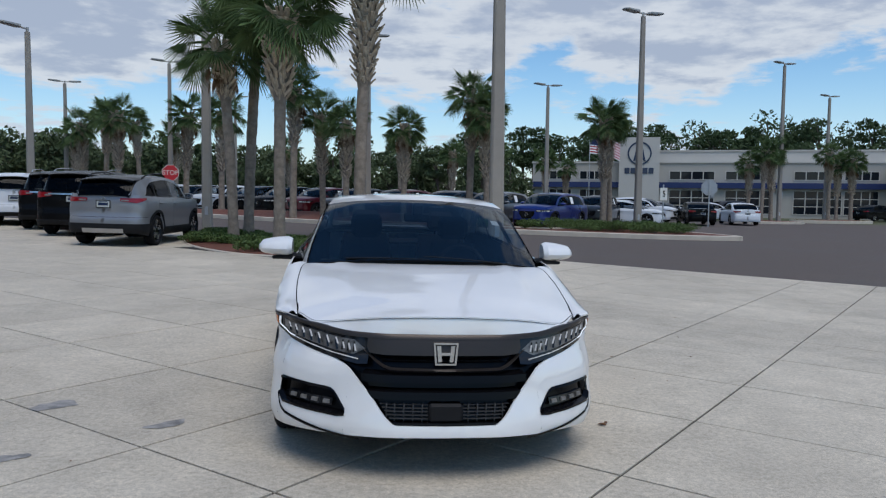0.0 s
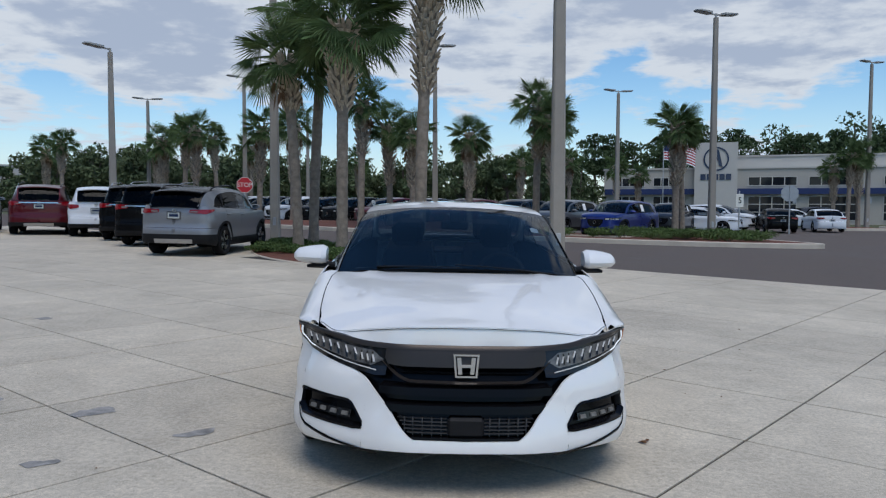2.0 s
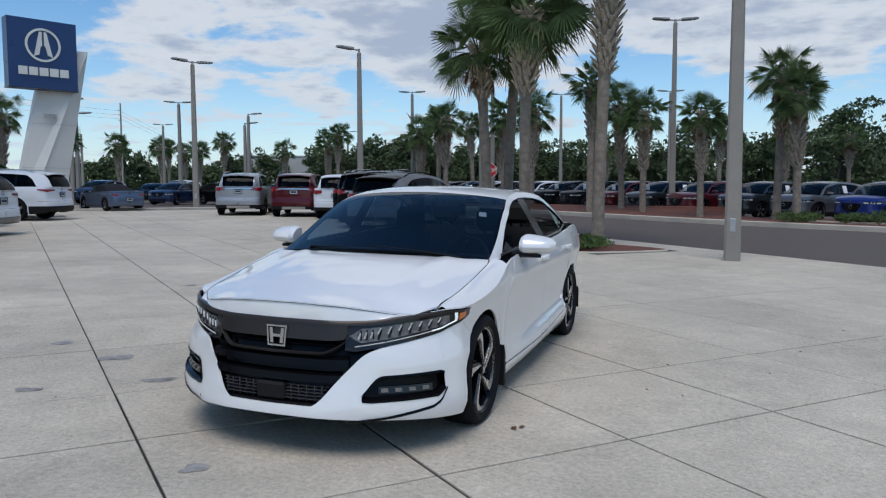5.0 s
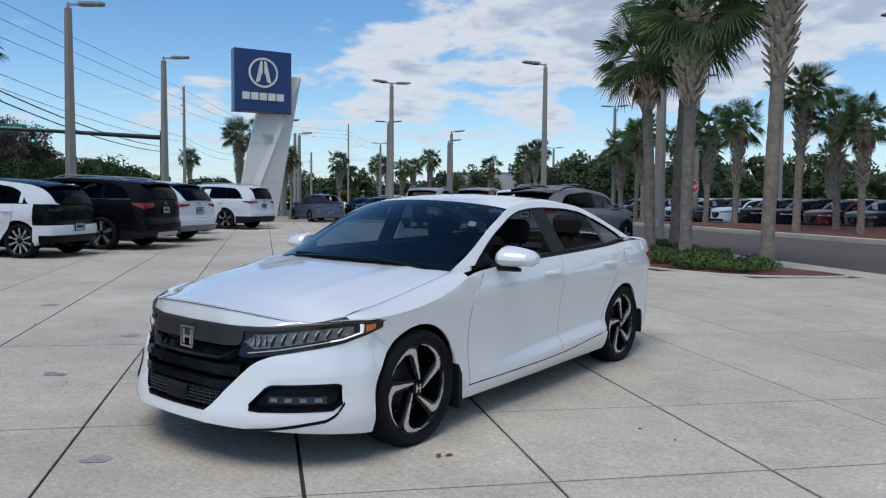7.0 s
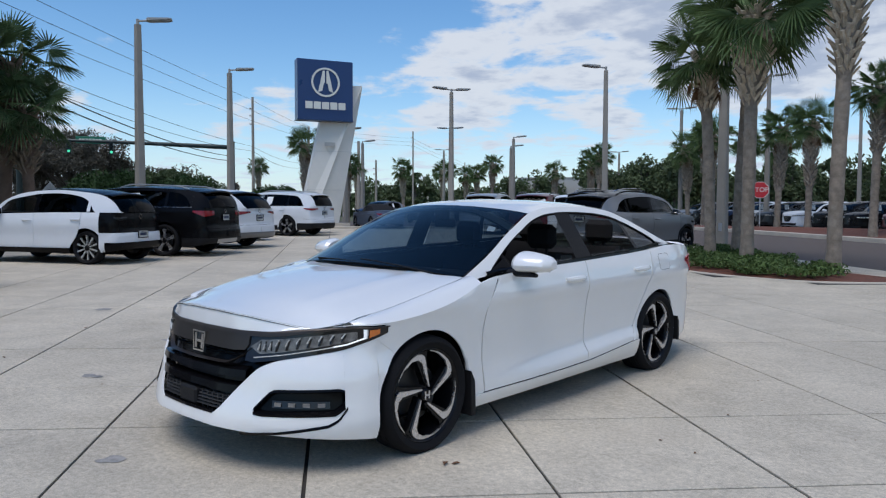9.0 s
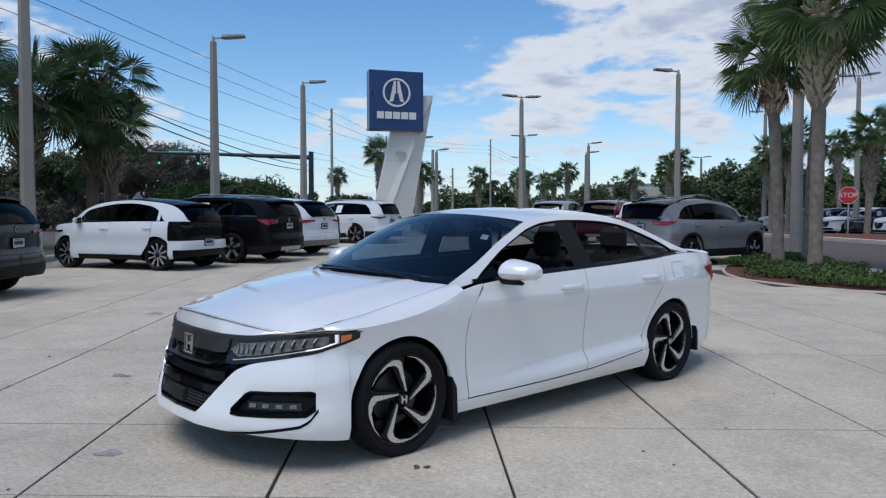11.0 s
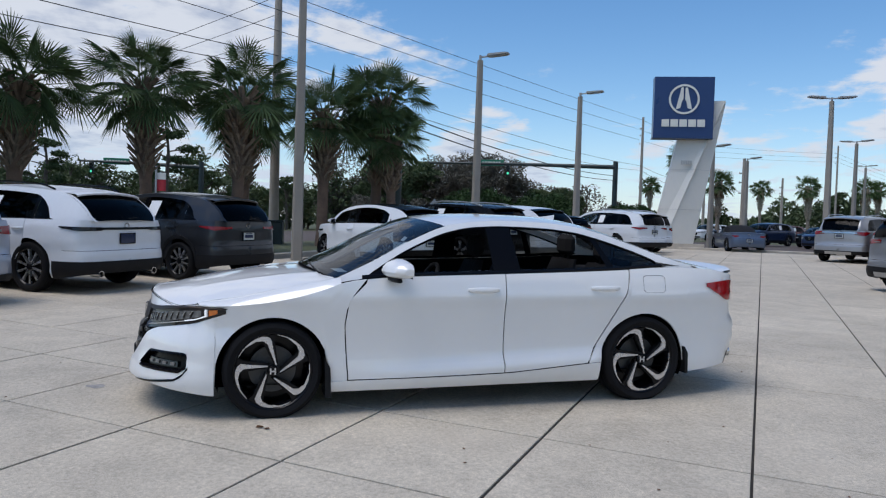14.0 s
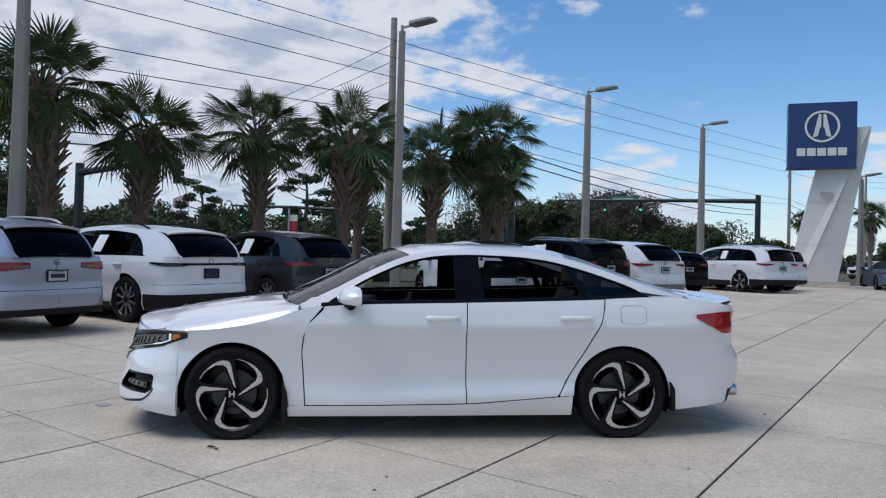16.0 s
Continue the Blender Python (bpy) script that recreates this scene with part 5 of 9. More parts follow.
def planted_bed(name, ring, kerb_w, kerb_h, soil, label, proud=0.03):
    """A kerb ring with its soil inside."""
    cx, cy = sum(p[0] for p in ring) / len(ring), sum(p[1] for p in ring) / len(ring)
    n = len(ring)
    def inset(d, dz):
        row = []
        for i in range(n):
            (x0, y0), (x1, y1) = ring[i - 1], ring[(i + 1) % n]
            tx, ty = x1 - x0, y1 - y0
            l = math.hypot(tx, ty) or 1
            row.append((ring[i][0] - ty / l * d, ring[i][1] + tx / l * d, gz(*ring[i]) + dz))
        return row
    k = Shape()
    k.grid([inset(0, -0.1), inset(0, kerb_h - 0.02), inset(0.02, kerb_h), inset(kerb_w - 0.02, kerb_h), inset(kerb_w, kerb_h - 0.02), inset(kerb_w, -0.05)], close=True)
    kb = structure(name + "_kerb", k, KERB, "pale concrete kerb round " + label)
    rows = [inset(kerb_w - 0.01, kerb_h - 0.02 + proud * 0.3)]
    for t in (0.2, 0.45, 0.7, 0.9, 0.999):
        rows.append([(lerp(x, cx, t), lerp(y, cy, t), z + proud * math.sin(t * 1.5) + 0.02 * noise.noise(Vector((x * 2 * (1 - t), y * 2, t * 5)))) for x, y, z in rows[0]])
    return tagged(part(name, Shape().grid(rows, close=True), soil, fix=False), label, "", "", "structure")


ISLAND = smooth_ring(ISLAND, 5)
if sum(ISLAND[i - 1][0] * ISLAND[i][1] - ISLAND[i][0] * ISLAND[i - 1][1] for i in range(len(ISLAND))) < 0:
    ISLAND.reverse()
planted_bed("planting_bed", ISLAND, 0.07, 0.022, MULCH, "red mulch bed of the palm island", 0.05)
FAR = [(-16, 37.8), (-10, 33.0), (-4.5, 28.6), (1.5, 24.3), (5, 22.4), (8, 21.2), (11, 20.5), (13.4, 20.5), (14.2, 21.1), (13.2, 24.5), (11.6, 27.6), (10.0, 28.2), (9.2, 26.0), (7.0, 25.2), (3.2, 26.8), (-1.0, 29.9), (-8.5, 36.0), (-14.8, 41.0)]
FAR = smooth_ring(FAR, 4)
if sum(FAR[i - 1][0] * FAR[i][1] - FAR[i][0] * FAR[i - 1][1] for i in range(len(FAR))) < 0:
    FAR.reverse()
planted_bed("planting_strip", FAR, 0.3, 0.15, MULCH, "planted strip between the drive and the car rows", 0.06)
for i, (cx, cy, rx, ry) in enumerate(((29.6, 45.6, 2.8, 1.6), (38.0, 50.5, 3.5, 1.6))):
    ring = [(cx + rx * math.cos(k), cy + ry * math.sin(k)) for k in np.linspace(0, 2 * math.pi, 24, endpoint=False)]
    planted_bed("planting_bed_%d" % (i + 2), ring, 0.3, 0.15, MULCH, "mulched parking island with palms", 0.05)
# grass verge with kerb along the street side
v = Shape().grid([[ns(n, s, h) for s in np.linspace(-60, 60, 61)] for n, h in ((-10.0, -0.05), (-10.0, 0.11), (-10.03, 0.13), (-10.2, 0.13), (-10.22, 0.10), (-11, 0.10), (-12.5, 0.12), (-14, 0.10), (-16.3, 0.04), (-16.4, -0.08))])
structure("verge", v, GRASS_SOIL, "grass verge with palms along the street", fix=False)
v = Shape().grid([[ns(n, s, h) for s in np.linspace(-60, 60, 61)] for n, h in ((-9.985, -0.05), (-9.985, 0.115), (-10.01, 0.135), (-10.19, 0.135), (-10.2, 0.10))])
structure("verge_kerb", v, KERB, "concrete kerb of the verge")
v = Shape().grid([[ns(n, s, h) for n in np.linspace(-9.6, 8.5, 12)] for s, h in ((SHI, -0.08), (SHI, 0.10), (SHI + 0.03, 0.12), (SHI + 0.25, 0.12), (SHI + 0.28, -0.08))])
structure("lot_kerb", v, KERB, "concrete kerb at the end of the paving")


# ---------------------------------------------------------------- the white saloon in the middle
def emblem(parent, put, w, h, mat, name="emblem", ring=True):
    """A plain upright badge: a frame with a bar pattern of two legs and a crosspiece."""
    s = Shape()
    def bar(poly, d0, d1):
        s.prism(poly, d0, d1, put)
    if ring:
        o = [(-0.5, 0.5), (0.5, 0.5), (0.42, -0.5), (-0.42, -0.5)]
        i = [(-0.42, 0.42), (0.42, 0.42), (0.35, -0.42), (-0.35, -0.42)]
        for k in range(4):
            j = (k + 1) % 4
            bar([(o[k][0] * w, o[k][1] * h), (o[j][0] * w, o[j][1] * h), (i[j][0] * w, i[j][1] * h), (i[k][0] * w, i[k][1] * h)], 0, 0.014)
    for sd in (-1, 1):
        bar([(sd * 0.36 * w, 0.36 * h), (sd * 0.20 * w, 0.36 * h), (sd * 0.15 * w, -0.36 * h), (sd * 0.30 * w, -0.36 * h)], 0, 0.012)
    bar([(-0.2 * w, 0.06 * h), (0.2 * w, 0.06 * h), (0.2 * w, -0.07 * h), (-0.2 * w, -0.07 * h)], 0, 0.011)
    return part(name, s, mat, parent, "chrome badge", smooth=0)


def door_crease(y, z):
    """The blade along the foot of the doors, which rises and swells towards the rear wheel."""
    if y < -1.5:
        # the bumper's corner stands proud ahead of the wheel
        return 0.042 * min(1, (-1.5 - y) / 0.2) * min(1, max(0, (y + 2.24) / 0.24)) * min(1, max(0, (0.62 - z) / 0.12))
    k = min(1, max(0, (y + 0.82) / 0.75)) * min(1, max(0, (1.10 - y) / 0.10))
    zc = lerp(0.262, 0.345, min(1, max(0, (y + 0.8) / 1.75)))
    if z > zc:
        return 0.038 * k * max(0, 1 - (z - zc) / 0.075)
    return 0.038 * k * max(0, 1 - (zc - z) / 0.16)


HERO = dict(
    plan=[(0, -2.388), (0.25, -2.374), (0.45, -2.315), (0.62, -2.215), (0.748, -2.09), (0.838, -1.95), (0.897, -1.80), (0.913, -1.60), (0.918, -1.40), (0.922, -1.0), (0.922, -0.4), (0.922, 0.3), (0.922, 1.0),
          (0.918, 1.4), (0.90, 1.75), (0.86, 2.03), (0.78, 2.265), (0.66, 2.39), (0.45, 2.468), (0.2, 2.498), (0, 2.503)],
    shoulder=[(-2.4, 0.722), (-2.2, 0.735), (-1.9, 0.760), (-1.7, 0.762), (-1.5, 0.778), (-1.3, 0.810), (-1.1, 0.862), (-0.95, 0.912), (-0.78, 0.940), (-0.5, 0.958), (0.25, 0.979), (1.1, 1.006), (1.69, 1.032), (2.0, 1.02), (2.26, 0.975), (2.4, 0.95), (2.6, 0.94)],
    bottom=[(-2.4, 0.235), (-2.24, 0.212), (-2.0, 0.190), (-1.8, 0.165), (-1.0, 0.16), (1.0, 0.17), (1.8, 0.20), (2.3, 0.24), (2.6, 0.27)],
    inset=[(0.1, 0.10), (0.16, 0.062), (0.23, 0.036), (0.28, 0.034), (0.34, 0.040), (0.42, 0.048), (0.50, 0.045), (0.62, 0.032), (0.74, 0.015), (0.80, 0.001), (0.82, 0.0), (0.85, 0.008), (0.92, 0.024), (0.98, 0.045), (1.05, 0.075), (1.2, 0.12)],
    front_inset=[(0.1, 0.09), (0.2, 0.025), (0.235, 0.0), (0.30, 0.010), (0.42, 0.045), (0.52, 0.066), (0.60, 0.112), (0.66, 0.130), (0.72, 0.152), (0.76, 0.175), (0.85, 0.24), (1.1, 0.4)],
    rear_inset=[(0.1, 0.14), (0.27, 0.08), (0.45, 0.0), (0.55, 0.0), (0.65, 0.05), (0.85, 0.08), (0.95, 0.05), (1.1, 0.06)],
    rail=[(-1.0, 0.925), (-0.72, 1.055), (-0.42, 1.21), (-0.15, 1.315), (0.1, 1.352), (0.28, 1.362), (0.6, 1.356), (0.87, 1.330), (1.1, 1.28), (1.31, 1.215), (1.6, 1.12), (1.79, 1.065), (2.02, 1.02)],
    wintop=[(-1.0, 0.90), (-0.80, 0.93), (-0.72, 0.985), (-0.43, 1.155), (-0.15, 1.268), (0.05, 1.306), (0.28, 1.318), (0.6, 1.31), (0.85, 1.285), (1.05, 1.24), (1.3, 1.165), (1.52, 1.085), (1.62, 1.035), (2.1, 0.98)],
    lean=0.56, crown=curve([(-1.0, 0.055), (-0.15, 0.052), (0.3, 0.048), (1.0, 0.05), (2.0, 0.03)]), bow=curve([(-1.0, -0.16), (-0.15, -0.13), (0.3, -0.02), (0.9, 0.06), (2.0, 0.09)]),
    cabin_taper=linear([(-1.0, 0.10), (-0.3, 0.0), (0.9, 0.0), (2.0, 0.10)]),
    shell_from=-1.05, wf=-1.404, wr=1.402, wz=0.306, archf=0.376, archr=0.370, crease=door_crease, floor=0.30, seat_y=0.02, dash_y=-0.82, dash_w=0.70, dash_z=0.93)


def hero_saloon(m):
    b = Body(HERO)
    s = HERO
    root = thing("saloon_car", m, "pearl white four-door saloon with black grille and black-and-silver wheels", "car")
    white = P_WHITE
    zs = b.zs
    tip = b.uy(-1.71)
    xin = b.ux(0.41)
    # lower edge of the lamps and upper edge of the bumper skin, by arc length from the nose
    u_at = lambda x: b.ux(x)
    lamp_lo = linear([(u_at(0.40), 0.585), (u_at(0.47), 0.578), (u_at(0.62), 0.598), (b.uy(-1.93), 0.652), (tip, 0.722)])
    lamp_hi = curve([(0.0, 0.702), (0.38, 0.702), (0.56, 0.706), (0.83, 0.730), (b.uy(-1.93), 0.742), (tip, 0.742)])
    bump_hi = curve([(0, 0.286), (0.245, 0.287), (0.285, 0.310), (0.385, 0.412), (0.495, 0.515), (0.54, 0.546), (u_at(0.62), 0.582), (b.uy(-1.93), 0.638), (b.uy(-1.79), 0.684), (b.uy(-1.655), 0.594)])
    bot = lambda u: b.zb(b.xy(u)[1])
    # front bumper with real openings for the fog lamps: four bands round each
    fo0, fo1 = u_at(0.505), b.uy(-1.955)
    fog_hi = linear([(fo0, 0.335), (u_at(0.57), 0.412), (u_at(0.60), 0.428), (fo1 - 0.03, 0.436), (fo1, 0.425)])
    fog_lo = linear([(fo0, 0.325), (u_at(0.55), 0.318), (fo1 - 0.05, 0.325), (fo1, 0.355)])
    ue = b.uy(-1.66)
    skirt = lambda u: max(bot(u), b.arch(b.xy(u)[1]))
    bump = Shape()
    for piece in (nose_panel(b, 0, fo0, bot, bump_hi, n=56), nose_panel(b, fo0, fo1, bot, fog_lo, n=18, m=4), nose_panel(b, fo0, fo1, fog_hi, bump_hi, n=18, m=4), nose_panel(b, fo1, b.uy(-1.782), bot, bump_hi, n=10), nose_panel(b, b.uy(-1.782), b.uy(-1.64), skirt, lambda u: max(bump_hi(u) + 0.014, skirt(u)), off=-0.003, n=16)):
        bump.add(piece.v, piece.f)
    part("front_bumper", both(bump), white, root)
    for sd in (1, -1):
        sdm = (lambda q: q) if sd > 0 else mirror
        bez = Shape()
        pock = nose_panel(b, fo0, fo1, fog_lo, fog_hi, off=-0.035, n=18, m=3, edge=0)
        bez.add(pock.v, pock.f)
        for zf in (fog_lo, fog_hi):
            us = np.linspace(fo0, fo1, 19)
            bez.grid([[b.wrap(u, zf(u), 0.004) for u in us], [b.wrap(u, zf(u), -0.04) for u in us]])
        rimf = Shape()
        for zf, dz in ((fog_lo, -0.012), (fog_hi, 0.012)):
            us = np.linspace(fo0, fo1, 19)
            rimf.grid([[b.wrap(u, zf(u) + dz, 0.003) for u in us], [b.wrap(u, zf(u), 0.007) for u in us], [b.wrap(u, zf(u) - dz, -0.02) for u in us]])
        bez.add(rimf.v, rimf.f)
        fog = part("fog_lamp", sdm(bez), GLOSS_BLACK, root)
        part("lens", sdm(nose_panel(b, u_at(0.585), b.uy(-2.02), lambda u: 0.346, lambda u: 0.382, off=-0.016, n=8, m=3)), LENSDARK, fog)
        for i in range(4):
            part("reflector", sdm(lens_bars(b, lerp(u_at(0.585), b.uy(-2.02), (i + 0.1) / 4), lerp(u_at(0.585), b.uy(-2.02), (i + 0.8) / 4), lambda u: 0.350, lambda u: 0.376, 1, -0.008)), FOGLENS, fog)
        slot = Shape()
        us = np.linspace(u_at(0.43), fo1 + 0.012, 30)
        zl = linear([(us[0], 0.205), (u_at(0.60), 0.220), (b.uy(-2.03), 0.262), (fo1 - 0.035, 0.288), (us[-1], 0.345)])
        slot.grid([[b.wrap(u, zl(u) - 0.006, 0.002) for u in us], [b.wrap(u, zl(u) + 0.001, 0.005) for u in us], [b.wrap(u, zl(u) + 0.010, 0.002) for u in us]])
        part("bumper_slot", sdm(slot), GLOSS_BLACK, root)
    lip = Shape()
    us = np.linspace(0, u_at(0.70), 24)
    lip.grid([[b.wrap(u, bot(u) + 0.002, -0.016) for u in us], [b.wrap(u, bot(u) - 0.012, -0.03) for u in us], [b.wrap(u, bot(u) - 0.004, -0.12) for u in us]])
    part("chin_spoiler", both(lip), PLASTIC, root)
    # grille: recessed panel, slats, sensor block, dark bar across the nose
    back = nose_panel(b, 0, u_at(0.56), linear([(0, 0.268), (0.27, 0.268), (0.56, 0.53), (0.66, 0.56)]), lambda u: 0.70, off=-0.05, n=26, edge=0)
    grille = part("grille", both(back), GLOSS_BLACK, root)
    def slat(z, x1, h, out, inn=-0.05):
        slats = Shape()
        us = np.linspace(0, u_at(x1), 22)
        slats.grid([[b.wrap(u, z - h, inn) for u in us], [b.wrap(u, z - h * 0.6, out) for u in us], [b.wrap(u, z + h * 0.6, out) for u in us], [b.wrap(u, z + h, inn) for u in us]])
        part("grille_bar", both(slats), GLOSS_BLACK, grille)
    for z, x1, h, o in ((0.505, 0.44, 0.030, 0.0), (0.425, 0.405, 0.030, -0.004), (0.294, 0.300, 0.008, -0.012)):
        slat(z, x1, h, o)
    for z in (0.318, 0.334, 0.350, 0.366, 0.382):
        q = Shape()
        us = np.linspace(u_at(0.09), 0.285 + (z - 0.318) * 0.9, 14)
        q.grid([[b.wrap(u, z - 0.004, -0.035) for u in us], [b.wrap(u, z, -0.016) for u in us], [b.wrap(u, z + 0.004, -0.035) for u in us]])
        part("slat", q, SLATGREY, grille)
        part("slat", mirror(q), SLATGREY, grille)
    for x in (0.115, 0.16, 0.205, 0.25, 0.29):
        for sd in (1, -1):
            y = b.wrap(u_at(x), 0.35)[1]
            part("slat", Shape().box(sd * x - 0.003, sd * x + 0.003, y + 0.026, y + 0.05, 0.300, 0.388), SLATGREY, grille)
    for z in (0.585,):
        q = Shape()
        us = np.linspace(0, u_at(0.36), 14)
        q.grid([[b.wrap(u, z - 0.004, -0.03) for u in us], [b.wrap(u, z, -0.02) for u in us], [b.wrap(u, z + 0.004, -0.03) for u in us]])
        part("slat", both(q), PLASTIC, grille)
    part("radar_sensor", Shape().box(-0.085, 0.085, -2.358, -2.27, 0.300, 0.392, bevel=0.012), PLASTIC, grille)
    wing = Shape()
    us = np.linspace(0, u_at(0.455), 30)
    zw = curve([(0, 0.546), (0.28, 0.550), (0.33, 0.560), (0.40, 0.592), (0.44, 0.622), (u_at(0.455), 0.640)])
    wing.grid([[b.wrap(u, zw(u) - 0.007, -0.01) for u in us], [b.wrap(u, zw(u), 0.010) for u in us], [b.wrap(u, zw(u) + 0.007, -0.01) for u in us]])
    part("grille_trim", both(wing), DARKCHROME, grille)
    bar = nose_panel(b, 0, u_at(0.43), linear([(0, 0.616), (0.34, 0.616), (0.42, 0.622), (u_at(0.43), 0.650)]), lamp_hi, off=0.012, n=24, m=5)
    part("nose_bar", both(bar), DARKCHROME, root, "dark chrome bar across the nose")
    taper = linear([(0, 1.0), (0.72, 1.0), (b.uy(-1.90), 0.35), (tip + 0.01, 0.25)])
    brow = Shape()
    us = np.linspace(0, tip + 0.01, 42)
    brow.grid([[b.wrap(u, lamp_hi(u) - 0.010 * taper(u), -0.006) for u in us], [b.wrap(u, lamp_hi(u) - 0.010 * taper(u), 0.002 + 0.012 * taper(u)) for u in us],
               [b.wrap(u, lamp_hi(u) + 0.006 * taper(u), 0.003 + 0.012 * taper(u)) for u in us], [b.wrap(u, lamp_hi(u) + 0.014 * taper(u), 0.002 + 0.008 * taper(u)) for u in us], [b.wrap(u, lamp_hi(u) + 0.014 * taper(u), -0.010) for u in us]])
    part("nose_bar_edge", both(brow), DARKCHROME, root)
    emblem(root, lambda a, c, d: (a, -2.272 - d + 0.06 * c, 0.626 + c), 0.126, 0.112, CHROME)
    # head lamps
    for sd in (1, -1):
        sdm = (lambda q: q) if sd > 0 else mirror
        h = part("headlight", sdm(nose_panel(b, u_at(0.42), tip, lambda u: lamp_lo(u) - 0.014, lamp_hi, off=0.003, n=30, m=4)), LENSDARK, root, "clear headlight with white running light strip")
        zl = lambda u, k: lerp(lamp_lo(u) + 0.014, lamp_hi(u) - 0.008, k)
        def blade(ua, ub_, k0, k1, lean_, wd, off=0.008):
            q = Shape()
            q.grid([[b.wrap(lerp(ua, ub_, p) + lean_ * (k - 0.5) + e * wd, zl(lerp(ua, ub_, p), k), off + (0.006 if e == 0 else 0.0)) for e in (-0.5, 0, 0.5)] for k, p in ((k0, 0), (lerp(k0, k1, 0.5), 0.5), (k1, 1))])
            return q
        # the bowl comes to a point towards the grille
        open_ = linear([(u_at(0.440), 0.0), (u_at(0.505), 1.0), (tip, 1.0)])
        bowl = nose_panel(b, u_at(0.440), b.uy(-1.885), lambda u: zl(u, lerp(0.44, 0.10, open_(u))), lambda u: zl(u, lerp(0.46, 0.82, open_(u))), off=0.0055, n=26, m=4, edge=0)
        part("reflector_bowl", sdm(bowl), LAMPBOWL, h)
        for i in range(3):
            u = lerp(u_at(0.492), u_at(0.555), i / 2)
            part("reflector", sdm(blade(u, u + 0.012, 0.30, 0.62, 0.004, 0.013, 0.007)), LENS, h)
            part("reflector_edge", sdm(blade(u + 0.014, u + 0.014, 0.22, 0.74, 0.0, 0.010, 0.006)), LENSDARK, h)
        # slanted cells, their pale short blades painting the highlight at each top
        for i in range(7):
            u = lerp(u_at(0.590), b.uy(-1.905), i / 7)
            part("reflector", sdm(blade(u, u + 0.010, 0.46 - 0.05 * (i % 2), 0.78, 0.030, 0.011)), LENS, h)
            part("reflector_edge", sdm(blade(u + 0.018, u + 0.010, 0.14, 0.70, 0.046, 0.016, 0.007)), LENSDARK, h)
        ut = b.uy(-1.845)
        part("turn_lamp", sdm(nose_panel(b, ut + 0.022, tip - 0.055, lambda u: lamp_lo(u) + 0.004, lambda u: lerp(lamp_lo(u), lamp_hi(u), 0.80), off=0.008, n=8, m=3)), AMBER, h)
        st = Shape()
        us = np.linspace(u_at(0.47), b.uy(-1.855), 30)
        st.grid([[b.wrap(u, lamp_lo(u) + 0.006, 0.006) for u in us], [b.wrap(u, lamp_lo(u) + 0.009, 0.010) for u in us], [b.wrap(u, lamp_lo(u) + 0.012, 0.006) for u in us]])
        ub = b.uy(-1.855)
        tops = [ub, ub + 0.012, ub + 0.024]
        st.grid([[b.wrap(u, lamp_lo(u) + 0.004, 0.006) for u in tops], [b.wrap(u, lerp(lamp_lo(u), lamp_hi(u), 0.5), 0.009) for u in tops], [b.wrap(u, lamp_hi(u) - 0.006, 0.006) for u in tops]])
        part("lamp_blade", sdm(st), LENS, h)
        dl = Shape()
        us = np.linspace(b.uy(-2.0), b.uy(-1.845), 12)
        dl.grid([[b.wrap(u, lamp_lo(u) + 0.006, 0.009) for u in us], [b.wrap(u, lamp_lo(u) + 0.010, 0.013) for u in us], [b.wrap(u, lamp_lo(u) + 0.015, 0.009) for u in us]])
        tops = [ub - 0.002, ub + 0.007, ub + 0.016]
        dl.grid([[b.wrap(u, lamp_lo(u) + 0.008, 0.010) for u in tops], [b.wrap(u, lerp(lamp_lo(u), lamp_hi(u), 0.5), 0.014) for u in tops], [b.wrap(u, lamp_hi(u) - 0.008, 0.010) for u in tops]])
        part("running_light", sdm(dl), DRL, h)
    # bonnet, nose strip, front wings
    zc = curve([(-2.30, 0.768), (-2.228, 0.803), (-2.10, 0.826), (-1.85, 0.878), (-1.628, 0.915), (-1.35, 0.948), (-1.15, 0.962), (-0.9, 0.970)])
    ze = curve([(-2.30, 0.600), (-2.228, 0.645), (-2.016, 0.682), (-1.881, 0.763), (-1.6, 0.818), (-1.3, 0.880), (-1.0, 0.936), (-0.9, 0.950)])
    xe = curve([(-2.30, 0.750), (-1.95, 0.752), (-1.881, 0.757), (-1.6, 0.786), (-1.3, 0.800), (-1.08, 0.797), (-0.95, 0.770)])
    front_y = curve([(0.0, -2.228), (0.20, -2.222), (0.40, -2.178), (0.56, -2.095), (0.648, -2.016), (0.757, -1.881)])
    rear_y = curve([(0.0, -1.10), (0.4, -1.075), (0.65, -1.02), (0.757, -0.985), (0.80, -0.965)])

    def skin(x, y, drop=0.0):
        """A point of the bonnet's skin, with its two soft creases."""
        f = min(1.0, abs(x) / xe(y))
        fold = 0.011 * math.exp(-((abs(x) - (0.50 + 0.07 * (y + 1.6))) / 0.045) ** 2) * min(1, max(0, (y + 2.1) / 0.4))
        return (x, y, lerp(ze(y), zc(y), (1 - f ** 2.6) ** 0.9) + fold - drop)
    hood, backing = Shape(), Shape()
    xs = [0.757 * math.sin(k) for k in np.linspace(-math.pi / 2, math.pi / 2, 37)]
    rows, under = [], []
    for i in range(31):
        row, low_row = [], []
        for x in xs:
            f = i / 30
            y = lerp(front_y(abs(x)) + 0.004, rear_y(abs(x)), f)
            # the sides swell outwards to the wing's edge
            g = lerp(x, x / 0.757 * xe(y), min(1, f * 6))
            row.append(skin(g, y))
            low_row.append(skin(g * 0.99, y, 0.016))
        rows.append(row)
        under.append(low_row)
    hood.grid(rows)
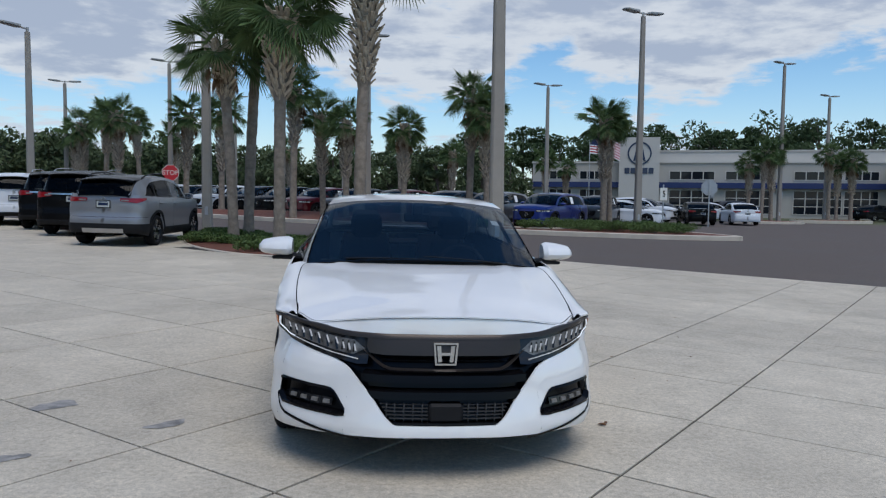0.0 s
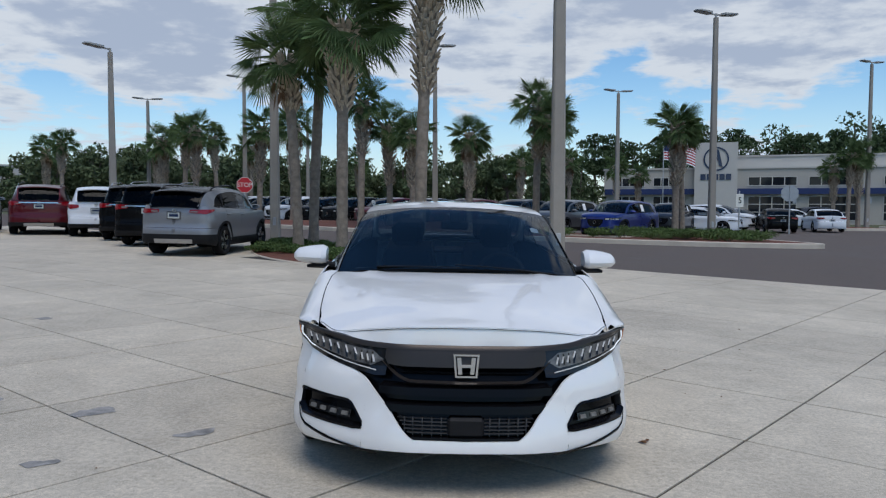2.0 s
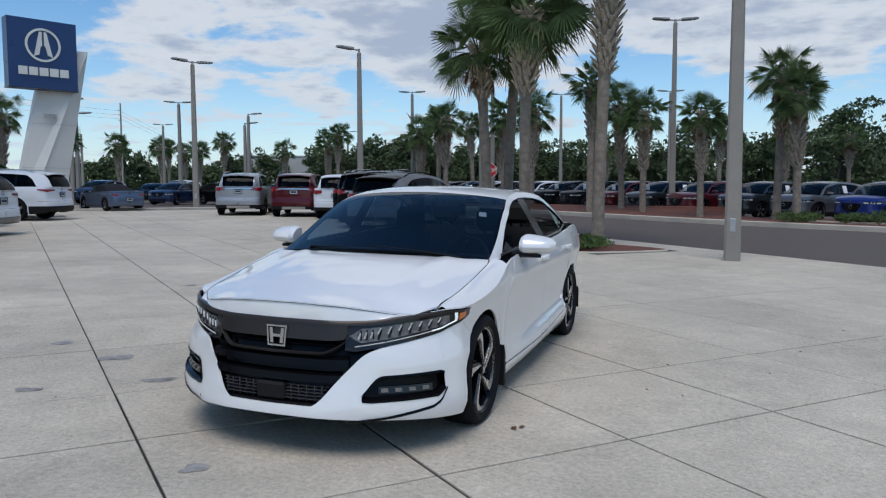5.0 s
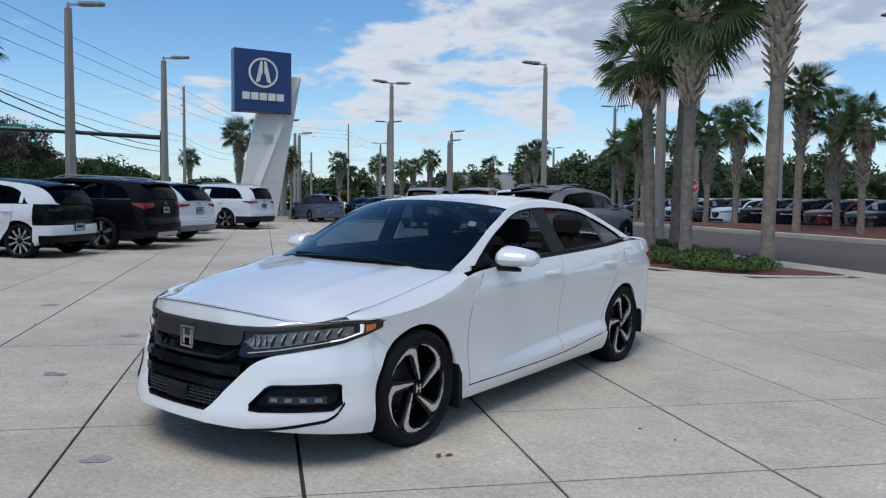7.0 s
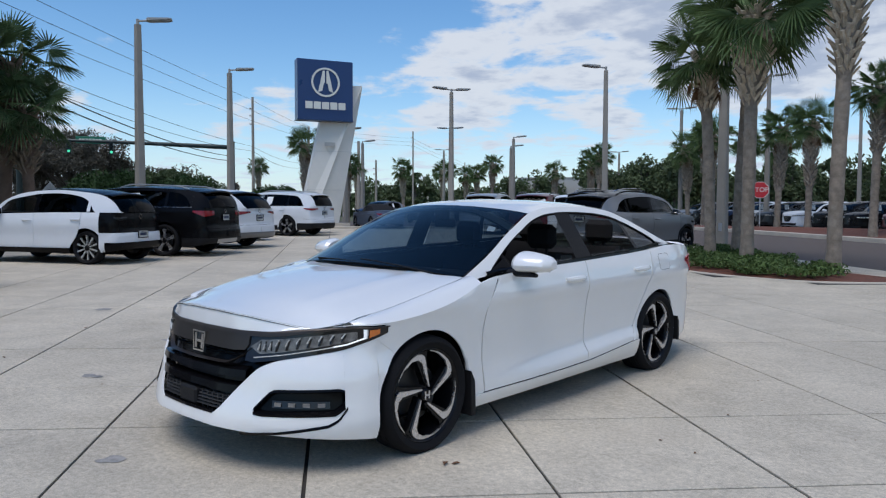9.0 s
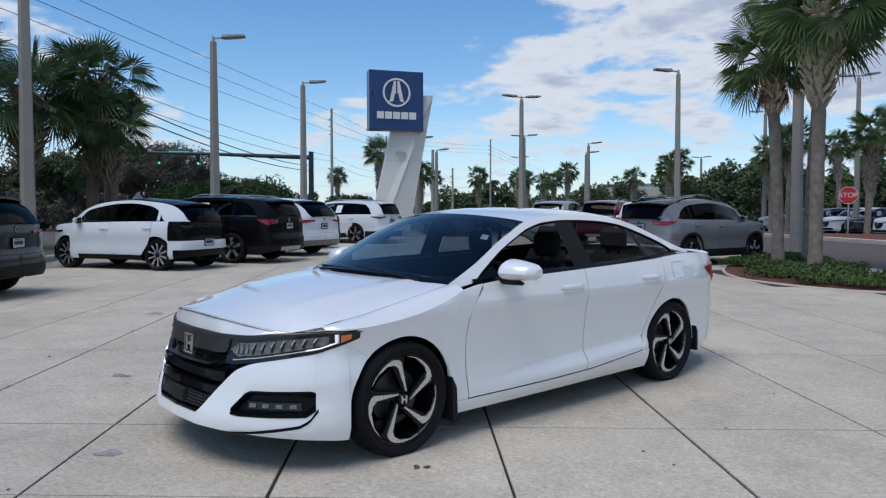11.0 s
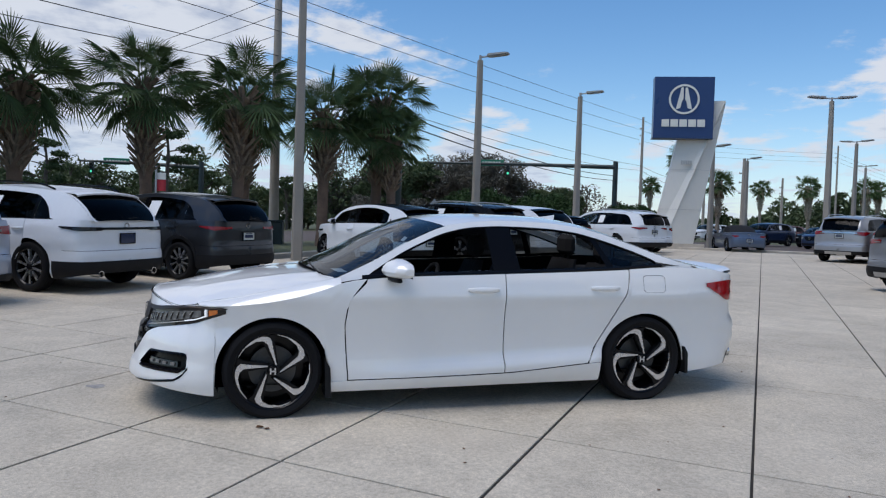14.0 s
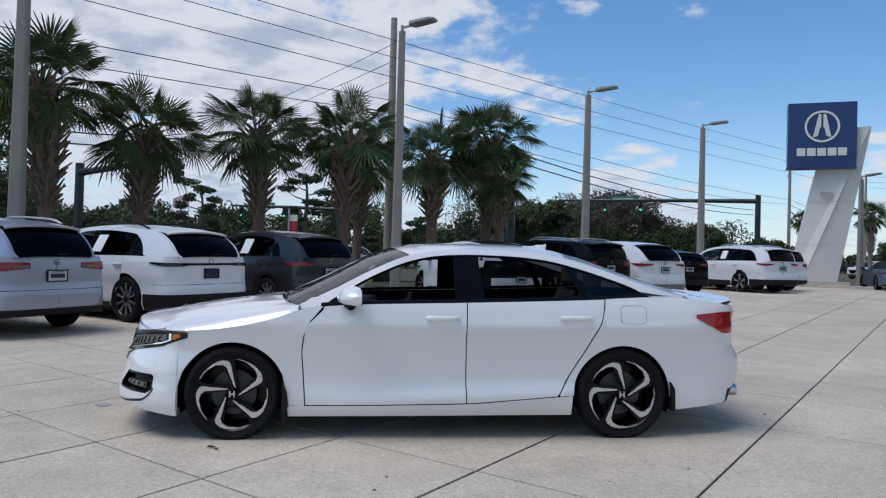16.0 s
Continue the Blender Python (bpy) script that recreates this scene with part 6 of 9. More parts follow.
    for line in (rows[0], [r[0] for r in rows], [r[-1] for r in rows]):
        hood.grid([line, [(x * 0.995, y, z - 0.014) for x, y, z in line]])
    part("bonnet", hood, white, root)
    # black sheet below the skin, added as shade behind the gap
    part("bonnet_backing", backing.grid(under), VOID, root)
    # dark strips round the bonnet, just under its skin, painted as the gap's shade
    for sd in (1, -1):
        seam = Shape()
        seam.grid([[(sd * (x - 0.003), y, z - 0.0025), (sd * (x + 0.008), y, z - 0.0025)] for x, y, z in (skin(xe(y), y) for y in np.linspace(-1.83, -0.955, 30))])
        part("bonnet_gap", seam, VOID, root, fix=False)
    seam = Shape()
    seam.grid([[(x, y + 0.009, z - 0.002), (x, y - 0.009, z - 0.006)] for x, y, z in (skin(x, front_y(abs(x))) for x in np.linspace(-0.75, 0.75, 41))])
    part("bonnet_gap", seam, VOID, root, fix=False)
    # nose strip between the dark bar and the bonnet's leading edge
    strip = Shape()
    uq = b.ux(0.742)
    rows = []
    for i in range(31):
        p = i / 30
        u = uq * p
        lo = Vector(b.wrap(u, lamp_hi(u) + 0.010, 0.004))
        x = 0.760 * p
        hi = Vector(skin(x, front_y(x) - 0.002))
        row = []
        for j in range(6):
            q = j / 5
            v = lo.lerp(hi, q)
            v.z += 0.010 * math.sin(math.pi * q) * (1 - p)
            row.append(tuple(v))
        rows.append(row)
    strip.grid(rows)
    part("nose_strip", both(strip), white, root)
    for sd in (1, -1):
        sdm = (lambda q: q) if sd > 0 else mirror
        wing_s = Shape()
        rows = []
        for y in np.linspace(-1.905, -0.955, 30):
            i_, o_ = Vector(skin(xe(y), y)), Vector(b.wrap(b.uy(y), zs(y)))
            i_.x += 0.006
            row = [(i_.x, i_.y, i_.z - 0.014)]
            for q in np.linspace(0, 1, 6):
                v = i_.lerp(o_, q)
                v.z += 0.016 * math.sin(math.pi * q)
                row.append(tuple(v))
            rows.append(row)
        wing_s.grid(rows)
        y_front = linear([(0.0, -1.655), (0.5965, -1.655), (0.6865, -1.79), (0.77, -1.70), (0.82, -1.70)])
        y_door = linear([(0.0, -0.895), (0.25, -0.897), (0.62, -0.925), (0.80, -0.90), (0.92, -0.775)])
        flank = side_panel(b, y_front, lambda z: y_door(z) - 0.005, b.zb, zs, n=22, arch=0.0)
        wing_s.add(flank.v, flank.f)
        tipf = nose_panel(b, b.uy(-1.70), b.uy(-1.60), lambda u: 0.715, lambda u: zs(b.xy(u)[1]), n=4, m=4, edge=0)
        upper = nose_panel(b, b.uy(-2.0), b.uy(-1.702), lambda u: lamp_hi(u) + 0.012, lambda u: max(lamp_hi(u) + 0.012, zs(b.xy(u)[1])), off=0.002, n=14, m=3, edge=0)
        wing_s.add(upper.v, upper.f)
        part("front_wing", sdm(wing_s), white, root)
        # doors
        mid = linear([(0.0, 0.252), (0.7, 0.240), (1.0, 0.245)])
        y_rear = linear([(0.25, 0.88), (0.33, 0.925), (0.65, 1.12), (0.86, 1.235), (1.0, 1.262)])
        door_lo = linear([(-1.0, 0.242), (-0.5, 0.246), (0.3, 0.262), (0.95, 0.315), (1.4, 0.34)])
        d1 = part("front_door", sdm(side_panel(b, lambda z: y_door(z) + 0.004, lambda z: mid(z) - 0.004, door_lo, lambda y: zs(y) - 0.002, n=20, m=26)), white, root)
        d2 = part("rear_door", sdm(side_panel(b, lambda z: mid(z) + 0.004, lambda z: y_rear(z) - 0.004, door_lo, lambda y: zs(y) - 0.002, n=20, m=26)), white, root)
        part("sill", sdm(side_panel(b, -1.03, 1.02, b.zb, lambda y: door_lo(y) - 0.007, off=0.012, n=24, m=4)), white, root)
        z_line = linear([(0.88, 0.25), (0.929, 0.33), (1.124, 0.65), (1.239, 0.86), (1.266, 1.0)])
        q = side_panel(b, 0.93, 2.18, lambda y: max(b.zb(y), door_lo(y) - 0.004 if y < 1.06 else 0.17), lambda y: zs(y) if y > 1.2665 else min(zs(y), z_line(y - 0.004)), n=34, m=24, arch=0.0)
        part("rear_wing", sdm(q), white, root)
        # dark ring on the whole skin paints the shade in the flap's gap
        fu = Shape()
        ring = [(1.47 + 0.098 * max(-1, min(1, 1.25 * math.cos(k))), 0.905 + 0.066 * max(-1, min(1, 1.25 * math.sin(k)))) for k in np.linspace(0, 2 * math.pi, 33)]
        fu.grid([[b.wrap(b.uy(y), z, 0.0012) for y, z in ring], [b.wrap(b.uy(lerp(1.47, y, 0.975)), lerp(0.905, z, 0.97), 0.0016) for y, z in ring]])
        if sd > 0:
            part("fuel_flap_gap", fu, VOID, root)
        handle(d1, b, 0.068, 0.862, sd, white)
        handle(d2, b, 1.04, 0.872, sd, white)
        # cabin side
        part("roof_rail", sdm(cabin_side(b, -1.0, 2.02, lambda y: max(zs(y) - 0.004, b.wt(y)), b.rail, n=70, m=5)), white, root)
        trim = Shape()
        ys = np.linspace(-0.80, 1.60, 60)
        trim.grid([[(b.xg(y, b.wt(y), -0.006), y, b.wt(y) - 0.016) for y in ys], [(b.xg(y, b.wt(y), 0.004), y, b.wt(y) - 0.006) for y in ys], [(b.xg(y, b.wt(y), 0.002), y, b.wt(y) + 0.003) for y in ys]])
        trim.grid([[(b.xg(y, zs(y), -0.006), y, zs(y) + 0.022) for y in ys], [(b.xg(y, zs(y), 0.006), y, zs(y) + 0.014) for y in ys], [(b.xg(y, zs(y), 0.010), y, zs(y) - 0.004) for y in ys]])
        part("window_trim", sdm(trim), GLOSS_BLACK, root)
        low_z = (lambda y: min(b.wt(y), zs(y) + 0.028)) if sd > 0 else b.wt
        g1 = cabin_side(b, -0.80, linear([(0.9, 0.17), (1.35, 0.155)]), zs, low_z, off=-0.012, n=20)
        part("front_window", sdm(g1), SIDEGLASS, d1, "front side window wound down" if sd > 0 else "").visible_shadow = False
        part("pillar_cover", sdm(cabin_side(b, linear([(0.9, 0.165), (1.35, 0.15)]), linear([(0.9, 0.385), (1.35, 0.335)]), zs, b.wt, off=-0.004, n=6)), GLOSS_BLACK, root)
        part("rear_window", sdm(cabin_side(b, linear([(0.9, 0.385), (1.35, 0.335)]), linear([(0.9, 1.14), (1.05, 1.10), (1.26, 1.0)]), zs, low_z, off=-0.012, n=16)), TINT, d2, "rear side window wound down" if sd > 0 else "").visible_shadow = False
        part("window_divider", sdm(cabin_side(b, linear([(0.9, 1.125), (1.05, 1.085), (1.26, 0.985)]), linear([(0.9, 1.19), (1.05, 1.145), (1.26, 1.03)]), zs, b.wt, off=-0.006, n=3)), GLOSS_BLACK, root)
        part("quarter_window", sdm(cabin_side(b, linear([(0.9, 1.19), (1.05, 1.145), (1.26, 1.03)]), 1.60, zs, b.wt, off=-0.010, n=10)), TINT, root).visible_shadow = False
        cor = Shape()
        ys = np.linspace(1.555, 1.79, 12)
        lo = [lerp(b.wt(1.555), zs(1.79) + 0.004, k) for k in np.linspace(0, 1, 12)]
        cor.grid([[(b.xg(y, zs(y) + 0.006, 0.003), y, zs(y) + 0.006) for y in ys], [(b.xg(y, max(z, zs(y) + 0.008), 0.003), y, max(z, zs(y) + 0.008)) for y, z in zip(ys, lo)]])
        part("corner_trim", sdm(cor), DARKCHROME, root)
        tri_b = Shape().add([(b.xg(-0.80, 0.94, 0.004), -0.82, 0.928), (b.xg(-0.55, 0.96, 0.006), -0.56, 0.955), (b.xg(-0.60, 1.04, 0.004), -0.60, 1.035)], [(0, 1, 2)])
        part("mirror_base", sdm(tri_b), GLOSS_BLACK, root)
        door_mirror(d1, b, -0.60, 0.962, sd, white, 0.235, 1.16)
        flap = Shape().prism([(-1.052, 0.13), (-1.012, 0.13), (-1.022, 0.335), (-1.058, 0.40)], 0.70, 0.915, lambda a, c, d: (sd * d, a, c))
        part("mud_flap", flap, PLASTIC, root)
        flap = Shape().prism([(1.775, 0.20), (1.800, 0.20), (1.795, 0.36), (1.765, 0.41)], 0.70, 0.895, lambda a, c, d: (sd * d, a, c))
        part("mud_flap", flap, PLASTIC, root)
        wheel(root, sd * 0.788, -1.402, 0.318, 0.333, 0.264, "swirl", 0.225, sd)
        wheel(root, sd * 0.776, 1.402, 0.316, 0.333, 0.264, "swirl", 0.225, sd)
        # tail lamp wraps round the corner
        ta, tb = b.uy(1.965), b.ux(0.50, True)
        part("tail_light", sdm(nose_panel(b, ta, tb, linear([(ta, 0.885), (b.uy(2.2), 0.765), (tb, 0.76)]), linear([(ta, 0.908), (b.uy(2.2), 0.926), (tb, 0.92)]), off=0.010, n=20, m=5)), TAIL, root)
    # rear bumper, boot lid
    ra = b.uy(2.165)
    part("rear_bumper", both(nose_panel(b, ra, b.U, bot, lambda u: zs(b.xy(u)[1]), n=30, m=26, off=0.001)), white, root)
    val = nose_panel(b, b.uy(2.3), b.U, lambda u: bot(u) - 0.01, lambda u: 0.335, off=0.004, n=16, m=3)
    part("rear_diffuser", both(val), PLASTIC, root)
    part("exhaust_tip", Shape().lathe([(0.04, 2.30), (0.045, 2.435), (0.038, 2.435), (0.034, 2.32)], 18, "y", Matrix.Translation((0.52, 0, 0.29))), CHROME, root)
    ud = b.uy(1.93)
    dcrown = curve([(1.8, 0.035), (2.2, 0.040), (2.42, 0.055), (2.5, 0.02), (2.56, 0.0)])
    part("boot_lid", lid(b, ud, b.U, dcrown, n=22, m=20), white, root)
    spo = Shape()
    rows = []
    for f in np.linspace(-1, 1, 21):
        x, y = 0.70 * f, 2.40 - 0.14 * f * f
        z = zs(y) + 0.045 * (1 - f * f) ** 0.5
        rows.append([(x, y - 0.10, z - 0.008), (x, y - 0.02, z + 0.018), (x, y + 0.035, z + 0.030), (x, y + 0.04, z + 0.016), (x, y - 0.02, z - 0.02)])
    spo.grid(rows, close=True)
    part("boot_spoiler", spo, white, root)
    # glass and roof
    part("windscreen", cabin_top(b, -0.985, -0.17, n=14, m=22, f=0.985), WINDSHIELD, root).visible_shadow = False
    bz = Shape()
    for yy0, yy1 in ((-1.0, -0.955), (-0.195, -0.155)):
        q = cabin_top(b, yy0, yy1, n=2, m=22, f=0.99, off=-0.003)
        bz.add(q.v, q.f)
    part("windscreen_border", bz, VOID, root)
    part("roof", cabin_top(b, -0.165, 1.0, n=18, m=20), white, root)
    part("rear_screen", cabin_top(b, 1.0, 1.88, n=12, m=18, f=0.97), TINT, root).visible_shadow = False
    part("rear_screen_border", cabin_top(b, 1.84, 2.01, n=3, m=18), white, root)
    for sd in (1, -1):
        q = Shape()
        rows = [[(sd * (b.xg(y, b.rail(y)) * (0.962 + 0.04 * k)), y + b.s["bow"](y) * (1 - (0.962 + 0.04 * k) ** 2), b.rail(y) + 0.001 * k + b.s["crown"](y) * max(0, 1 - (0.962 + 0.04 * k) ** 2) ** 0.8 + 0.002) for k in (0, 0.5, 0.95)] for y in np.linspace(1.0, 2.0, 16)]
        q.grid(rows)
        part("rear_pillar_edge", q, white, root)
    fin = Shape()
    rows = []
    for i in range(8):
        t = i / 7
        w = 0.028 * math.sin(math.pi * (0.08 + 0.8 * t)) ** 0.5
        hgt = 0.012 + 0.055 * t ** 1.4
        rows.append([(-w, 0.80 + 0.20 * t, 1.372 - 0.035 * t), (-w * 0.4, 0.81 + 0.20 * t, 1.385 - 0.035 * t + hgt * 0.8), (0, 0.815 + 0.20 * t, 1.385 - 0.035 * t + hgt), (w * 0.4, 0.81 + 0.20 * t, 1.385 - 0.035 * t + hgt * 0.8), (w, 0.80 + 0.20 * t, 1.372 - 0.035 * t)])
    fin.grid(rows)
    fin.add(rows[-1], [(0, 1, 2, 3, 4)])
    part("roof_antenna", fin, white, root)
    # cowl, wipers, papers
    cw = Shape()
    rows = []
    for f in np.linspace(-1, 1, 21):
        x = 0.76 * f
        y = -1.0 - 0.13 * (1 - f * f)
        rows.append([(x, y - 0.03, 0.915 + 0.050 * (1 - f * f)), (x, y + 0.05, 0.925 + 0.05 * (1 - f * f)), (x, y + 0.12, 0.94 + 0.05 * (1 - f * f))])
    cw.grid(rows)
    part("wiper_cowl", cw, PLASTIC, root)
    for x0, x1 in ((0.60, -0.02), (0.02, -0.52)):
        w = Shape()
        pts = []
        for t in np.linspace(0, 1, 8):
            x = lerp(x0, x1, t)
            f = x / 0.78
            pts.append((x, -1.075 - 0.10 * (1 - f * f) + 0.035 * t + 0.045, 0.936 + 0.052 * (1 - f * f) + 0.018 * t))
        w.tube(pts, 0.006, 6)
        part("wiper", w, PLASTIC, root)
    part("dash_paper", Shape().box(0.14, 0.46, -0.93, -0.85, 0.952, 0.954), PAPER, root)
    st = Shape()
    st.add([(0.545, -0.46, 1.192), (0.60, -0.45, 1.186), (0.588, -0.415, 1.216), (0.534, -0.425, 1.222)], [(0, 1, 2, 3)])
    part("windscreen_sticker", st, PAPER, root, m=Matrix.Translation((0, -0.012, 0.006)))
    mr = Shape().box(-0.10, 0.10, -0.30, -0.26, 1.20, 1.265, bevel=0.012)
    mr.box(-0.04, 0.04, -0.36, -0.27, 1.25, 1.335, bevel=0.01)
    part("rear_view_mirror", mr, PLASTIC, root)
    liners(b, root)
    inner_shell(b, root)
    part("rear_shelf", Shape().box(-0.6, 0.6, 1.25, 1.9, 0.92, 0.94), SEAT, root)
    part("headlining", cabin_top(b, -0.15, 1.0, n=8, m=12, f=0.97, off=-0.02), SEAT, root)
    cabin_fittings(root, s)
    return root


hero_saloon(on_ground(0, 0))


# ---------------------------------------------------------------- parked vehicles
vehicle("compass", -5.80, 13.5, 174)
vehicle("explorer_b", -7.9, 16.9, 183, label="black SUV mostly hidden behind the silver one")
vehicle("explorer_b", -9.75, 19.45, 191)
vehicle("white_suv", -11.9, 21.2, 198)
vehicle("explorer_r", -14.4, 22.0, 203)
vehicle("explorer_s", -17.2, 22.0, 207)
vehicle("i3", -13.57, 2.18, -62.3)
vehicle("acadia", -14.82, 4.45, -62)
vehicle("murano", -16.66, 6.89, -69.3)
vehicle("cx5", -19.78, 9.48, -78, paint=P_BLACK, H=1.50, L=4.5, wb=2.65, label="black crossover between two white ones in the parking row")
vehicle("highlander", -21.73, 13.37, -72)
vehicle("white_suv", -23.63, 15.02, -73, label="white SUV half hidden beside the pylon")
vehicle("cx5", -10.3, -2.9, -45)
vehicle("cayenne", -8.45, -5.2, -38)
vehicle("rx", -6.2, -7.0, -33)
vehicle("roadster", -25.6, 22.8, -112)
vehicle("dark_saloon", -31.5, 34.5, 10, paint=P_NAVY, label="dark blue car facing the paving in the far lot")
vehicle("white_suv", -36.5, 41.0, 15, label="white SUV facing the paving in the far lot", far=True)
vehicle("dark_saloon", -28.6, 36.0, 80, label="black saloon standing side-on in the far lot")
rng = random.Random(3)
row = [(8.25, 26.9, P_BLUE, "bright blue SUV"), (6.1, 28.8, P_GREY, "grey SUV"), (4.1, 30.4, P_GUN, "dark grey SUV"), (1.75, 32.4, P_RED, "dark red SUV"), (-0.35, 34.1, P_GUN, "dark grey SUV"), (-2.3, 35.6, P_RED, "dark red SUV"), (-4.3, 37.2, P_BLACK, "black SUV"), (-6.2, 38.8, P_BLACK, "black SUV"),
       (-8.2, 40.4, P_WHITE2, "white SUV"), (-10.2, 42.0, P_GUN, "dark grey SUV"), (-12.2, 43.7, P_WHITE2, "white SUV"), (-14.3, 45.4, P_NAVY, "dark blue SUV"), (-16.3, 47.1, P_BLACK, "black SUV"), (-18.4, 48.8, P_SILVER, "silver SUV")]
BASE = dict(name="suv", label="", L=4.76, W=0.95, H=1.66, wb=2.75, hood=1.06, belt=1.10, r=0.37, rake=0.5, far=True, tail=dict(x=0.45, z0=0.92, z1=1.02, side=0.4), grille=(0.36, 0.50, 0.82), sticker=True, group="new cars in the row")
KINDS["row_suv"] = BASE
for x, y, pt, lb in row:
    vehicle("row_suv", x, y, -39.5 + rng.uniform(-2, 2), paint=pt, label=lb + " parked nose-out behind the planted strip")
for x, y, pt, rz, lb in ((15.3, 36.4, P_WHITE2, 60, "white car"), (21.2, 39.6, P_BLACK, 165, "black saloon"), (25.2, 41.6, P_WHITE2, 165, "white saloon"), (30.5, 57, P_BLACK, 120, "black saloon"), (24.0, 52.0, P_SILVER, 30, "silver car"), (46, 56, P_BLACK, 110, "black saloon"), (27.5, 50.5, P_WHITE2, 80, "white car"), (50.5, 58, P_GUN, 100, "grey saloon")):
    vehicle("dark_saloon", x, y, rz, paint=pt, label=lb + " parked in front of the dealership")
for x, y, pt, rz, lb in ((18.3, 41.5, P_WHITE2, 50, "white SUV"), (20.5, 47.5, P_BLACK, 100, "black SUV"), (13.0, 34.5, P_GUN, -30, "dark SUV"), (35, 60, P_GUN, 90, "grey SUV")):
    vehicle("row_suv", x, y, rz, paint=pt, label=lb + " parked in front of the dealership")
for n_, s_, pt, rz in ((-20, 16, P_WHITE2, 52), (-21, 8, P_BLACK, 52), (-24, 26, P_SILVER, 232), (-20.5, 50, P_GUN, 52), (-24.5, 62, P_WHITE2, 232)):
    x, y, _ = ns(n_, s_)
    vehicle("row_suv", x, y, rz, paint=pt, label="SUV waiting on the street behind the palms")
for kind, x, y, pt, rz, lb in (("row_suv", -39.0, 35.6, P_NAVY, 15, "dark blue SUV"), ("row_suv", -47.5, 44.4, P_RED, 15, "dark red SUV"), ("dark_saloon", -36.7, 38.4, P_BLACK, 20, "black saloon"), ("row_suv", -57.0, 44.0, P_WHITE2, 15, "white SUV"), ("row_suv", -60.0, 57.0, P_WHITE2, 15, "white SUV")):
    vehicle(kind, x, y, rz, paint=pt, label=lb + " in the far lot beyond the pylon")


# ---------------------------------------------------------------- lamps, poles, wires
def lamp_post(x, y, h, heads, rz=0.0, w=0.30, mat=None, label="", hl=0.78):
    """Square tapered concrete post with flat LED heads."""
    root = thing("street_lamp", upright(x, y, rz), label or "tall concrete lamp post with flat LED heads", "lamp post", "lamp posts")
    rows = []
    for t in (0, 0.01, 0.5, 1.0):
        a = lerp(w / 2, w * 0.30, t)
        c = a * 0.28
        rows.append([(sx * px, sy * py, h * t - (0.1 if t == 0 else 0)) for sx, sy, px, py in ((1, 1, a, a - c), (1, 1, a - c, a), (-1, 1, a - c, a), (-1, 1, a, a - c), (-1, -1, a, a - c), (-1, -1, a - c, a), (1, -1, a - c, a), (1, -1, a, a - c))])
    s = Shape().grid(rows, close=True)
    s.add(rows[-1], [tuple(range(8))])
    part("post", s, mat or POLE, root)
    part("hand_hole_cover", Shape().box(-0.05, 0.05, -w / 2 - 0.004, -w / 2 + 0.02, 0.55, 0.80, bevel=0.004), ALU, root)
    part("tenon", Shape().lathe([(0.05, h - 0.05), (0.05, h + 0.18), (0.0, h + 0.18)], 10, "z"), LAMPHEAD, root)
    part("hinge_bracket", Shape().box(-0.07, 0.07, -0.07, 0.07, h * 0.62, h * 0.62 + 0.16, bevel=0.01), ALU, root)
    for d in heads:
        m = pose(0, 0, h + 0.12, 0, 0, d) @ pose(0, 0, 0, 0, -5, 0)
        arm = part("arm", Shape().box(0.0, 0.32, -0.03, 0.03, -0.03, 0.03, bevel=0.008), LAMPHEAD, root, m=m)
        hd = Shape()
        pr = [(0.28, 0.10, 0.05), (0.34, 0.20, 0.06), (0.28 + hl - 0.08, 0.20, 0.035), (0.28 + hl, 0.15, 0.02)]
        hd.grid([[(a, -b_, -0.02), (a, -b_, c), (a, 0, c + 0.02), (a, b_, c), (a, b_, -0.02), (a, 0, -0.03)] for a, b_, c in pr], close=True)
        hd.add([(pr[0][0], -0.10, -0.02), (pr[0][0], -0.10, 0.05), (pr[0][0], 0.10, 0.05), (pr[0][0], 0.10, -0.02)], [(0, 1, 2, 3)])
        hd.add([(pr[3][0], -0.15, -0.02), (pr[3][0], -0.15, 0.02), (pr[3][0], 0.15, 0.02), (pr[3][0], 0.15, -0.02)], [(0, 1, 2, 3)])
        part("lamp_head", hd, LAMPHEAD, arm)
        part("lens", Shape().box(0.40, 0.20 + hl, -0.14, 0.14, -0.042, -0.032), ALU, arm)
    return root


LAMPS = [(2.47, 9.4, 8.6, (60, 240), 0), (-14.5, 0.1, 7.4, (55,), 0), (-19.9, 7.0, 7.0, (55,), 0), (-25.45, 13.8, 7.0, (55,), 0), (-22.55, 25.3, 7.2, (35, 215), 30), (-13.0, 24.7, 7.15, (200,), 30),
         (-5.01, 17.71, 8.7, (60, 240), 0), (-20.9, 49.8, 8.6, (20, 200), 0), (-11.9, 42.0, 9.0, (20, 200), 0), (0.14, 31.4, 9.0, (20, 200), 0), (12.2, 42.9, 8.8, (20, 200), 0), (11.95, 25.8, 9.4, (20, 200), 0),
         (30.9, 46.3, 11.6, (20, 200), 0), (38.4, 52.0, 10.2, (20, 200), 0), (-31.8, 43.2, 6.6, (20,), 0), (-33.4, 45.0, 6.1, (20,), 0), (-9.9, -7.9, 8.6, (55,), 0), (-30.6, 24.8, 5.6, (20,), 0), (-39.8, 34.4, 6.1, (20,), 0), (-37.4, 70.3, 7.4, (20, 200), 0),
         (-1.5, 56.2, 8.8, (20, 200), 0), (-10.3, 56.8, 8.9, (20, 200), 0), (-35.7, 40.05, 7.3, (35, 215), 0), (-55.2, 60.9, 8.0, (35, 215), 0)]
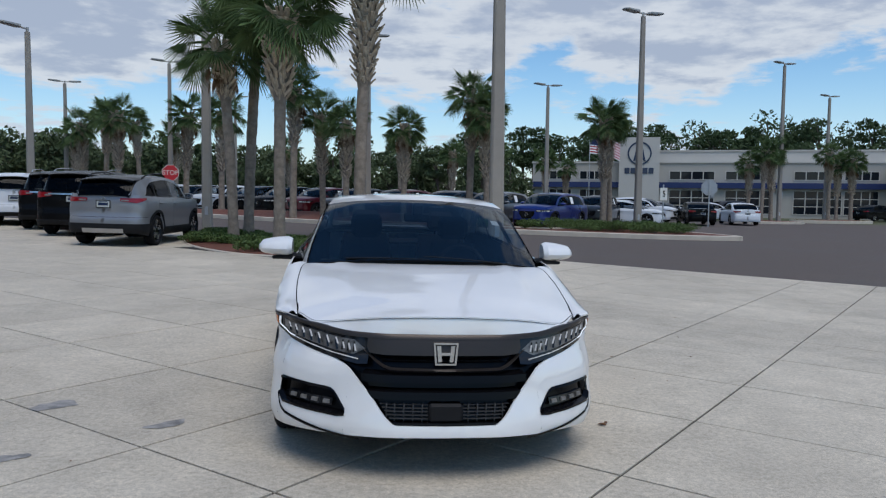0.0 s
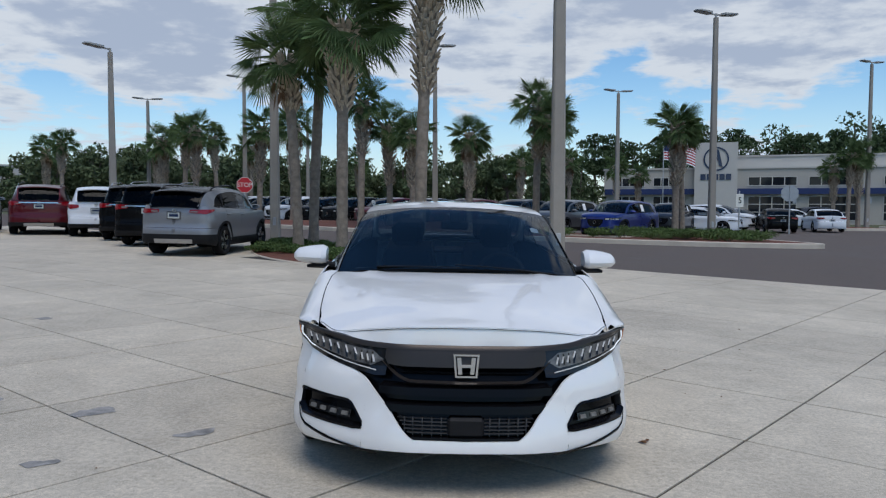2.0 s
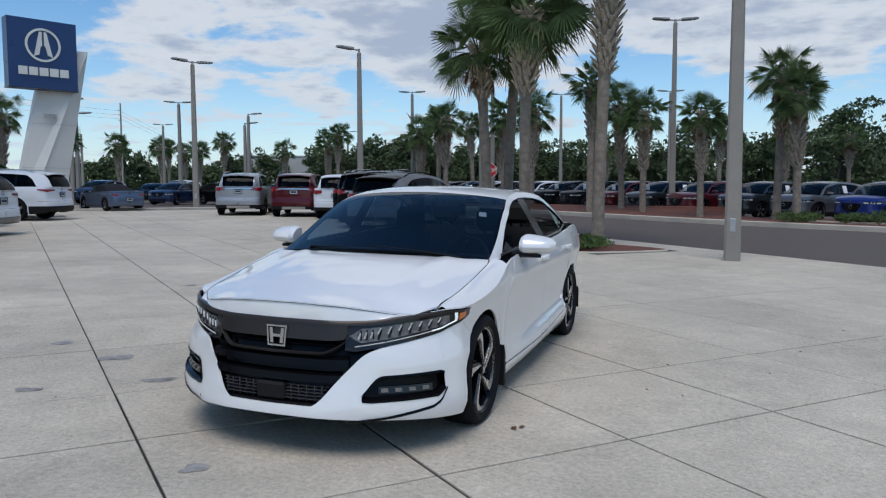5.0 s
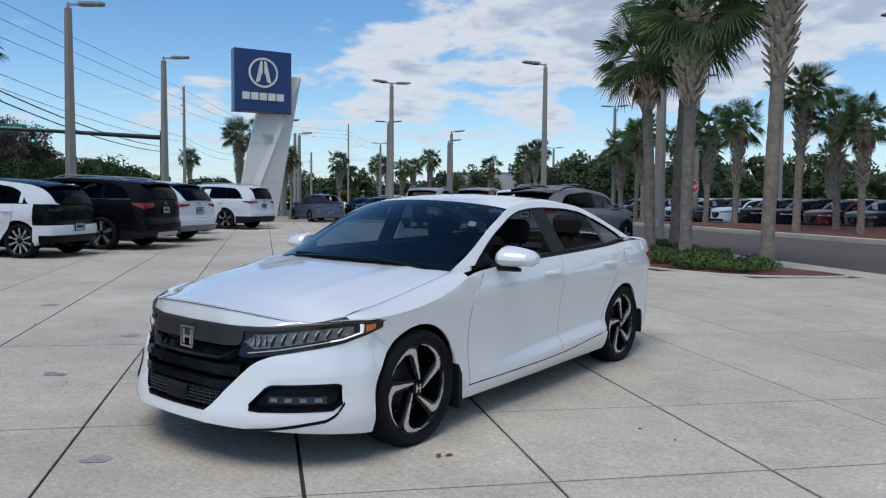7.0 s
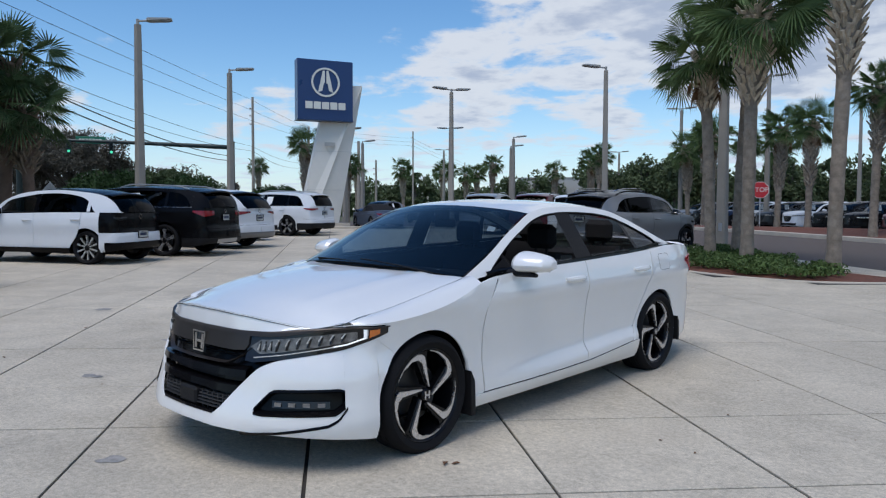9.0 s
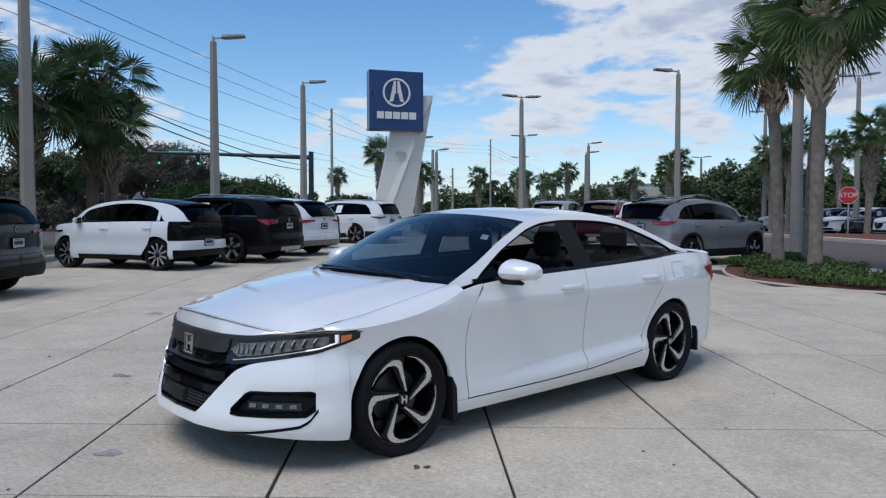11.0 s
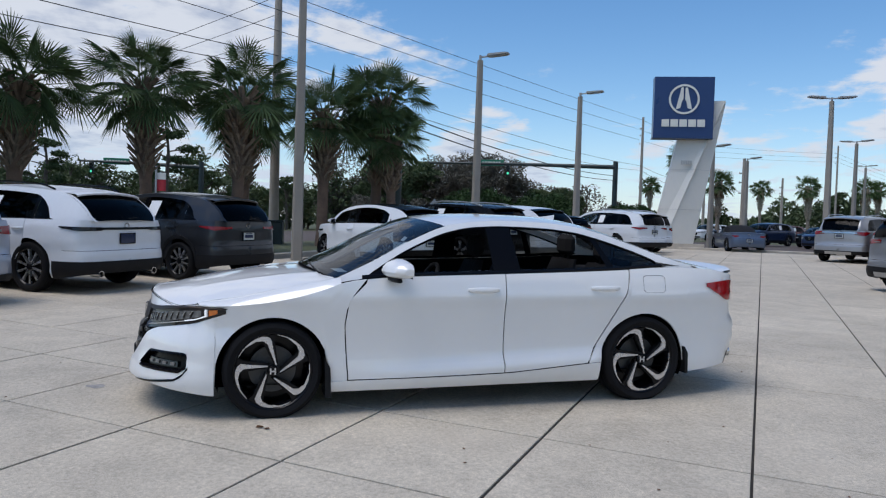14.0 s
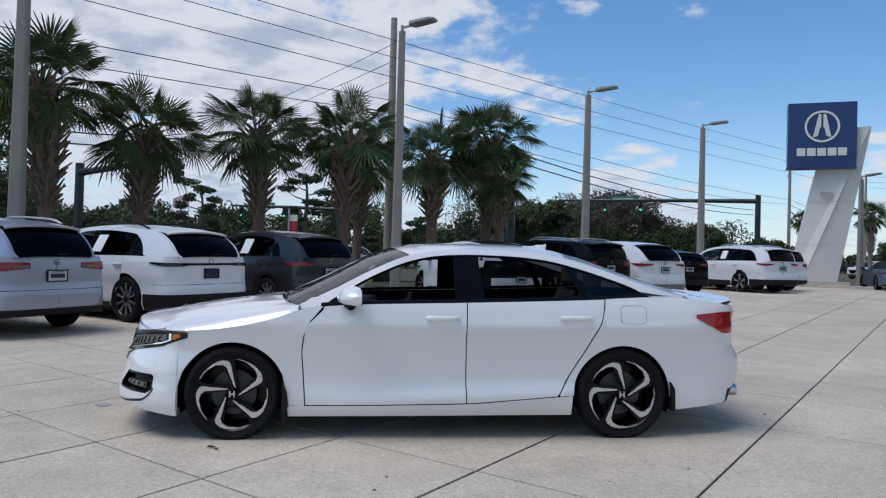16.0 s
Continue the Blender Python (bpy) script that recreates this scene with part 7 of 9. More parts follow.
for x, y, h, heads, rz in LAMPS:
    lamp_post(x, y, h, heads, rz, label="grey concrete lamp post with two flat LED heads" if len(heads) == 2 else "grey concrete lamp post with one flat LED head")


def cable(points, r=0.016, sag=0.3):
    s = Shape()
    for p, q in zip(points, points[1:]):
        p, q = Vector(p), Vector(q)
        pts = []
        for i in range(13):
            t = i / 12
            v = p.lerp(q, t)
            v.z -= sag * 4 * t * (1 - t)
            pts.append(v)
        s.tube(pts, r, 4, caps=False)
    return s


def utility_pole(x, y, h, r, mat, arms=True, lean=0.0):
    root = thing("utility_pole", upright(x, y) @ pose(0, 0, 0, 0, lean, 0), "weathered round utility pole carrying cables", "utility pole")
    part("pole", Shape().tube([(0, 0, -0.1), (0, 0, h * 0.5), (0, 0, h)], [r, r * 0.85, r * 0.65], 14), mat, root)
    if arms:
        for i, z in enumerate((h - 1.05, h - 1.75, h - 2.55)):
            a = part("insulator_arm", Shape().tube([(0, 0, z), (0.35 * AX - 0.3 * NX, 0.35 * AY - 0.3 * NY, z - 0.05)], 0.035, 6), WIRE, root)
            part("insulator", Shape().lathe([(0.0, 0), (0.05, 0.02), (0.03, 0.07), (0.055, 0.10), (0.03, 0.16), (0.0, 0.18)], 10, "z", Matrix.Translation((0.35 * AX - 0.3 * NX, 0.35 * AY - 0.3 * NY, z - 0.08))), ALU, a)
    return root


U1 = (-23.7, 0.0)
utility_pole(*U1, 10.75, 0.20, WOODPOLE, lean=-1.2)
FARP = [(-41.4, 35.4, 6.45), (-66.3, 60.3, 7.45), (-59.3, 37.45, 12.0), (-67.3, 50.45, 10.9), (-84.6, 85.7, 14.5), (-104, 122, 12.0)]
for x, y, h in FARP:
    utility_pole(x, y, h, 0.17, WOODPOLE)
def top(x, y, z):
    return (x, y, gz(x, y) + z)
for z0, z1, z2 in ((9.8, 11.7, 10.7), (9.1, 10.7, 10.1), (8.3, 9.7, 9.5)):
    part("power_cable", cable([top(4.9, -34.7, z0 + 0.8), top(*U1, z0), top(-59.3, 37.45, z1), top(-67.3, 50.45, z2), top(-84.6, 85.7, z2 + 2.6), top(-104, 122, z2 + 1.0)], 0.014, 0.12), WIRE)
for dz, sg in ((-3.0, 0.5), (-3.5, 0.7)):
    part("telephone_cable", cable([top(4.9, -34.7, 11.1 + dz), top(*U1, 10.35 + dz), top(-59.3, 37.45, 9.9 + dz * 0.9), top(-67.3, 50.45, 9.6 + dz)], 0.016, sg), WIRE)
for dz in (0.0, -0.7, -1.5):
    part("service_cable", cable([top(*U1, 9.65 + dz), top(-57.7, -21, 9.4 + dz)], 0.012, 0.5), WIRE)
for dz in (5.6, 5.2):
    part("span_cable", cable([top(-16.0, -26.0, dz), top(-25.4, 5.25, dz + 0.1), top(-52, 30.6, dz - 0.1)], 0.03, 0.5), WIRE)
for o in bpy.data.objects:
    if o.name.split(".")[0] in ("power_cable", "telephone_cable", "service_cable", "span_cable"):
        tagged(o, "thin dark overhead cable", "cable", "overhead cables")
# ---------------------------------------------------------------- traffic signals
def signal_head(root, m):
    h = part("signal_head", Shape().box(-0.17, 0.17, -0.12, 0.12, -1.0, 0.0, bevel=0.03), SIGNALDARK, root, m=m)
    for i, mt in enumerate((SIGNRED, YELLOW, GREENLAMP)):
        part("visor", Shape().lathe([(0.13, -0.12), (0.13, -0.30), (0.12, -0.30), (0.12, -0.12)], 14, "y", Matrix.Translation((0, 0, -0.2 - 0.3 * i))), SIGNALDARK, h)
        part("lens", Shape().lathe([(0.0, -0.135), (0.10, -0.13), (0.11, -0.12)], 14, "y", Matrix.Translation((0, 0, -0.2 - 0.3 * i))), mt if i == 2 else WIRE, h)


def mast(x, y, h, ex, ey, heads, sign=None, r=0.22):
    root = thing("traffic_signal", upright(x, y), "dark steel mast arm with hanging traffic signals", "traffic signal")
    part("pole", Shape().tube([(0, 0, -0.1), (0, 0, h * 0.5), (0, 0, h + 0.4)], [r * 1.15, r * 1.05, r], 12), SIGNALDARK, root)
    d = Vector((ex - x, ey - y, 0))
    part("mast_arm", Shape().tube([(0, 0, h - 0.1), tuple(d * 0.5 + Vector((0, 0, h + 0.05))), tuple(d + Vector((0, 0, h + 0.1)))], [r * 0.9, r * 0.65, r * 0.4], 10), SIGNALDARK, root)
    ang = math.degrees(math.atan2(d.y, d.x))
    for f in heads:
        signal_head(root, Matrix.Translation(d * f + Vector((0, 0, h + 0.02))) @ pose(0, 0, 0, 0, 0, ang + 180))
    if sign:
        b = part("street_sign", Shape().box(-1.1, 1.1, -0.03, 0.03, -0.28, 0.28, bevel=0.02), SIGNGREEN, root, "green street name sign", m=Matrix.Translation(d * sign + Vector((0, 0, h + 0.15))) @ pose(0, 0, 0, 0, 0, ang + 180))
        s = Shape()
        for i in range(7):
            s.box(-0.85 + i * 0.245, -0.68 + i * 0.245, -0.036, -0.031, -0.10, 0.10)
        part("sign_marks", s, SIGNWHITE, b)
    return root


mast(-52.1, 30.6, 6.35, -60.2, 15.9, (0.56, 0.745), sign=0.65)
mast(-25.3, 5.25, 4.6, -24.0, 1.2, (), r=0.17)
mast(-34.0, -16.0, 5.2, -28.5, -9.5, (0.75, 0.98))
mast(-62.0, -4.0, 5.4, -64.0, -14.0, (0.5, 0.9), sign=0.7)
# ---------------------------------------------------------------- pylon sign
def ring_sign(root, put, r, mat, name="sign_emblem"):
    """A plain circle with two leaning bars inside."""
    s = Shape()
    n = 40
    for i in range(n):
        a, b_ = 2 * math.pi * i / n, 2 * math.pi * (i + 1) / n
        s.prism([(r * math.cos(a), r * math.sin(a)), (r * math.cos(b_), r * math.sin(b_)), (r * 0.87 * math.cos(b_), r * 0.87 * math.sin(b_)), (r * 0.87 * math.cos(a), r * 0.87 * math.sin(a))], 0, 0.05, put)
    for sd in (1, -1):
        s.prism([(sd * 0.06 * r, 0.78 * r), (sd * 0.20 * r, 0.78 * r), (sd * 0.52 * r, -0.68 * r), (sd * 0.24 * r, -0.58 * r), (sd * 0.14 * r, -0.1 * r), (sd * 0.06 * r, -0.05 * r)], 0, 0.05, put)
    return part(name, s, mat, root, smooth=0)


def bars_word(root, put, w, h, mat, n=5, name="letter_block"):
    cw = w / n
    for i in range(n):
        s = Shape()
        s.prism([(-w / 2 + i * cw + cw * 0.06, -h / 2), (-w / 2 + (i + 1) * cw - cw * 0.10, -h / 2), (-w / 2 + (i + 1) * cw - cw * 0.10, h / 2), (-w / 2 + i * cw + cw * 0.06, h / 2)], 0, 0.05, put)
        part(name, s, mat, root, smooth=0)


def pylon():
    d = Vector((1.18, 2.61, 0)).normalized()
    f = Vector((d.y, -d.x, 0))          # faces the paving
    o = Vector((-27.45, 18.95, 0))
    gzv = gz(o.x, o.y)
    root = thing("pylon_sign", Matrix.Translation((o.x, o.y, gzv)), "tall leaning pale pylon with a square dark blue sign", "sign")
    P = lambda a, z, q: tuple(d * a + f * q + Vector((0, 0, z)))
    s = Shape()
    bl, br, tl, tr = (0.0, 0.0), (2.12, 0.0), (1.63, 7.42), (3.46, 7.42)
    rb, rt = (0.52, 0.0), (3.36, 7.45)
    dep = 0.30
    s.add([P(*bl, 0), P(*rb, dep), P(*br, 0), P(*tr, 0), P(*rt, dep), P(*tl, 0), P(bl[0], 0, -0.5), P(br[0], 0, -0.5), P(tr[0], 7.45, -0.5), P(tl[0], 7.45, -0.5)],
          [(0, 1, 4, 5), (1, 2, 3, 4), (2, 7, 8, 3), (0, 5, 9, 6), (6, 9, 8, 7), (3, 8, 9, 5, 4)])
    part("leg", s, WHITEPANEL, root, smooth=0)
    for z in (2.0, 4.0, 5.6):
        k = z / 7.45
        seam = Shape()
        pts = [P(lerp(bl[0], tl[0], k), z, 0.004), P(lerp(rb[0], rt[0], k), z, dep + 0.004), P(lerp(br[0], tr[0], k), z, 0.004)]
        seam.tube(pts, 0.008, 4)
        part("panel_seam", seam, GREYPANEL, root)
    part("plinth", Shape().prism([(-0.2, -0.3), (2.6, -0.3), (2.6, 0.28), (-0.2, 0.28)], -0.8, 0.6, lambda a, z, q: P(a, z, q)), KERB, root, smooth=0)
    z0, z1 = 5.56, 8.58
    box = part("sign_panel", Shape().prism([(-0.10, z0), (2.78, z0), (2.78, z1), (-0.10, z1)], -0.10, 0.55, lambda a, z, q: P(a, z, q)), SIGNBLUE, root, "dark blue square sign box", smooth=0)
    part("sign_edge", Shape().prism([(-0.13, z0 - 0.05), (2.81, z0 - 0.05), (2.81, z0 - 0.002), (-0.13, z0 - 0.002)], -0.1, 0.56, lambda a, z, q: P(a, z, q)), P_NAVY, box, smooth=0)
    ring_sign(box, lambda a, z, q: P(1.34 + a, z0 + 1.90 + z, 0.552 + q), 0.74, SIGNWHITE)
    bars_word(box, lambda a, z, q: P(1.34 + a, z0 + 0.72 + z, 0.552 + q), 2.15, 0.36, SIGNWHITE)
    bars_word(root, lambda a, z, q: P(1.62 + a, 4.35 + z, 0.245 + q), 0.55, 0.20, GREYPANEL, name="number_block")


pylon()
# ---------------------------------------------------------------- small road signs
def text_mesh(body, size, thick=0.004):
    cu = bpy.data.curves.new("lettering", "FONT")
    cu.body, cu.size, cu.extrude, cu.align_x, cu.align_y = body, size, thick, "CENTER", "CENTER"
    ob = bpy.data.objects.new("lettering_source", cu)
    scene.collection.objects.link(ob)
    me = bpy.data.meshes.new_from_object(ob.evaluated_get(bpy.context.evaluated_depsgraph_get()))
    bpy.data.objects.remove(ob)
    bpy.data.curves.remove(cu)
    me.name = "lettering"
    return me


def ngon(n, r, turn=0.0):
    return [(r * math.cos(2 * math.pi * k / n + turn), r * math.sin(2 * math.pi * k / n + turn)) for k in range(n)]


def face_sign(name, x, y, z, rz, poly, mat, label, edge=None, word=None, wsize=0.3, wmat=None, post=True, tilt=0.0, back=False, ring=0.0):
    root = thing(name, upright(x, y, rz), label, "road sign")
    if post:
        part("post", Shape().box(-0.035, 0.035, -0.0, 0.045, -0.1, z + 0.45, bevel=0.01), ALU, root)
    put = lambda a, b_, d: (a, -d - 0.002, z + b_)
    part("plate", Shape().prism(poly, 0.002, 0.008, put), ALU if back else mat, root, smooth=0)
    if edge is not None:
        part("border", Shape().prism(poly, 0.009, 0.012, put), edge, root, smooth=0)
        part("face", Shape().prism([(a * (1 - ring), b_ * (1 - ring)) for a, b_ in poly], 0.013, 0.016, put), mat, root, smooth=0)
    if word:
        me = text_mesh(word, wsize)
        me.materials.clear()
        me.materials.append(wmat or SIGNWHITE)
        part("lettering", me, None, root, m=pose(0, -0.024, z, 90, 0, 0))
    return root


face_sign("stop_sign", -11.05, 38.4, 2.25, 15, ngon(8, 0.49, math.pi / 8), SIGNRED, "red octagonal stop sign with white letters", SIGNWHITE, "STOP", 0.36, SIGNWHITE, ring=0.06)

face_sign("diamond_sign", -33.5, 9.2, 1.75, -70, ngon(4, 0.55, 0), SIGNWHITE, "back of a diamond road sign by the street", back=True)
face_sign("road_sign", 20.6, 36.6, 2.3, 160, ngon(8, 0.49, math.pi / 8), SIGNRED, "grey back of an octagonal sign in the lot", back=True)
face_sign("speed_sign", 14.2, 28.3, 1.75, 20, [(-0.22, -0.3), (0.22, -0.3), (0.22, 0.3), (-0.22, 0.3)], SIGNWHITE, "small white speed sign with a black number", None, "5", 0.42, GLOSS_BLACK)


# ---------------------------------------------------------------- boxes and banner by the utility pole
def utility_cabinet(x, y, rz):
    root = thing("utility_cabinet", upright(x, y, rz), "dark green metal utility cabinet by the pole", "cabinet")
    part("body", Shape().box(-0.55, 0.55, -0.35, 0.35, 0.0, 0.92, bevel=0.02), SIGNALDARK, root)
    part("lid", Shape().box(-0.58, 0.58, -0.38, 0.38, 0.922, 0.99, bevel=0.02), SIGNALDARK, root)
    part("label_plate", Shape().box(-0.2, 0.05, -0.358, -0.352, 0.55, 0.72), SIGNWHITE, root)
    return root


def marker_box(x, y, rz):
    root = thing("marker_box", upright(x, y, rz), "yellow warning box with dark lettering bars beside the pole", "utility box")
    part("body", Shape().box(-0.17, 0.17, -0.12, 0.12, 0.0, 0.72, bevel=0.015), YELLOW, root)
    s = Shape()
    for i in range(5):
        s.box(-0.12, 0.12 - 0.03 * (i % 2), -0.128, -0.122, 0.25 + i * 0.07, 0.29 + i * 0.07)
    part("lettering_bars", s, WIRE, root)
    part("cap", Shape().box(-0.18, 0.18, -0.13, 0.13, 0.722, 0.76, bevel=0.01), YELLOW, root)
    return root


def banner(x, y, rz):
    root = thing("banner", upright(x, y, rz), "small red and white banner on a street pole", "banner")
    part("pole", Shape().tube([(0, 0, -0.1), (0, 0, 3.6)], 0.05, 8), ALU, root)
    part("cloth", Shape().grid([[(0.05 + 0.45 * a, 0.03 * math.sin(6 * a), z) for a in np.linspace(0, 1, 7)] for z in (2.3, 2.9)]), FLAGRED, root)
    part("cloth_hem", Shape().grid([[(0.05 + 0.45 * a, 0.03 * math.sin(6 * a), z) for a in np.linspace(0, 1, 7)] for z in (2.902, 3.25)]), SIGNWHITE, root)
    return root


utility_cabinet(-22.6, -0.25, 80)
marker_box(-21.6, -0.75, 80)
banner(-35.5, -5.35, 80)


# ---------------------------------------------------------------- palms
rng = random.Random(7)


def fan_leaf(s, base_p, direction, length, radius, rng, droop=0.25, segs=20, span=3.4):
    """A costapalmate fan leaf: a curved stalk and a fan of narrow folded blades."""
    d = Vector(direction).normalized()
    side = d.cross(Vector((0, 0, 1)))
    if side.length < 0.05:
        side = Vector((1, 0, 0))
    side.normalize()
    up = side.cross(d).normalized()
    p = Vector(base_p)
    pts = []
    cur = d.copy()
    for i in range(5):
        pts.append(p.copy())
        p = p + cur * (length / 4)
        cur = (cur + Vector((0, 0, -droop * 0.28))).normalized()
    s.tube(pts, [0.022, 0.018, 0.015, 0.013, 0.010], 4, caps=False)
    hub = pts[-1]
    cd = cur.normalized()
    sd = cd.cross(up).normalized()
    nu = sd.cross(cd).normalized() * -1
    roll = rng.uniform(-0.9, 0.9)
    sd, nu = sd * math.cos(roll) + nu * math.sin(roll), nu * math.cos(roll) - sd * math.sin(roll)
    vs, fs = [], []
    for k in range(segs):
        t = -span / 2 + span * k / (segs - 1) + rng.uniform(-0.02, 0.02)
        w = span / (segs - 1) * 0.72
        ln = radius * (1.0 - 0.28 * abs(t / (span / 2)) ** 2) * rng.uniform(0.9, 1.06)
        def at(a, rr, lift):
            v = cd * math.cos(a) + sd * math.sin(a)
            v = v * rr + nu * (lift + 0.16 * rr * abs(math.sin(a)))
            g = droop * 0.75 * (rr / radius) ** 2.6 * radius
            return hub + v - Vector((0, 0, g * rng.uniform(0.85, 1.2) if rr > radius * 0.7 else g))
        o = len(vs)
        m_ = 0.48 * ln
        vs += [tuple(at(t, 0.02, 0)), tuple(at(t - w * 0.5, m_, -0.012)), tuple(at(t, m_, 0.014)), tuple(at(t + w * 0.5, m_, -0.012)), tuple(at(t - w * 0.14, ln * 0.85, -0.004)), tuple(at(t + w * 0.14, ln * 0.85, -0.004)), tuple(at(t, ln, 0))]
        fs += [(o, o + 1, o + 2), (o, o + 2, o + 3), (o + 1, o + 4, o + 2), (o + 2, o + 5, o + 3), (o + 2, o + 4, o + 5), (o + 4, o + 6, o + 5)]
    s.add(vs, fs)


def palm(name_label, h, seed, crown_r=1.5, trunk_r=0.17, boots=1.4, leaves=46, lean=(0.0, 0.0), shag=1.0, mat=None, bulge=0.5):
    rng = random.Random(seed)
    root = thing("palm_tree", Matrix.Identity(4), name_label, "palm tree", "palms")
    bend = lambda z: (lean[0] * (z / h) ** 1.6, lean[1] * (z / h) ** 1.6)
    tr = Shape()
    rows = []
    nz = 64
    for i in range(nz + 1):
        z = h * i / nz
        bx, by = bend(z)
        r = trunk_r * (1.22 - 0.25 * min(1, z / 0.5)) * (1 + 0.025 * math.sin(i * 2.3 + seed) + rng.uniform(-0.035, 0.035))
        if z > h - boots:
            r *= 1.05 + 0.8 * bulge * math.sin(math.pi * min(1, (z - h + boots) / boots)) ** 0.8
        rows.append([(bx + r * math.cos(k) * (1 + 0.04 * rng.uniform(-1, 1)), by + r * math.sin(k) * (1 + 0.04 * rng.uniform(-1, 1)), z - (0.12 if i == 0 else 0)) for k in np.linspace(0, 2 * math.pi, 15)[:-1]])
    tr.grid(rows, close=True)
    part("trunk", tr, BARK if mat is None else BARKRED, root)
    # old leaf bases, laid criss-cross in a spiral
    bt = Shape()
    nb = int(62 * boots)
    for i in range(nb):
        z = h - boots + boots * (i + rng.uniform(0, 0.8)) / nb
        k = i * 2.399 + rng.uniform(-0.15, 0.15)
        bx, by = bend(z)
        grow = 0.6 + 0.55 * (z - (h - boots)) / boots
        out = trunk_r * (1.0 + bulge * math.sin(math.pi * min(1, max(0, (z - h + boots) / boots))) ** 0.8)
        ln, wd = 0.30 * grow * shag * rng.uniform(0.75, 1.2), 0.080 * grow
        m = Matrix.Translation((bx + out * math.cos(k), by + out * math.sin(k), z)) @ Euler((0, 0, k)).to_matrix().to_4x4() @ Euler((rng.uniform(-0.35, 0.35), 0.30 + 0.26 * shag + rng.uniform(-0.2, 0.25), 0)).to_matrix().to_4x4()
        bt.add([(-0.02, -wd, -0.10), (-0.02, wd, -0.10), (0.025, 0, -0.10), (-0.01, -wd * 0.55, ln * 0.6), (-0.01, wd * 0.55, ln * 0.6), (0.03, 0, ln * 0.55), (0.0, -wd * 0.9, ln), (0.0, wd * 0.9, ln), (0.03, 0, ln * 0.95)],
               [(0, 2, 5, 3), (2, 1, 4, 5), (3, 5, 8, 6), (5, 4, 7, 8), (0, 3, 6), (1, 7, 4), (6, 8, 7), (0, 1, 2)], m)
    part("bark_sheath", bt, BOOT if mat is None else BOOTD, root, smooth=0, fix=False)
    cr, dead = Shape(), Shape()
    bx, by = bend(h)
    tilt = (rng.uniform(-0.2, 0.2), rng.uniform(-0.2, 0.2))
    for i in range(leaves):
        t = (i + 0.5) / leaves
        el = 1.36 - 1.75 * t ** 0.85 + rng.uniform(-0.28, 0.28)
        az = i * 2.399963 + rng.uniform(-0.4, 0.4)
        d = (math.cos(el) * math.cos(az) + tilt[0], math.cos(el) * math.sin(az) + tilt[1], math.sin(el))
        ln = crown_r * rng.uniform(0.36, 0.72) * (0.72 + 0.28 * math.sin(math.pi * min(1, t * 1.3)))
        fan_leaf(cr, (bx + 0.08 * math.cos(az), by + 0.08 * math.sin(az), h - 0.16 + 0.3 * (1 - t)), d, ln, crown_r * rng.uniform(0.38, 0.52), rng, droop=0.12 + 0.28 * t, segs=26, span=rng.uniform(3.3, 4.6))
    for i in range(rng.randint(7, 12)):
        az = rng.uniform(0, 6.28)
        fan_leaf(dead, (bx + 0.12 * math.cos(az), by + 0.12 * math.sin(az), h - rng.uniform(0.15, 0.5)), (math.cos(az) * 0.7, math.sin(az) * 0.7, -0.7), 0.32, 0.34, rng, droop=0.9, segs=9, span=1.2)
    part("crown", cr, mat or FROND, root, smooth=0, fix=False)
    part("dead_skirt", dead, DEADFROND, root, smooth=0, fix=False)
    return root


def put_palm(proto, x, y, rz, dz=0.0, k=1.0):
    m = upright(x, y, rz, dz) @ Matrix.Diagonal((k, k, k, 1))
    c = copy_thing(proto, m)
    c.matrix_basis = m
    return c


L1, L2, L3 = "tall cabbage palm with slender trunk on the mulched island", "cabbage palm with shaggy leaf bases along the street verge", "cabbage palm with criss-cross trunk in the planted strip"
for h, seed, cr_, tr_, bt_, n_, ln_, bg_, x, y in ((5.40, 11, 1.85, 0.140, 1.90, 50, (0.05, 0.0), 1.15, -2.26, 12.15), (4.75, 12, 1.45, 0.132, 1.20, 44, (-0.28, 0.1), 0.5, -3.49, 13.15),
                                                     (7.05, 13, 1.85, 0.142, 3.20, 48, (0.26, 0.05), 0.85, -0.38, 11.6), (6.0, 14, 1.80, 0.138, 1.20, 50, (0.30, 0.1), 0.6, -3.28, 14.3)):
    palm(L1, h, seed, cr_, tr_, bt_, n_, ln_, bulge=bg_).matrix_basis = upright(x, y, 0, 0.04)
W = [palm(L2, 4.25, 21, 1.72, 0.165, 2.2, 46, (0.1, 0.1), 1.35, FRONDD, 0.8), palm(L2, 3.95, 22, 1.72, 0.175, 1.9, 44, (-0.1, 0.15), 1.4, FRONDD, 0.7), palm(L2, 4.45, 23, 1.68, 0.165, 2.5, 48, (0.15, -0.1), 1.35, FRONDD, 0.8)]
spots = [(-16.5, -1.48, 1.04), (-20.9, 1.53, 1.15), (-22.0, 3.65, 1.19), (-15.8, -3.85, 1.04), (-13.3, -6.5, 0.98), (-11.6, -8.0, 1.06), (-21.5, -1.2, 1.02), (-21.4, 4.2, 1.0), (-12.6, -10.6, 1.05), (-9.0, -11.5, 1.0)]
for i, (x, y, k) in enumerate(spots):
    if i < 3:
        W[i].matrix_basis = upright(x, y, 40 * i, 0.10) @ Matrix.Diagonal((k, k, k, 1))
    else:
        put_palm(W[i % 3], x, y, 71 * i, 0.10, k)
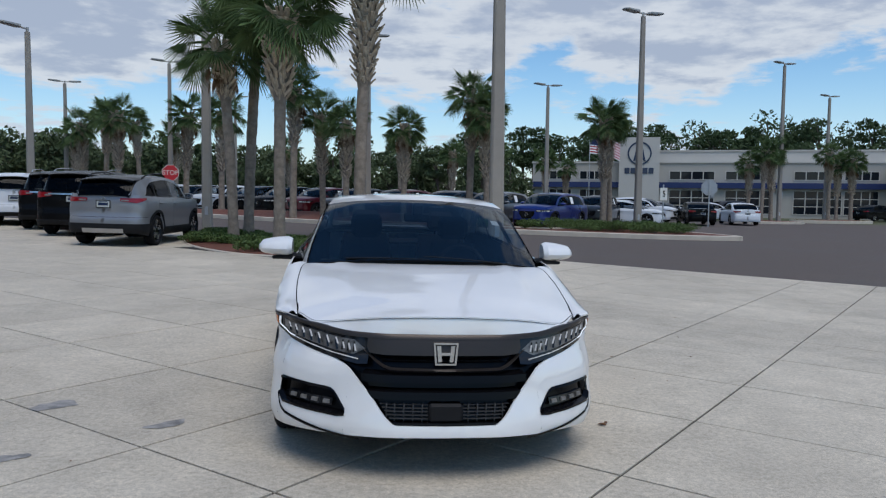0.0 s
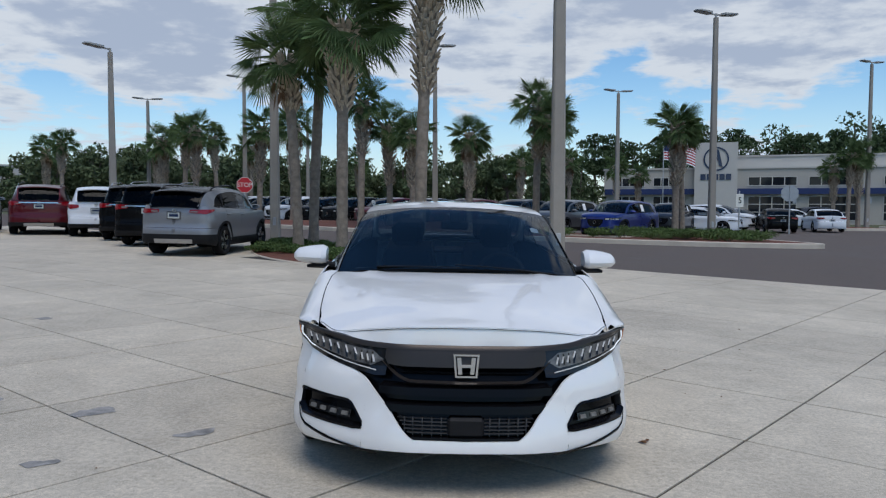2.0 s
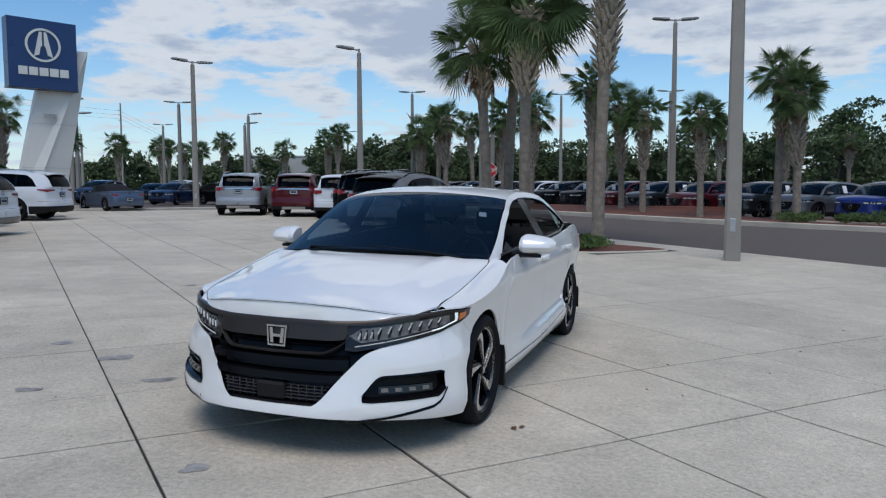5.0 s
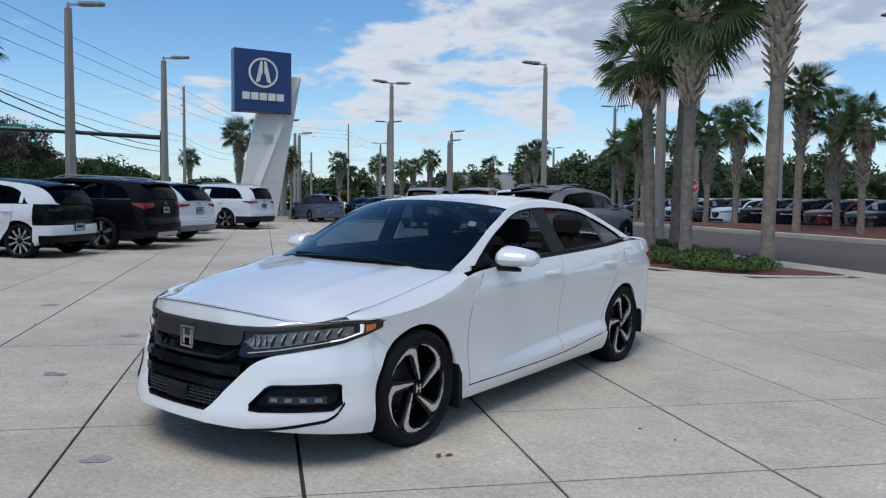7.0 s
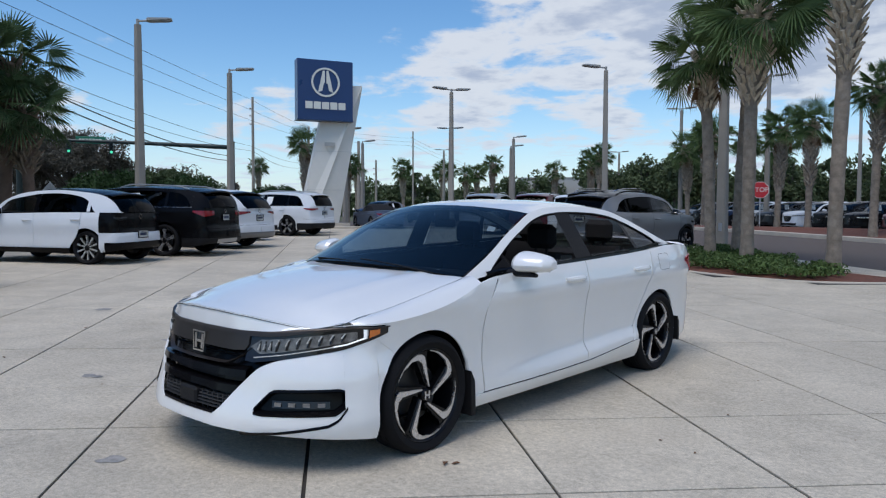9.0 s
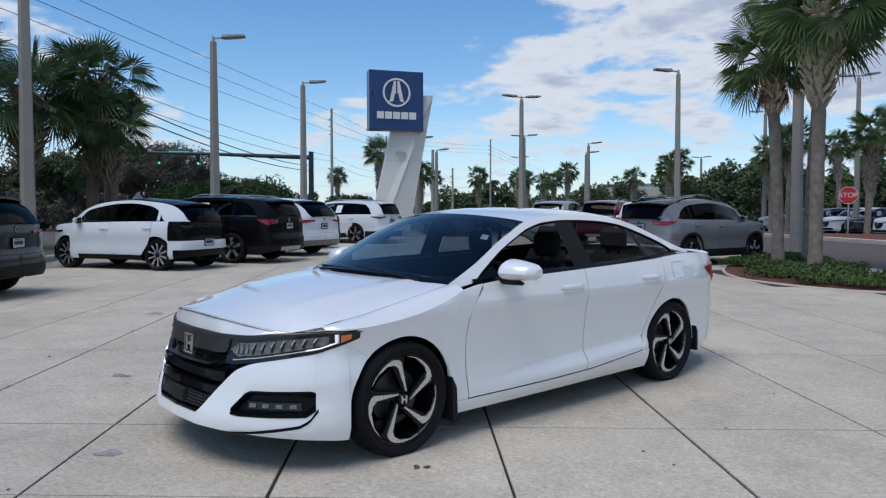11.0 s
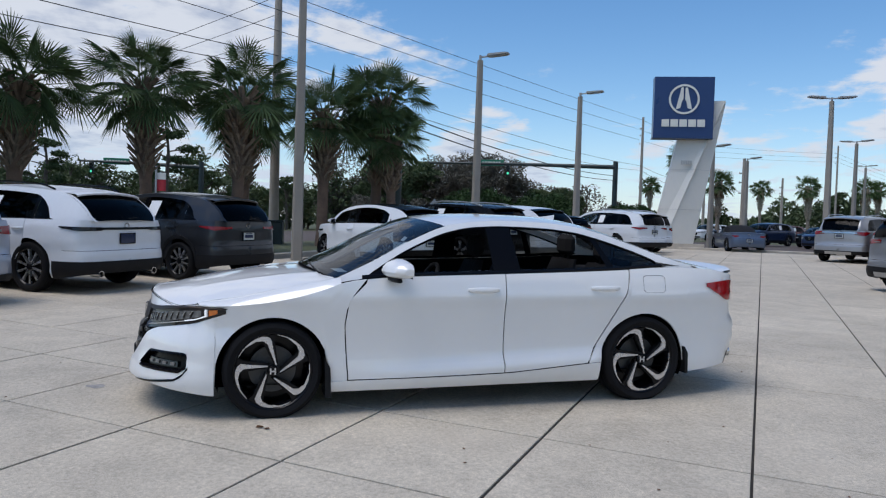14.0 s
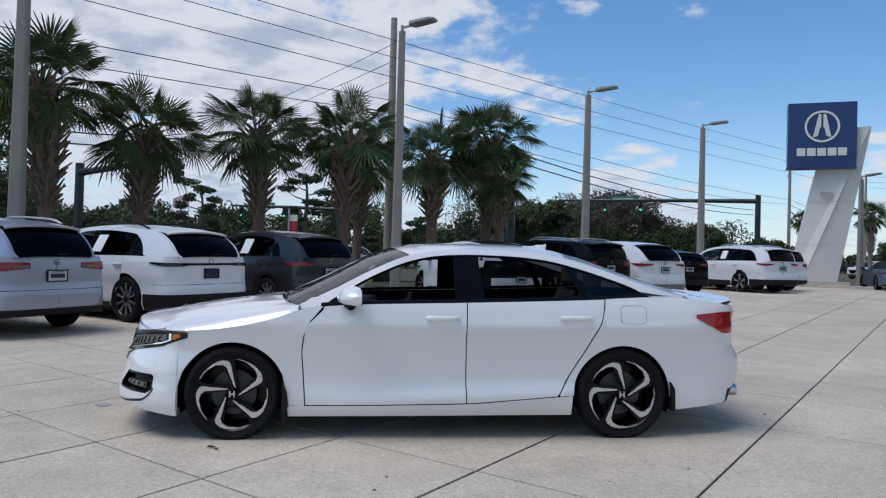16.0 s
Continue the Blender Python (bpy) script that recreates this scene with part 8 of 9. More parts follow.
F = [palm(L3, 4.35, 31, 1.25, 0.14, 2.4, 40, bulge=0.35), palm(L3, 4.8, 32, 1.2, 0.135, 2.0, 38, (0.2, 0.1), bulge=0.35), palm(L3, 4.55, 33, 1.3, 0.14, 2.6, 42, (-0.15, 0.1), bulge=0.35)]
spots = [(1.54, 25.4, 0.92), (-3.3, 28.5, 1.2), (-2.0, 29.6, 1.05), (-0.9, 28.0, 1.0), (4.3, 25.2, 1.12), (4.9, 24.2, 1.02), (10.85, 27.2, 1.1), (11.3, 27.6, 0.98), (-7.7, 35.5, 1.15), (-14.0, 38.7, 1.2), (-15.6, 41.5, 1.15), (-17.5, 43.5, 1.1), (-20.0, 49.0, 1.1), (-16.5, 52, 1.25), (-10.4, 39.3, 1.2), (-12.5, 46, 1.1),
         (29.0, 45.4, 1.05), (30.1, 46.0, 1.12), (28.3, 46.0, 0.95), (37.5, 50.2, 1.1), (38.6, 50.8, 1.0), (39.6, 50.4, 1.1), (2.2, 40, 0.95), (-5, 46, 0.9), (6.0, 44, 0.95), (10, 48, 0.95), (14.5, 52, 0.95), (17.0, 55, 0.9), (-24, 43, 1.0), (-27, 47, 1.0), (-60, 66, 1.35), (-64, 72, 1.3), (-56, 68, 1.2), (-68, 80, 1.4), (-72, 62, 1.3), (-44, 32, 1.3), (-43, 66, 1.2), (-37, 47, 1.0), (-53.3, 52.3, 1.15), (-32.8, 26.9, 0.85), (-68, 44, 1.2)]
for i, (x, y, k) in enumerate(spots):
    if i < 3:
        F[i].matrix_basis = upright(x, y, 40 * i, 0.1) @ Matrix.Diagonal((k, k, k, 1))
    else:
        put_palm(F[i % 3], x, y, 67 * i, 0.1, k)


# ---------------------------------------------------------------- shrubs and trees
def leaf_cloud(s, centre, radii, count, size, rng, flat=0.0):
    rn = np.random.default_rng(rng.randrange(1 << 30))
    q = rn.normal(size=(count, 3))
    q *= (rn.uniform(0.09, 1.0, count) ** (1 / 3) / np.linalg.norm(q, axis=1))[:, None]
    c0 = np.array(centre) + q * np.array(radii)
    u = rn.normal(size=(count, 3)); u /= np.linalg.norm(u, axis=1)[:, None]
    w = np.cross(u, rn.normal(size=(count, 3))); w /= np.linalg.norm(w, axis=1)[:, None]
    z = (size * rn.uniform(0.6, 1.4, count))[:, None]
    v = np.stack([c0 - u * z, c0 + w * z * 0.42, c0 + u * z, c0 - w * z * 0.42], axis=1).reshape(-1, 3)
    o = len(s.v)
    s.v += [tuple(p) for p in v.tolist()]
    s.f += [(k, k + 1, k + 2, k + 3) for k in range(o, o + 4 * count, 4)]


def ground_shrub(x, y, r, h, rng, label, mat=None, dz=0.06):
    root = thing("shrub", upright(x, y, 0, dz), label, "shrub", "low shrubs")
    s = Shape()
    for i in range(7):
        a, q = rng.uniform(0, 6.28), r * rng.uniform(0, 0.75)
        leaf_cloud(s, (q * math.cos(a), q * math.sin(a), h * rng.uniform(0.3, 0.62)), (r * 0.5, r * 0.5, h * 0.42), 170, 0.036, rng)
    part("foliage", s, mat or SHRUB, root, smooth=0, fix=False)
    st = Shape()
    for i in range(6):
        a = rng.uniform(0, 6.28)
        st.tube([(0, 0, -0.05), (r * 0.3 * math.cos(a), r * 0.3 * math.sin(a), h * 0.3), (r * 0.6 * math.cos(a), r * 0.6 * math.sin(a), h * 0.55)], [0.012, 0.008, 0.004], 4)
    part("twig_mass", st, TRUNK, root)


rs = random.Random(5)
done = 0
while done < 38:
    x, y = rs.uniform(-4.9, 0.9), rs.uniform(9.8, 16.4)
    if inside(x, y, ISLAND) and x < 0.75 and inside(x - 0.38, y - 0.38, ISLAND) and inside(x + 0.38, y + 0.30, ISLAND) and inside(x + 0.15, y - 0.42, ISLAND):
        ground_shrub(x, y, rs.uniform(0.48, 0.70), rs.uniform(0.18, 0.27), rs, "low spreading green shrub in the mulch bed")
        done += 1
done = 0
while done < 30:
    x, y = rs.uniform(4, 13.5), rs.uniform(21, 27)
    if inside(x, y, FAR) and inside(x, y - 0.8, FAR):
        ground_shrub(x, y, rs.uniform(0.6, 0.9), rs.uniform(0.30, 0.45), rs, "low spreading green shrub behind the kerb", dz=0.18)
        done += 1


def tree(s, w, x, y, h, r, rng, pine=False, n=700, size=0.36, bare=False):
    """Adds one tree: leaves to s, trunk and limbs to w."""
    z0 = gz(x, y)
    tr = 0.022 * h + 0.05
    w.tube([(x, y, z0 - 0.1), (x + rng.uniform(-.2, .2), y, z0 + h * 0.35), (x + rng.uniform(-.4, .4), y + rng.uniform(-.4, .4), z0 + h * 0.85)], [tr, tr * 0.7, tr * 0.2], 6)
    nb = 13 if not pine else 7
    for i in range(nb):
        if pine:
            t = 0.55 + 0.45 * i / nb
            q = r * (0.25 + 0.75 * rng.random()) * (1.2 - t) * 1.8
            rad = (r * 0.40, r * 0.40, h * 0.055)
        else:
            t = rng.uniform(0.12, 0.88)
            q = r * rng.uniform(0.15, 0.85) * math.sqrt(max(0.1, 1 - ((t - 0.5) / 0.5) ** 2))
            rad = (r * rng.uniform(0.35, 0.55), r * rng.uniform(0.35, 0.55), h * rng.uniform(0.11, 0.19))
        a = rng.uniform(0, 6.28)
        c = (x + q * math.cos(a), y + q * math.sin(a), z0 + h * t)
        w.tube([(x, y, z0 + h * t * 0.7), ((x + c[0]) / 2, (y + c[1]) / 2, z0 + h * t * 0.9), c], [tr * 0.4, tr * 0.25, tr * 0.08], 4, caps=False)
        leaf_cloud(s, c, rad, n // nb, size, rng)


def polar(b_, d, ox=-4.0, oy=2.0):
    return ox + d * math.sin(radians(b_)), oy + d * math.cos(radians(b_))


def belt(name, label, b0, b1, dmin, dmax, hmin, hmax, count, mat, seed, pine=0.0, n=750, size=0.36):
    rng = random.Random(seed)
    s, w = Shape(), Shape()
    for i in range(count):
        b_ = lerp(b0, b1, (i + rng.random()) / count)
        d = rng.uniform(dmin, dmax)
        h = rng.uniform(hmin, hmax)
        x, y = polar(b_, d)
        tree(s, w, x, y, h * (1.25 if rng.random() < pine else 1.0), h * rng.uniform(0.34, 0.50), rng, rng.random() < pine, n, size)
    root = thing("far_woods", Matrix.Identity(4), label, "trees", "", "stuff")
    part("foliage", s, mat, root, smooth=0, fix=False)
    part("trunk_mass", w, TRUNK, root, fix=False)


belt("woods_n", "dark evergreen woods behind the car lots", -25, 16, 66, 86, 4.6, 6.4, 60, LEAF, 101, 0.15, 1700, 0.23)
belt("woods_nw", "dark oak trees behind the row of SUVs", -28, -18, 60, 68, 5.0, 6.6, 12, LEAF, 102, 0.0, 2200, 0.2)
belt("woods_ne", "pine tops behind the dealership building", 10, 52, 100, 118, 9.0, 11.5, 46, LEAFPINE, 103, 0.6, 1200, 0.30)
belt("woods_w", "mixed trees across the street", -124, -78, 64, 80, 3.6, 6.2, 56, LEAF, 104, 0.15, 1500, 0.2)
belt("woods_w2", "greyish thin-leaved trees across the street", -118, -62, 78, 96, 4.6, 7.4, 44, LEAFGREY, 105, 0.2, 1600, 0.18)
belt("woods_oak", "broad oak trees with thin crowns beside the junction", -84, -68, 66, 74, 7.5, 9.5, 9, LEAFGREY, 108, 0.0, 3600, 0.15)
belt("woods_far_n", "taller distant trees behind the far lot", -48, -25, 118, 145, 4.8, 7.2, 44, LEAF, 111, 0.1, 900, 0.36)
belt("woods_far", "low distant trees along the road", -74, -47, 130, 165, 3.2, 5.0, 46, LEAF, 106, 0.1, 700, 0.42)
belt("woods_sw", "tall dark trees across the street corner", -136, -123, 41, 47, 5.5, 8.2, 12, LEAF, 109, 0.1, 2400, 0.16)
belt("woods_sw", "lower dark trees across the street corner", -124, -112, 44, 50, 3.4, 4.8, 12, LEAF, 110, 0.0, 1800, 0.15)
belt("brush_w", "low brownish brush across the street", -82, -54, 56, 64, 2.2, 3.6, 20, LEAFGREY, 107, 0, 1800, 0.15)


def mound_bush(x, y, r, h, seed):
    """A clipped dome of dense leaves on short stems."""
    rng = random.Random(seed)
    root = thing("bush", upright(x, y), "large rounded dark green bush at the street verge", "bush", "rounded bushes")
    s, st = Shape(), Shape()
    for i in range(46):
        a, e = i * 2.399963, math.asin(min(1, (i + 0.5) / 46))
        q = rng.uniform(0.80, 0.92)
        c = (q * r * math.cos(e) ** 0.7 * math.cos(a), q * r * math.cos(e) ** 0.7 * math.sin(a), h * (0.10 + 0.78 * math.sin(e)))
        leaf_cloud(s, c, (r * 0.24, r * 0.24, h * 0.13), 230, 0.075, rng)
        if i % 4 == 0:
            st.tube([(0, 0, -0.1), (c[0] * 0.4, c[1] * 0.4, c[2] * 0.6), c], [0.05, 0.035, 0.012], 5, caps=False)
    leaf_cloud(s, (0, 0, h * 0.45), (r * 0.85, r * 0.85, h * 0.42), 2600, 0.12, rng)
    part("foliage", s, HEDGE, root, smooth=0, fix=False)
    part("stems", st, TRUNK, root, fix=False)


for x, y, r, h, seed in ((-29.9, 10.5, 2.3, 2.85, 51), (-28.4, 13.6, 2.1, 2.65, 52), (-29.3, 18.9, 1.8, 2.30, 53)):
    mound_bush(x, y, r, h, seed)


def spreading_oak(x, y, h, r, seed, thin, label):
    """An oak with forking limbs that end in fine twigs under a sparse or full crown."""
    rng = random.Random(seed)
    root = thing("oak_tree", upright(x, y), label, "oak tree")
    w, s = Shape(), Shape()

    def limb(p, d, ln, rad, depth):
        a = p + d * ln * 0.5 + Vector((rng.uniform(-1, 1), rng.uniform(-1, 1), rng.uniform(-0.3, 0.6))) * ln * 0.08
        e = p + d * ln
        w.tube([tuple(p), tuple(a), tuple(e)], [rad, rad * 0.8, rad * 0.55], 5 if depth > 2 else 3, caps=False)
        if depth <= 2:
            leaf_cloud(s, tuple(e), (ln * 0.75, ln * 0.75, ln * 0.5), 16 if thin else 46, 0.11 if thin else 0.15, rng)
        if depth == 0:
            return
        for k in range(4 if depth > 1 else 3):
            side = Vector((rng.uniform(-1, 1), rng.uniform(-1, 1), rng.uniform(-0.25, 0.75)))
            v = (d * 0.75 + side * 0.85).normalized()
            limb(e if k else a, v, ln * rng.uniform(0.58, 0.78), rad * 0.55, depth - 1)
    w.tube([(0, 0, -0.1), (0.1, 0, h * 0.14), (0, 0, h * 0.28)], [0.045 * h, 0.036 * h, 0.032 * h], 8)
    for k in range(5):
        az = k * 1.2566 + rng.uniform(-0.3, 0.3)
        limb(Vector((0, 0, h * rng.uniform(0.2, 0.28))), Vector((math.cos(az) * r / h * 1.5, math.sin(az) * r / h * 1.5, 0.85)).normalized(), h * 0.27, 0.02 * h, 4)
    part("trunk", w, TRUNK, root, fix=False)
    part("crown", s, LEAFGREY if thin else LEAF, root, smooth=0, fix=False)


spreading_oak(-65.2, 22.6, 8.9, 4.4, 61, True, "wide oak with a thin twiggy crown across the street")
spreading_oak(-67.2, 15.4, 7.6, 3.6, 62, False, "dark full oak beside the twiggy one across the street")
spreading_oak(-62.6, 29.6, 5.4, 2.6, 63, False, "small dark oak across the street")


def lone_pine(x, y, h, r, seed):
    """A tall open pine: bare bent trunk, a few flat tufted limbs."""
    rng = random.Random(seed)
    root = thing("pine_tree", upright(x, y), "open-crowned dark pine across the street", "pine tree")
    tr, cr = Shape(), Shape()
    tr.tube([(0, 0, -0.1), (0.25, 0.1, h * 0.4), (-0.1, 0.2, h * 0.75), (0.2, 0.1, h)], [0.22, 0.18, 0.12, 0.05], 8)
    for i in range(11):
        z = h * lerp(0.48, 1.0, i / 10)
        a = i * 2.4 + rng.uniform(-0.4, 0.4)
        q = r * (1.1 - 0.6 * i / 10) * rng.uniform(0.5, 1.0)
        c = (q * math.cos(a), q * math.sin(a), z + rng.uniform(0.0, 0.5))
        tr.tube([(0, 0.1, z - 0.2), (c[0] * 0.5, c[1] * 0.5, z), c], [0.06, 0.045, 0.02], 5, caps=False)
        for j in range(4):
            leaf_cloud(cr, (c[0] + rng.uniform(-0.5, 0.5), c[1] + rng.uniform(-0.5, 0.5), c[2] + rng.uniform(-0.1, 0.25)), (0.55, 0.55, 0.24), 90, 0.13, rng)
    part("trunk", tr, TRUNK, root)
    part("crown", cr, LEAFPINE, root, smooth=0, fix=False)


lone_pine(-53.5, -6.3, 7.6, 2.6, 3)
lone_pine(-60.5, -16.0, 6.8, 2.4, 4)


# ---------------------------------------------------------------- dealership building
def dealership():
    u = Vector((math.cos(radians(-20)), math.sin(radians(-20)), 0))
    f = Vector((u.y, -u.x, 0))
    o = Vector((30.0, 72.0, 0))
    root = thing("dealership_building", Matrix.Identity(4), "long low stucco building with dark windows and a blue band", "building")
    P = lambda a, z, d: tuple(o + u * a + f * d + Vector((0, 0, z - 0.15)))
    def slab(name, a0, a1, z0, z1, d0, d1, mat, parent=root):
        return part(name, Shape().prism([(a0, z0), (a1, z0), (a1, z1), (a0, z1)], d0, d1, lambda a, z, d: P(a, z, d)), mat, parent, smooth=0)
    slab("wall", -11.5, 46, -0.3, 5.6, -14, 0.0, STUCCO)
    slab("parapet", 2.2, 30, 5.6, 6.9, -12, -1.0, STUCCO2)
    slab("parapet_cap", 2.1, 30.1, 6.9, 7.05, -12.1, -0.9, STUCCO2)
    slab("roof_cap", -11.6, 46.1, 5.6, 5.78, -14.1, 0.12, STUCCO2)
    slab("canopy", 24.5, 48, 3.6, 5.4, 0.05, 9.0, STUCCO2)
    slab("canopy_band", 24.4, 48.1, 2.9, 3.6, 0.05, 9.1, AWNING)
    for a in (26, 36, 46):
        slab("canopy_column", a - 0.4, a + 0.4, -0.3, 2.9, 7.6, 8.4, STUCCO)
    slab("band", -11.4, 24.3, 2.95, 3.55, 0.004, 0.45, AWNING)
    slab("sign_tower", -2.1, 2.1, -0.3, 8.3, 0.004, 1.1, STUCCO2)
    ring_sign(root, lambda a, z, d: P(a, 6.6 + z, 1.105 + d), 1.25, P_NAVY, "wall_emblem")
    bars_word(root, lambda a, z, d: P(a, 4.75 + z, 1.105 + d), 3.1, 0.62, P_NAVY)
    for a0 in (-10.4, -6.3, 3.2, 8.9, 15.6, 20.4):
        wdt = 3.2 if a0 < 0 else 4.6 if a0 != 20.4 else 3.2
        for z0, z1, nv, nh in ((3.85, 4.75, 4, 1), (0.3, 2.75, 4, 3)):
            w = part("window", Shape().prism([(a0, z0), (a0 + wdt, z0), (a0 + wdt, z1), (a0, z1)], 0.006, 0.03, lambda a, z, d: P(a, z, d)), WINDARK, root, smooth=0)
            fr = Shape()
            for i in range(nv + 1):
                a = a0 + wdt * i / nv
                fr.prism([(a - 0.05, z0), (a + 0.05, z0), (a + 0.05, z1), (a - 0.05, z1)], 0.03, 0.07, lambda a_, z, d: P(a_, z, d))
            for j in range(nh + 1):
                z = lerp(z0, z1, j / nh)
                fr.prism([(a0, z - 0.04), (a0 + wdt, z - 0.04), (a0 + wdt, z + 0.04), (a0, z + 0.04)], 0.03, 0.068, lambda a_, z_, d: P(a_, z_, d))
            part("window_frame", fr, STUCCO2, w, smooth=0)
    for a in (7.6, 14.4, 19.6):
        slab("wall_lamp", a - 0.15, a + 0.15, 2.0, 2.6, 0.006, 0.25, ALU)


dealership()


def far_hall(x, y, w, h, rz, mat, label):
    root = thing("warehouse_building", upright(x, y, rz), label, "building")
    part("wall", Shape().box(-w / 2, w / 2, 0, 18, -0.3, h), mat, root, smooth=0)
    part("roof_edge", Shape().box(-w / 2 - 0.1, w / 2 + 0.1, -0.1, 18.1, h, h + 0.25), GREYPANEL, root, smooth=0)
    for i in range(5):
        part("loading_door", Shape().box(-w * 0.42 + i * w * 0.19, -w * 0.42 + i * w * 0.19 + w * 0.09, -0.05, 0.02, 0, h * 0.55), GREYPANEL, root, smooth=0)


far_hall(-66, 112, 26, 7.0, 28, STUCCO2, "pale low warehouse far behind the lots")
far_hall(-46, 104, 22, 4.9, 20, GREYPANEL, "grey low warehouse far behind the lots")


def flag(x, y, h, w, hh, rz, label):
    root = thing("flagpole", upright(x, y, rz), label, "flag")
    part("pole", Shape().tube([(0, 0, -0.1), (0, 0, h)], [0.07, 0.04], 8), ALU, root)
    def cloth(u0, u1, v0, v1, off=0.0):
        return Shape().grid([[(w * u, 0.12 * w * math.sin(u * 6.0) * u + off, h - 0.2 - hh * v - 0.42 * w * u * u * 0.5 - 0.1 * u) for u in np.linspace(u0, u1, 12)] for v in (v0, v1)])
    for i in range(7):
        part("stripe", cloth(0, 1, i / 7, (i + 0.5) / 7), FLAGRED, root, fix=False)
        part("stripe", cloth(0, 1, (i + 0.5) / 7, (i + 1) / 7), PAPER, root, fix=False)
    part("canton", cloth(0, 0.42, 0, 0.52, -0.02), FLAGBLUE, root, fix=False)


flag(23.5, 69, 8.4, 3.2, 1.9, 0, "striped flag hanging from a pale pole")
flag(-66.6, -18.5, 6.9, 1.6, 0.95, -100, "striped flag hanging from a pole across the street")


# ---------------------------------------------------------------- concrete slabs, each one a piece
NL = [NLO, -8.45, -7.25, -6.05, -4.84, -3.63, -2.40, -1.18, 0.03, 1.22, 2.46, 3.57, 4.80, 6.0, 7.2, 8.4, 9.45, NHI]
SL = [-14.4, -13.2, -12.0, -10.7, -9.5, -8.2, -7.0, -5.8, -4.6, -3.42, -2.24, -1.06, -0.05, 1.39, 2.80, 3.98, 5.16]
while SL[-1] < SHI - 1.3:
    SL.append(round(SL[-1] + 1.22, 3))
SL.append(SHI)


def slab_shape(n0, n1, s0, s1, gap_n0, gap_n1, gap_s0, gap_s1, top_dz=0.0):
    sk = lambda s, n: s - 0.055 * n
    q = []
    for n, gn in ((n0 + gap_n0, 1), (n1 - gap_n1, -1)):
        for s, gs in ((s0 + gap_s0, 1), (s1 - gap_s1, -1)):
            q.append((n, sk(s, n), gn, gs))
    q = [q[0], q[1], q[3], q[2]]
    b = 0.004
    topv = [ns(n + gn * b, s + gs * b, top_dz) for n, s, gn, gs in q]
    rim = [ns(n, s, top_dz - 0.0025) for n, s, gn, gs in q]
    low = [ns(n, s, -0.03) for n, s, gn, gs in q]
    fs = [(0, 1, 2, 3)]
    for i in range(4):
        j = (i + 1) % 4
        fs += [(i, 4 + i, 4 + j, j), (4 + i, 8 + i, 8 + j, 4 + j)]
    return topv + rim + low, fs


rest = Shape()
pieces = 0
for i in range(len(NL) - 1):
    merge = None
    for j in range(len(SL) - 1):
        n0, n1, s0, s1 = NL[i], NL[i + 1], SL[j], SL[j + 1]
        nm = (n0 + n1) / 2
        # where the paving has no joint at s = 0
        if n0 > -1.3 and abs(s1 + 0.05) < 0.01:
            continue
        if n0 > -1.3 and abs(s0 + 0.05) < 0.01:
            s0 = SL[j - 1]
        cx, cy, _ = ns(nm, (s0 + s1) / 2)
        if inside(cx, cy, ISLAND):
            continue
        near_side = (s0 + s1) / 2 < 0.5
        wide = lambda v: 0.0105 if v in (-1.18, 1.22, -3.63) and near_side else 0.0060 if v == -2.40 and not near_side else 0.0080
        wide_s = lambda v: 0.0090 if v in (-1.06, -0.05, 1.39, 2.80) else 0.0076
        vs, fs = slab_shape(n0, n1, s0, s1, wide(n0), wide(n1), wide_s(s0), wide_s(s1), 0.0008 * math.sin(i * 7.3 + j * 3.1))
        if -6.2 < nm < 7.4 and -10 < (s0 + s1) / 2 < 15 and pieces < 300:
            part("slab", Shape().add(vs, fs), CONCRETE, pavement, smooth=0, fix=False)
            pieces += 1
        else:
            rest.add(vs, fs)
tagged(part("outer_slabs", rest, CONCRETE, pavement, smooth=0, fix=False), "", "", "", "stuff")

# stains, dry leaves
def blotch(name, x, y, r, mat, label, seed, cat, thick=0.003, stretch=1.0, rz=0.0):
    rg = random.Random(seed)
    ring = []
    for k in range(18):
        a = 2 * math.pi * k / 18
        q = r * (0.7 + 0.45 * noise.noise(Vector((math.cos(a) * 1.3, math.sin(a) * 1.3, seed * 3.7))) + rg.uniform(-0.08, 0.08))
        px, py = q * stretch * math.cos(a), q * math.sin(a)
        ring.append((x + px * math.cos(rz) - py * math.sin(rz), y + px * math.sin(rz) + py * math.cos(rz)))
    s = Shape().add([(px, py, gz(px, py) + thick) for px, py in ring] + [(x, y, gz(x, y) + thick + 0.001)], [(k, (k + 1) % 18, 18) for k in range(18)])
    return tagged(part(name, s, mat, smooth=0, fix=False), label, cat)


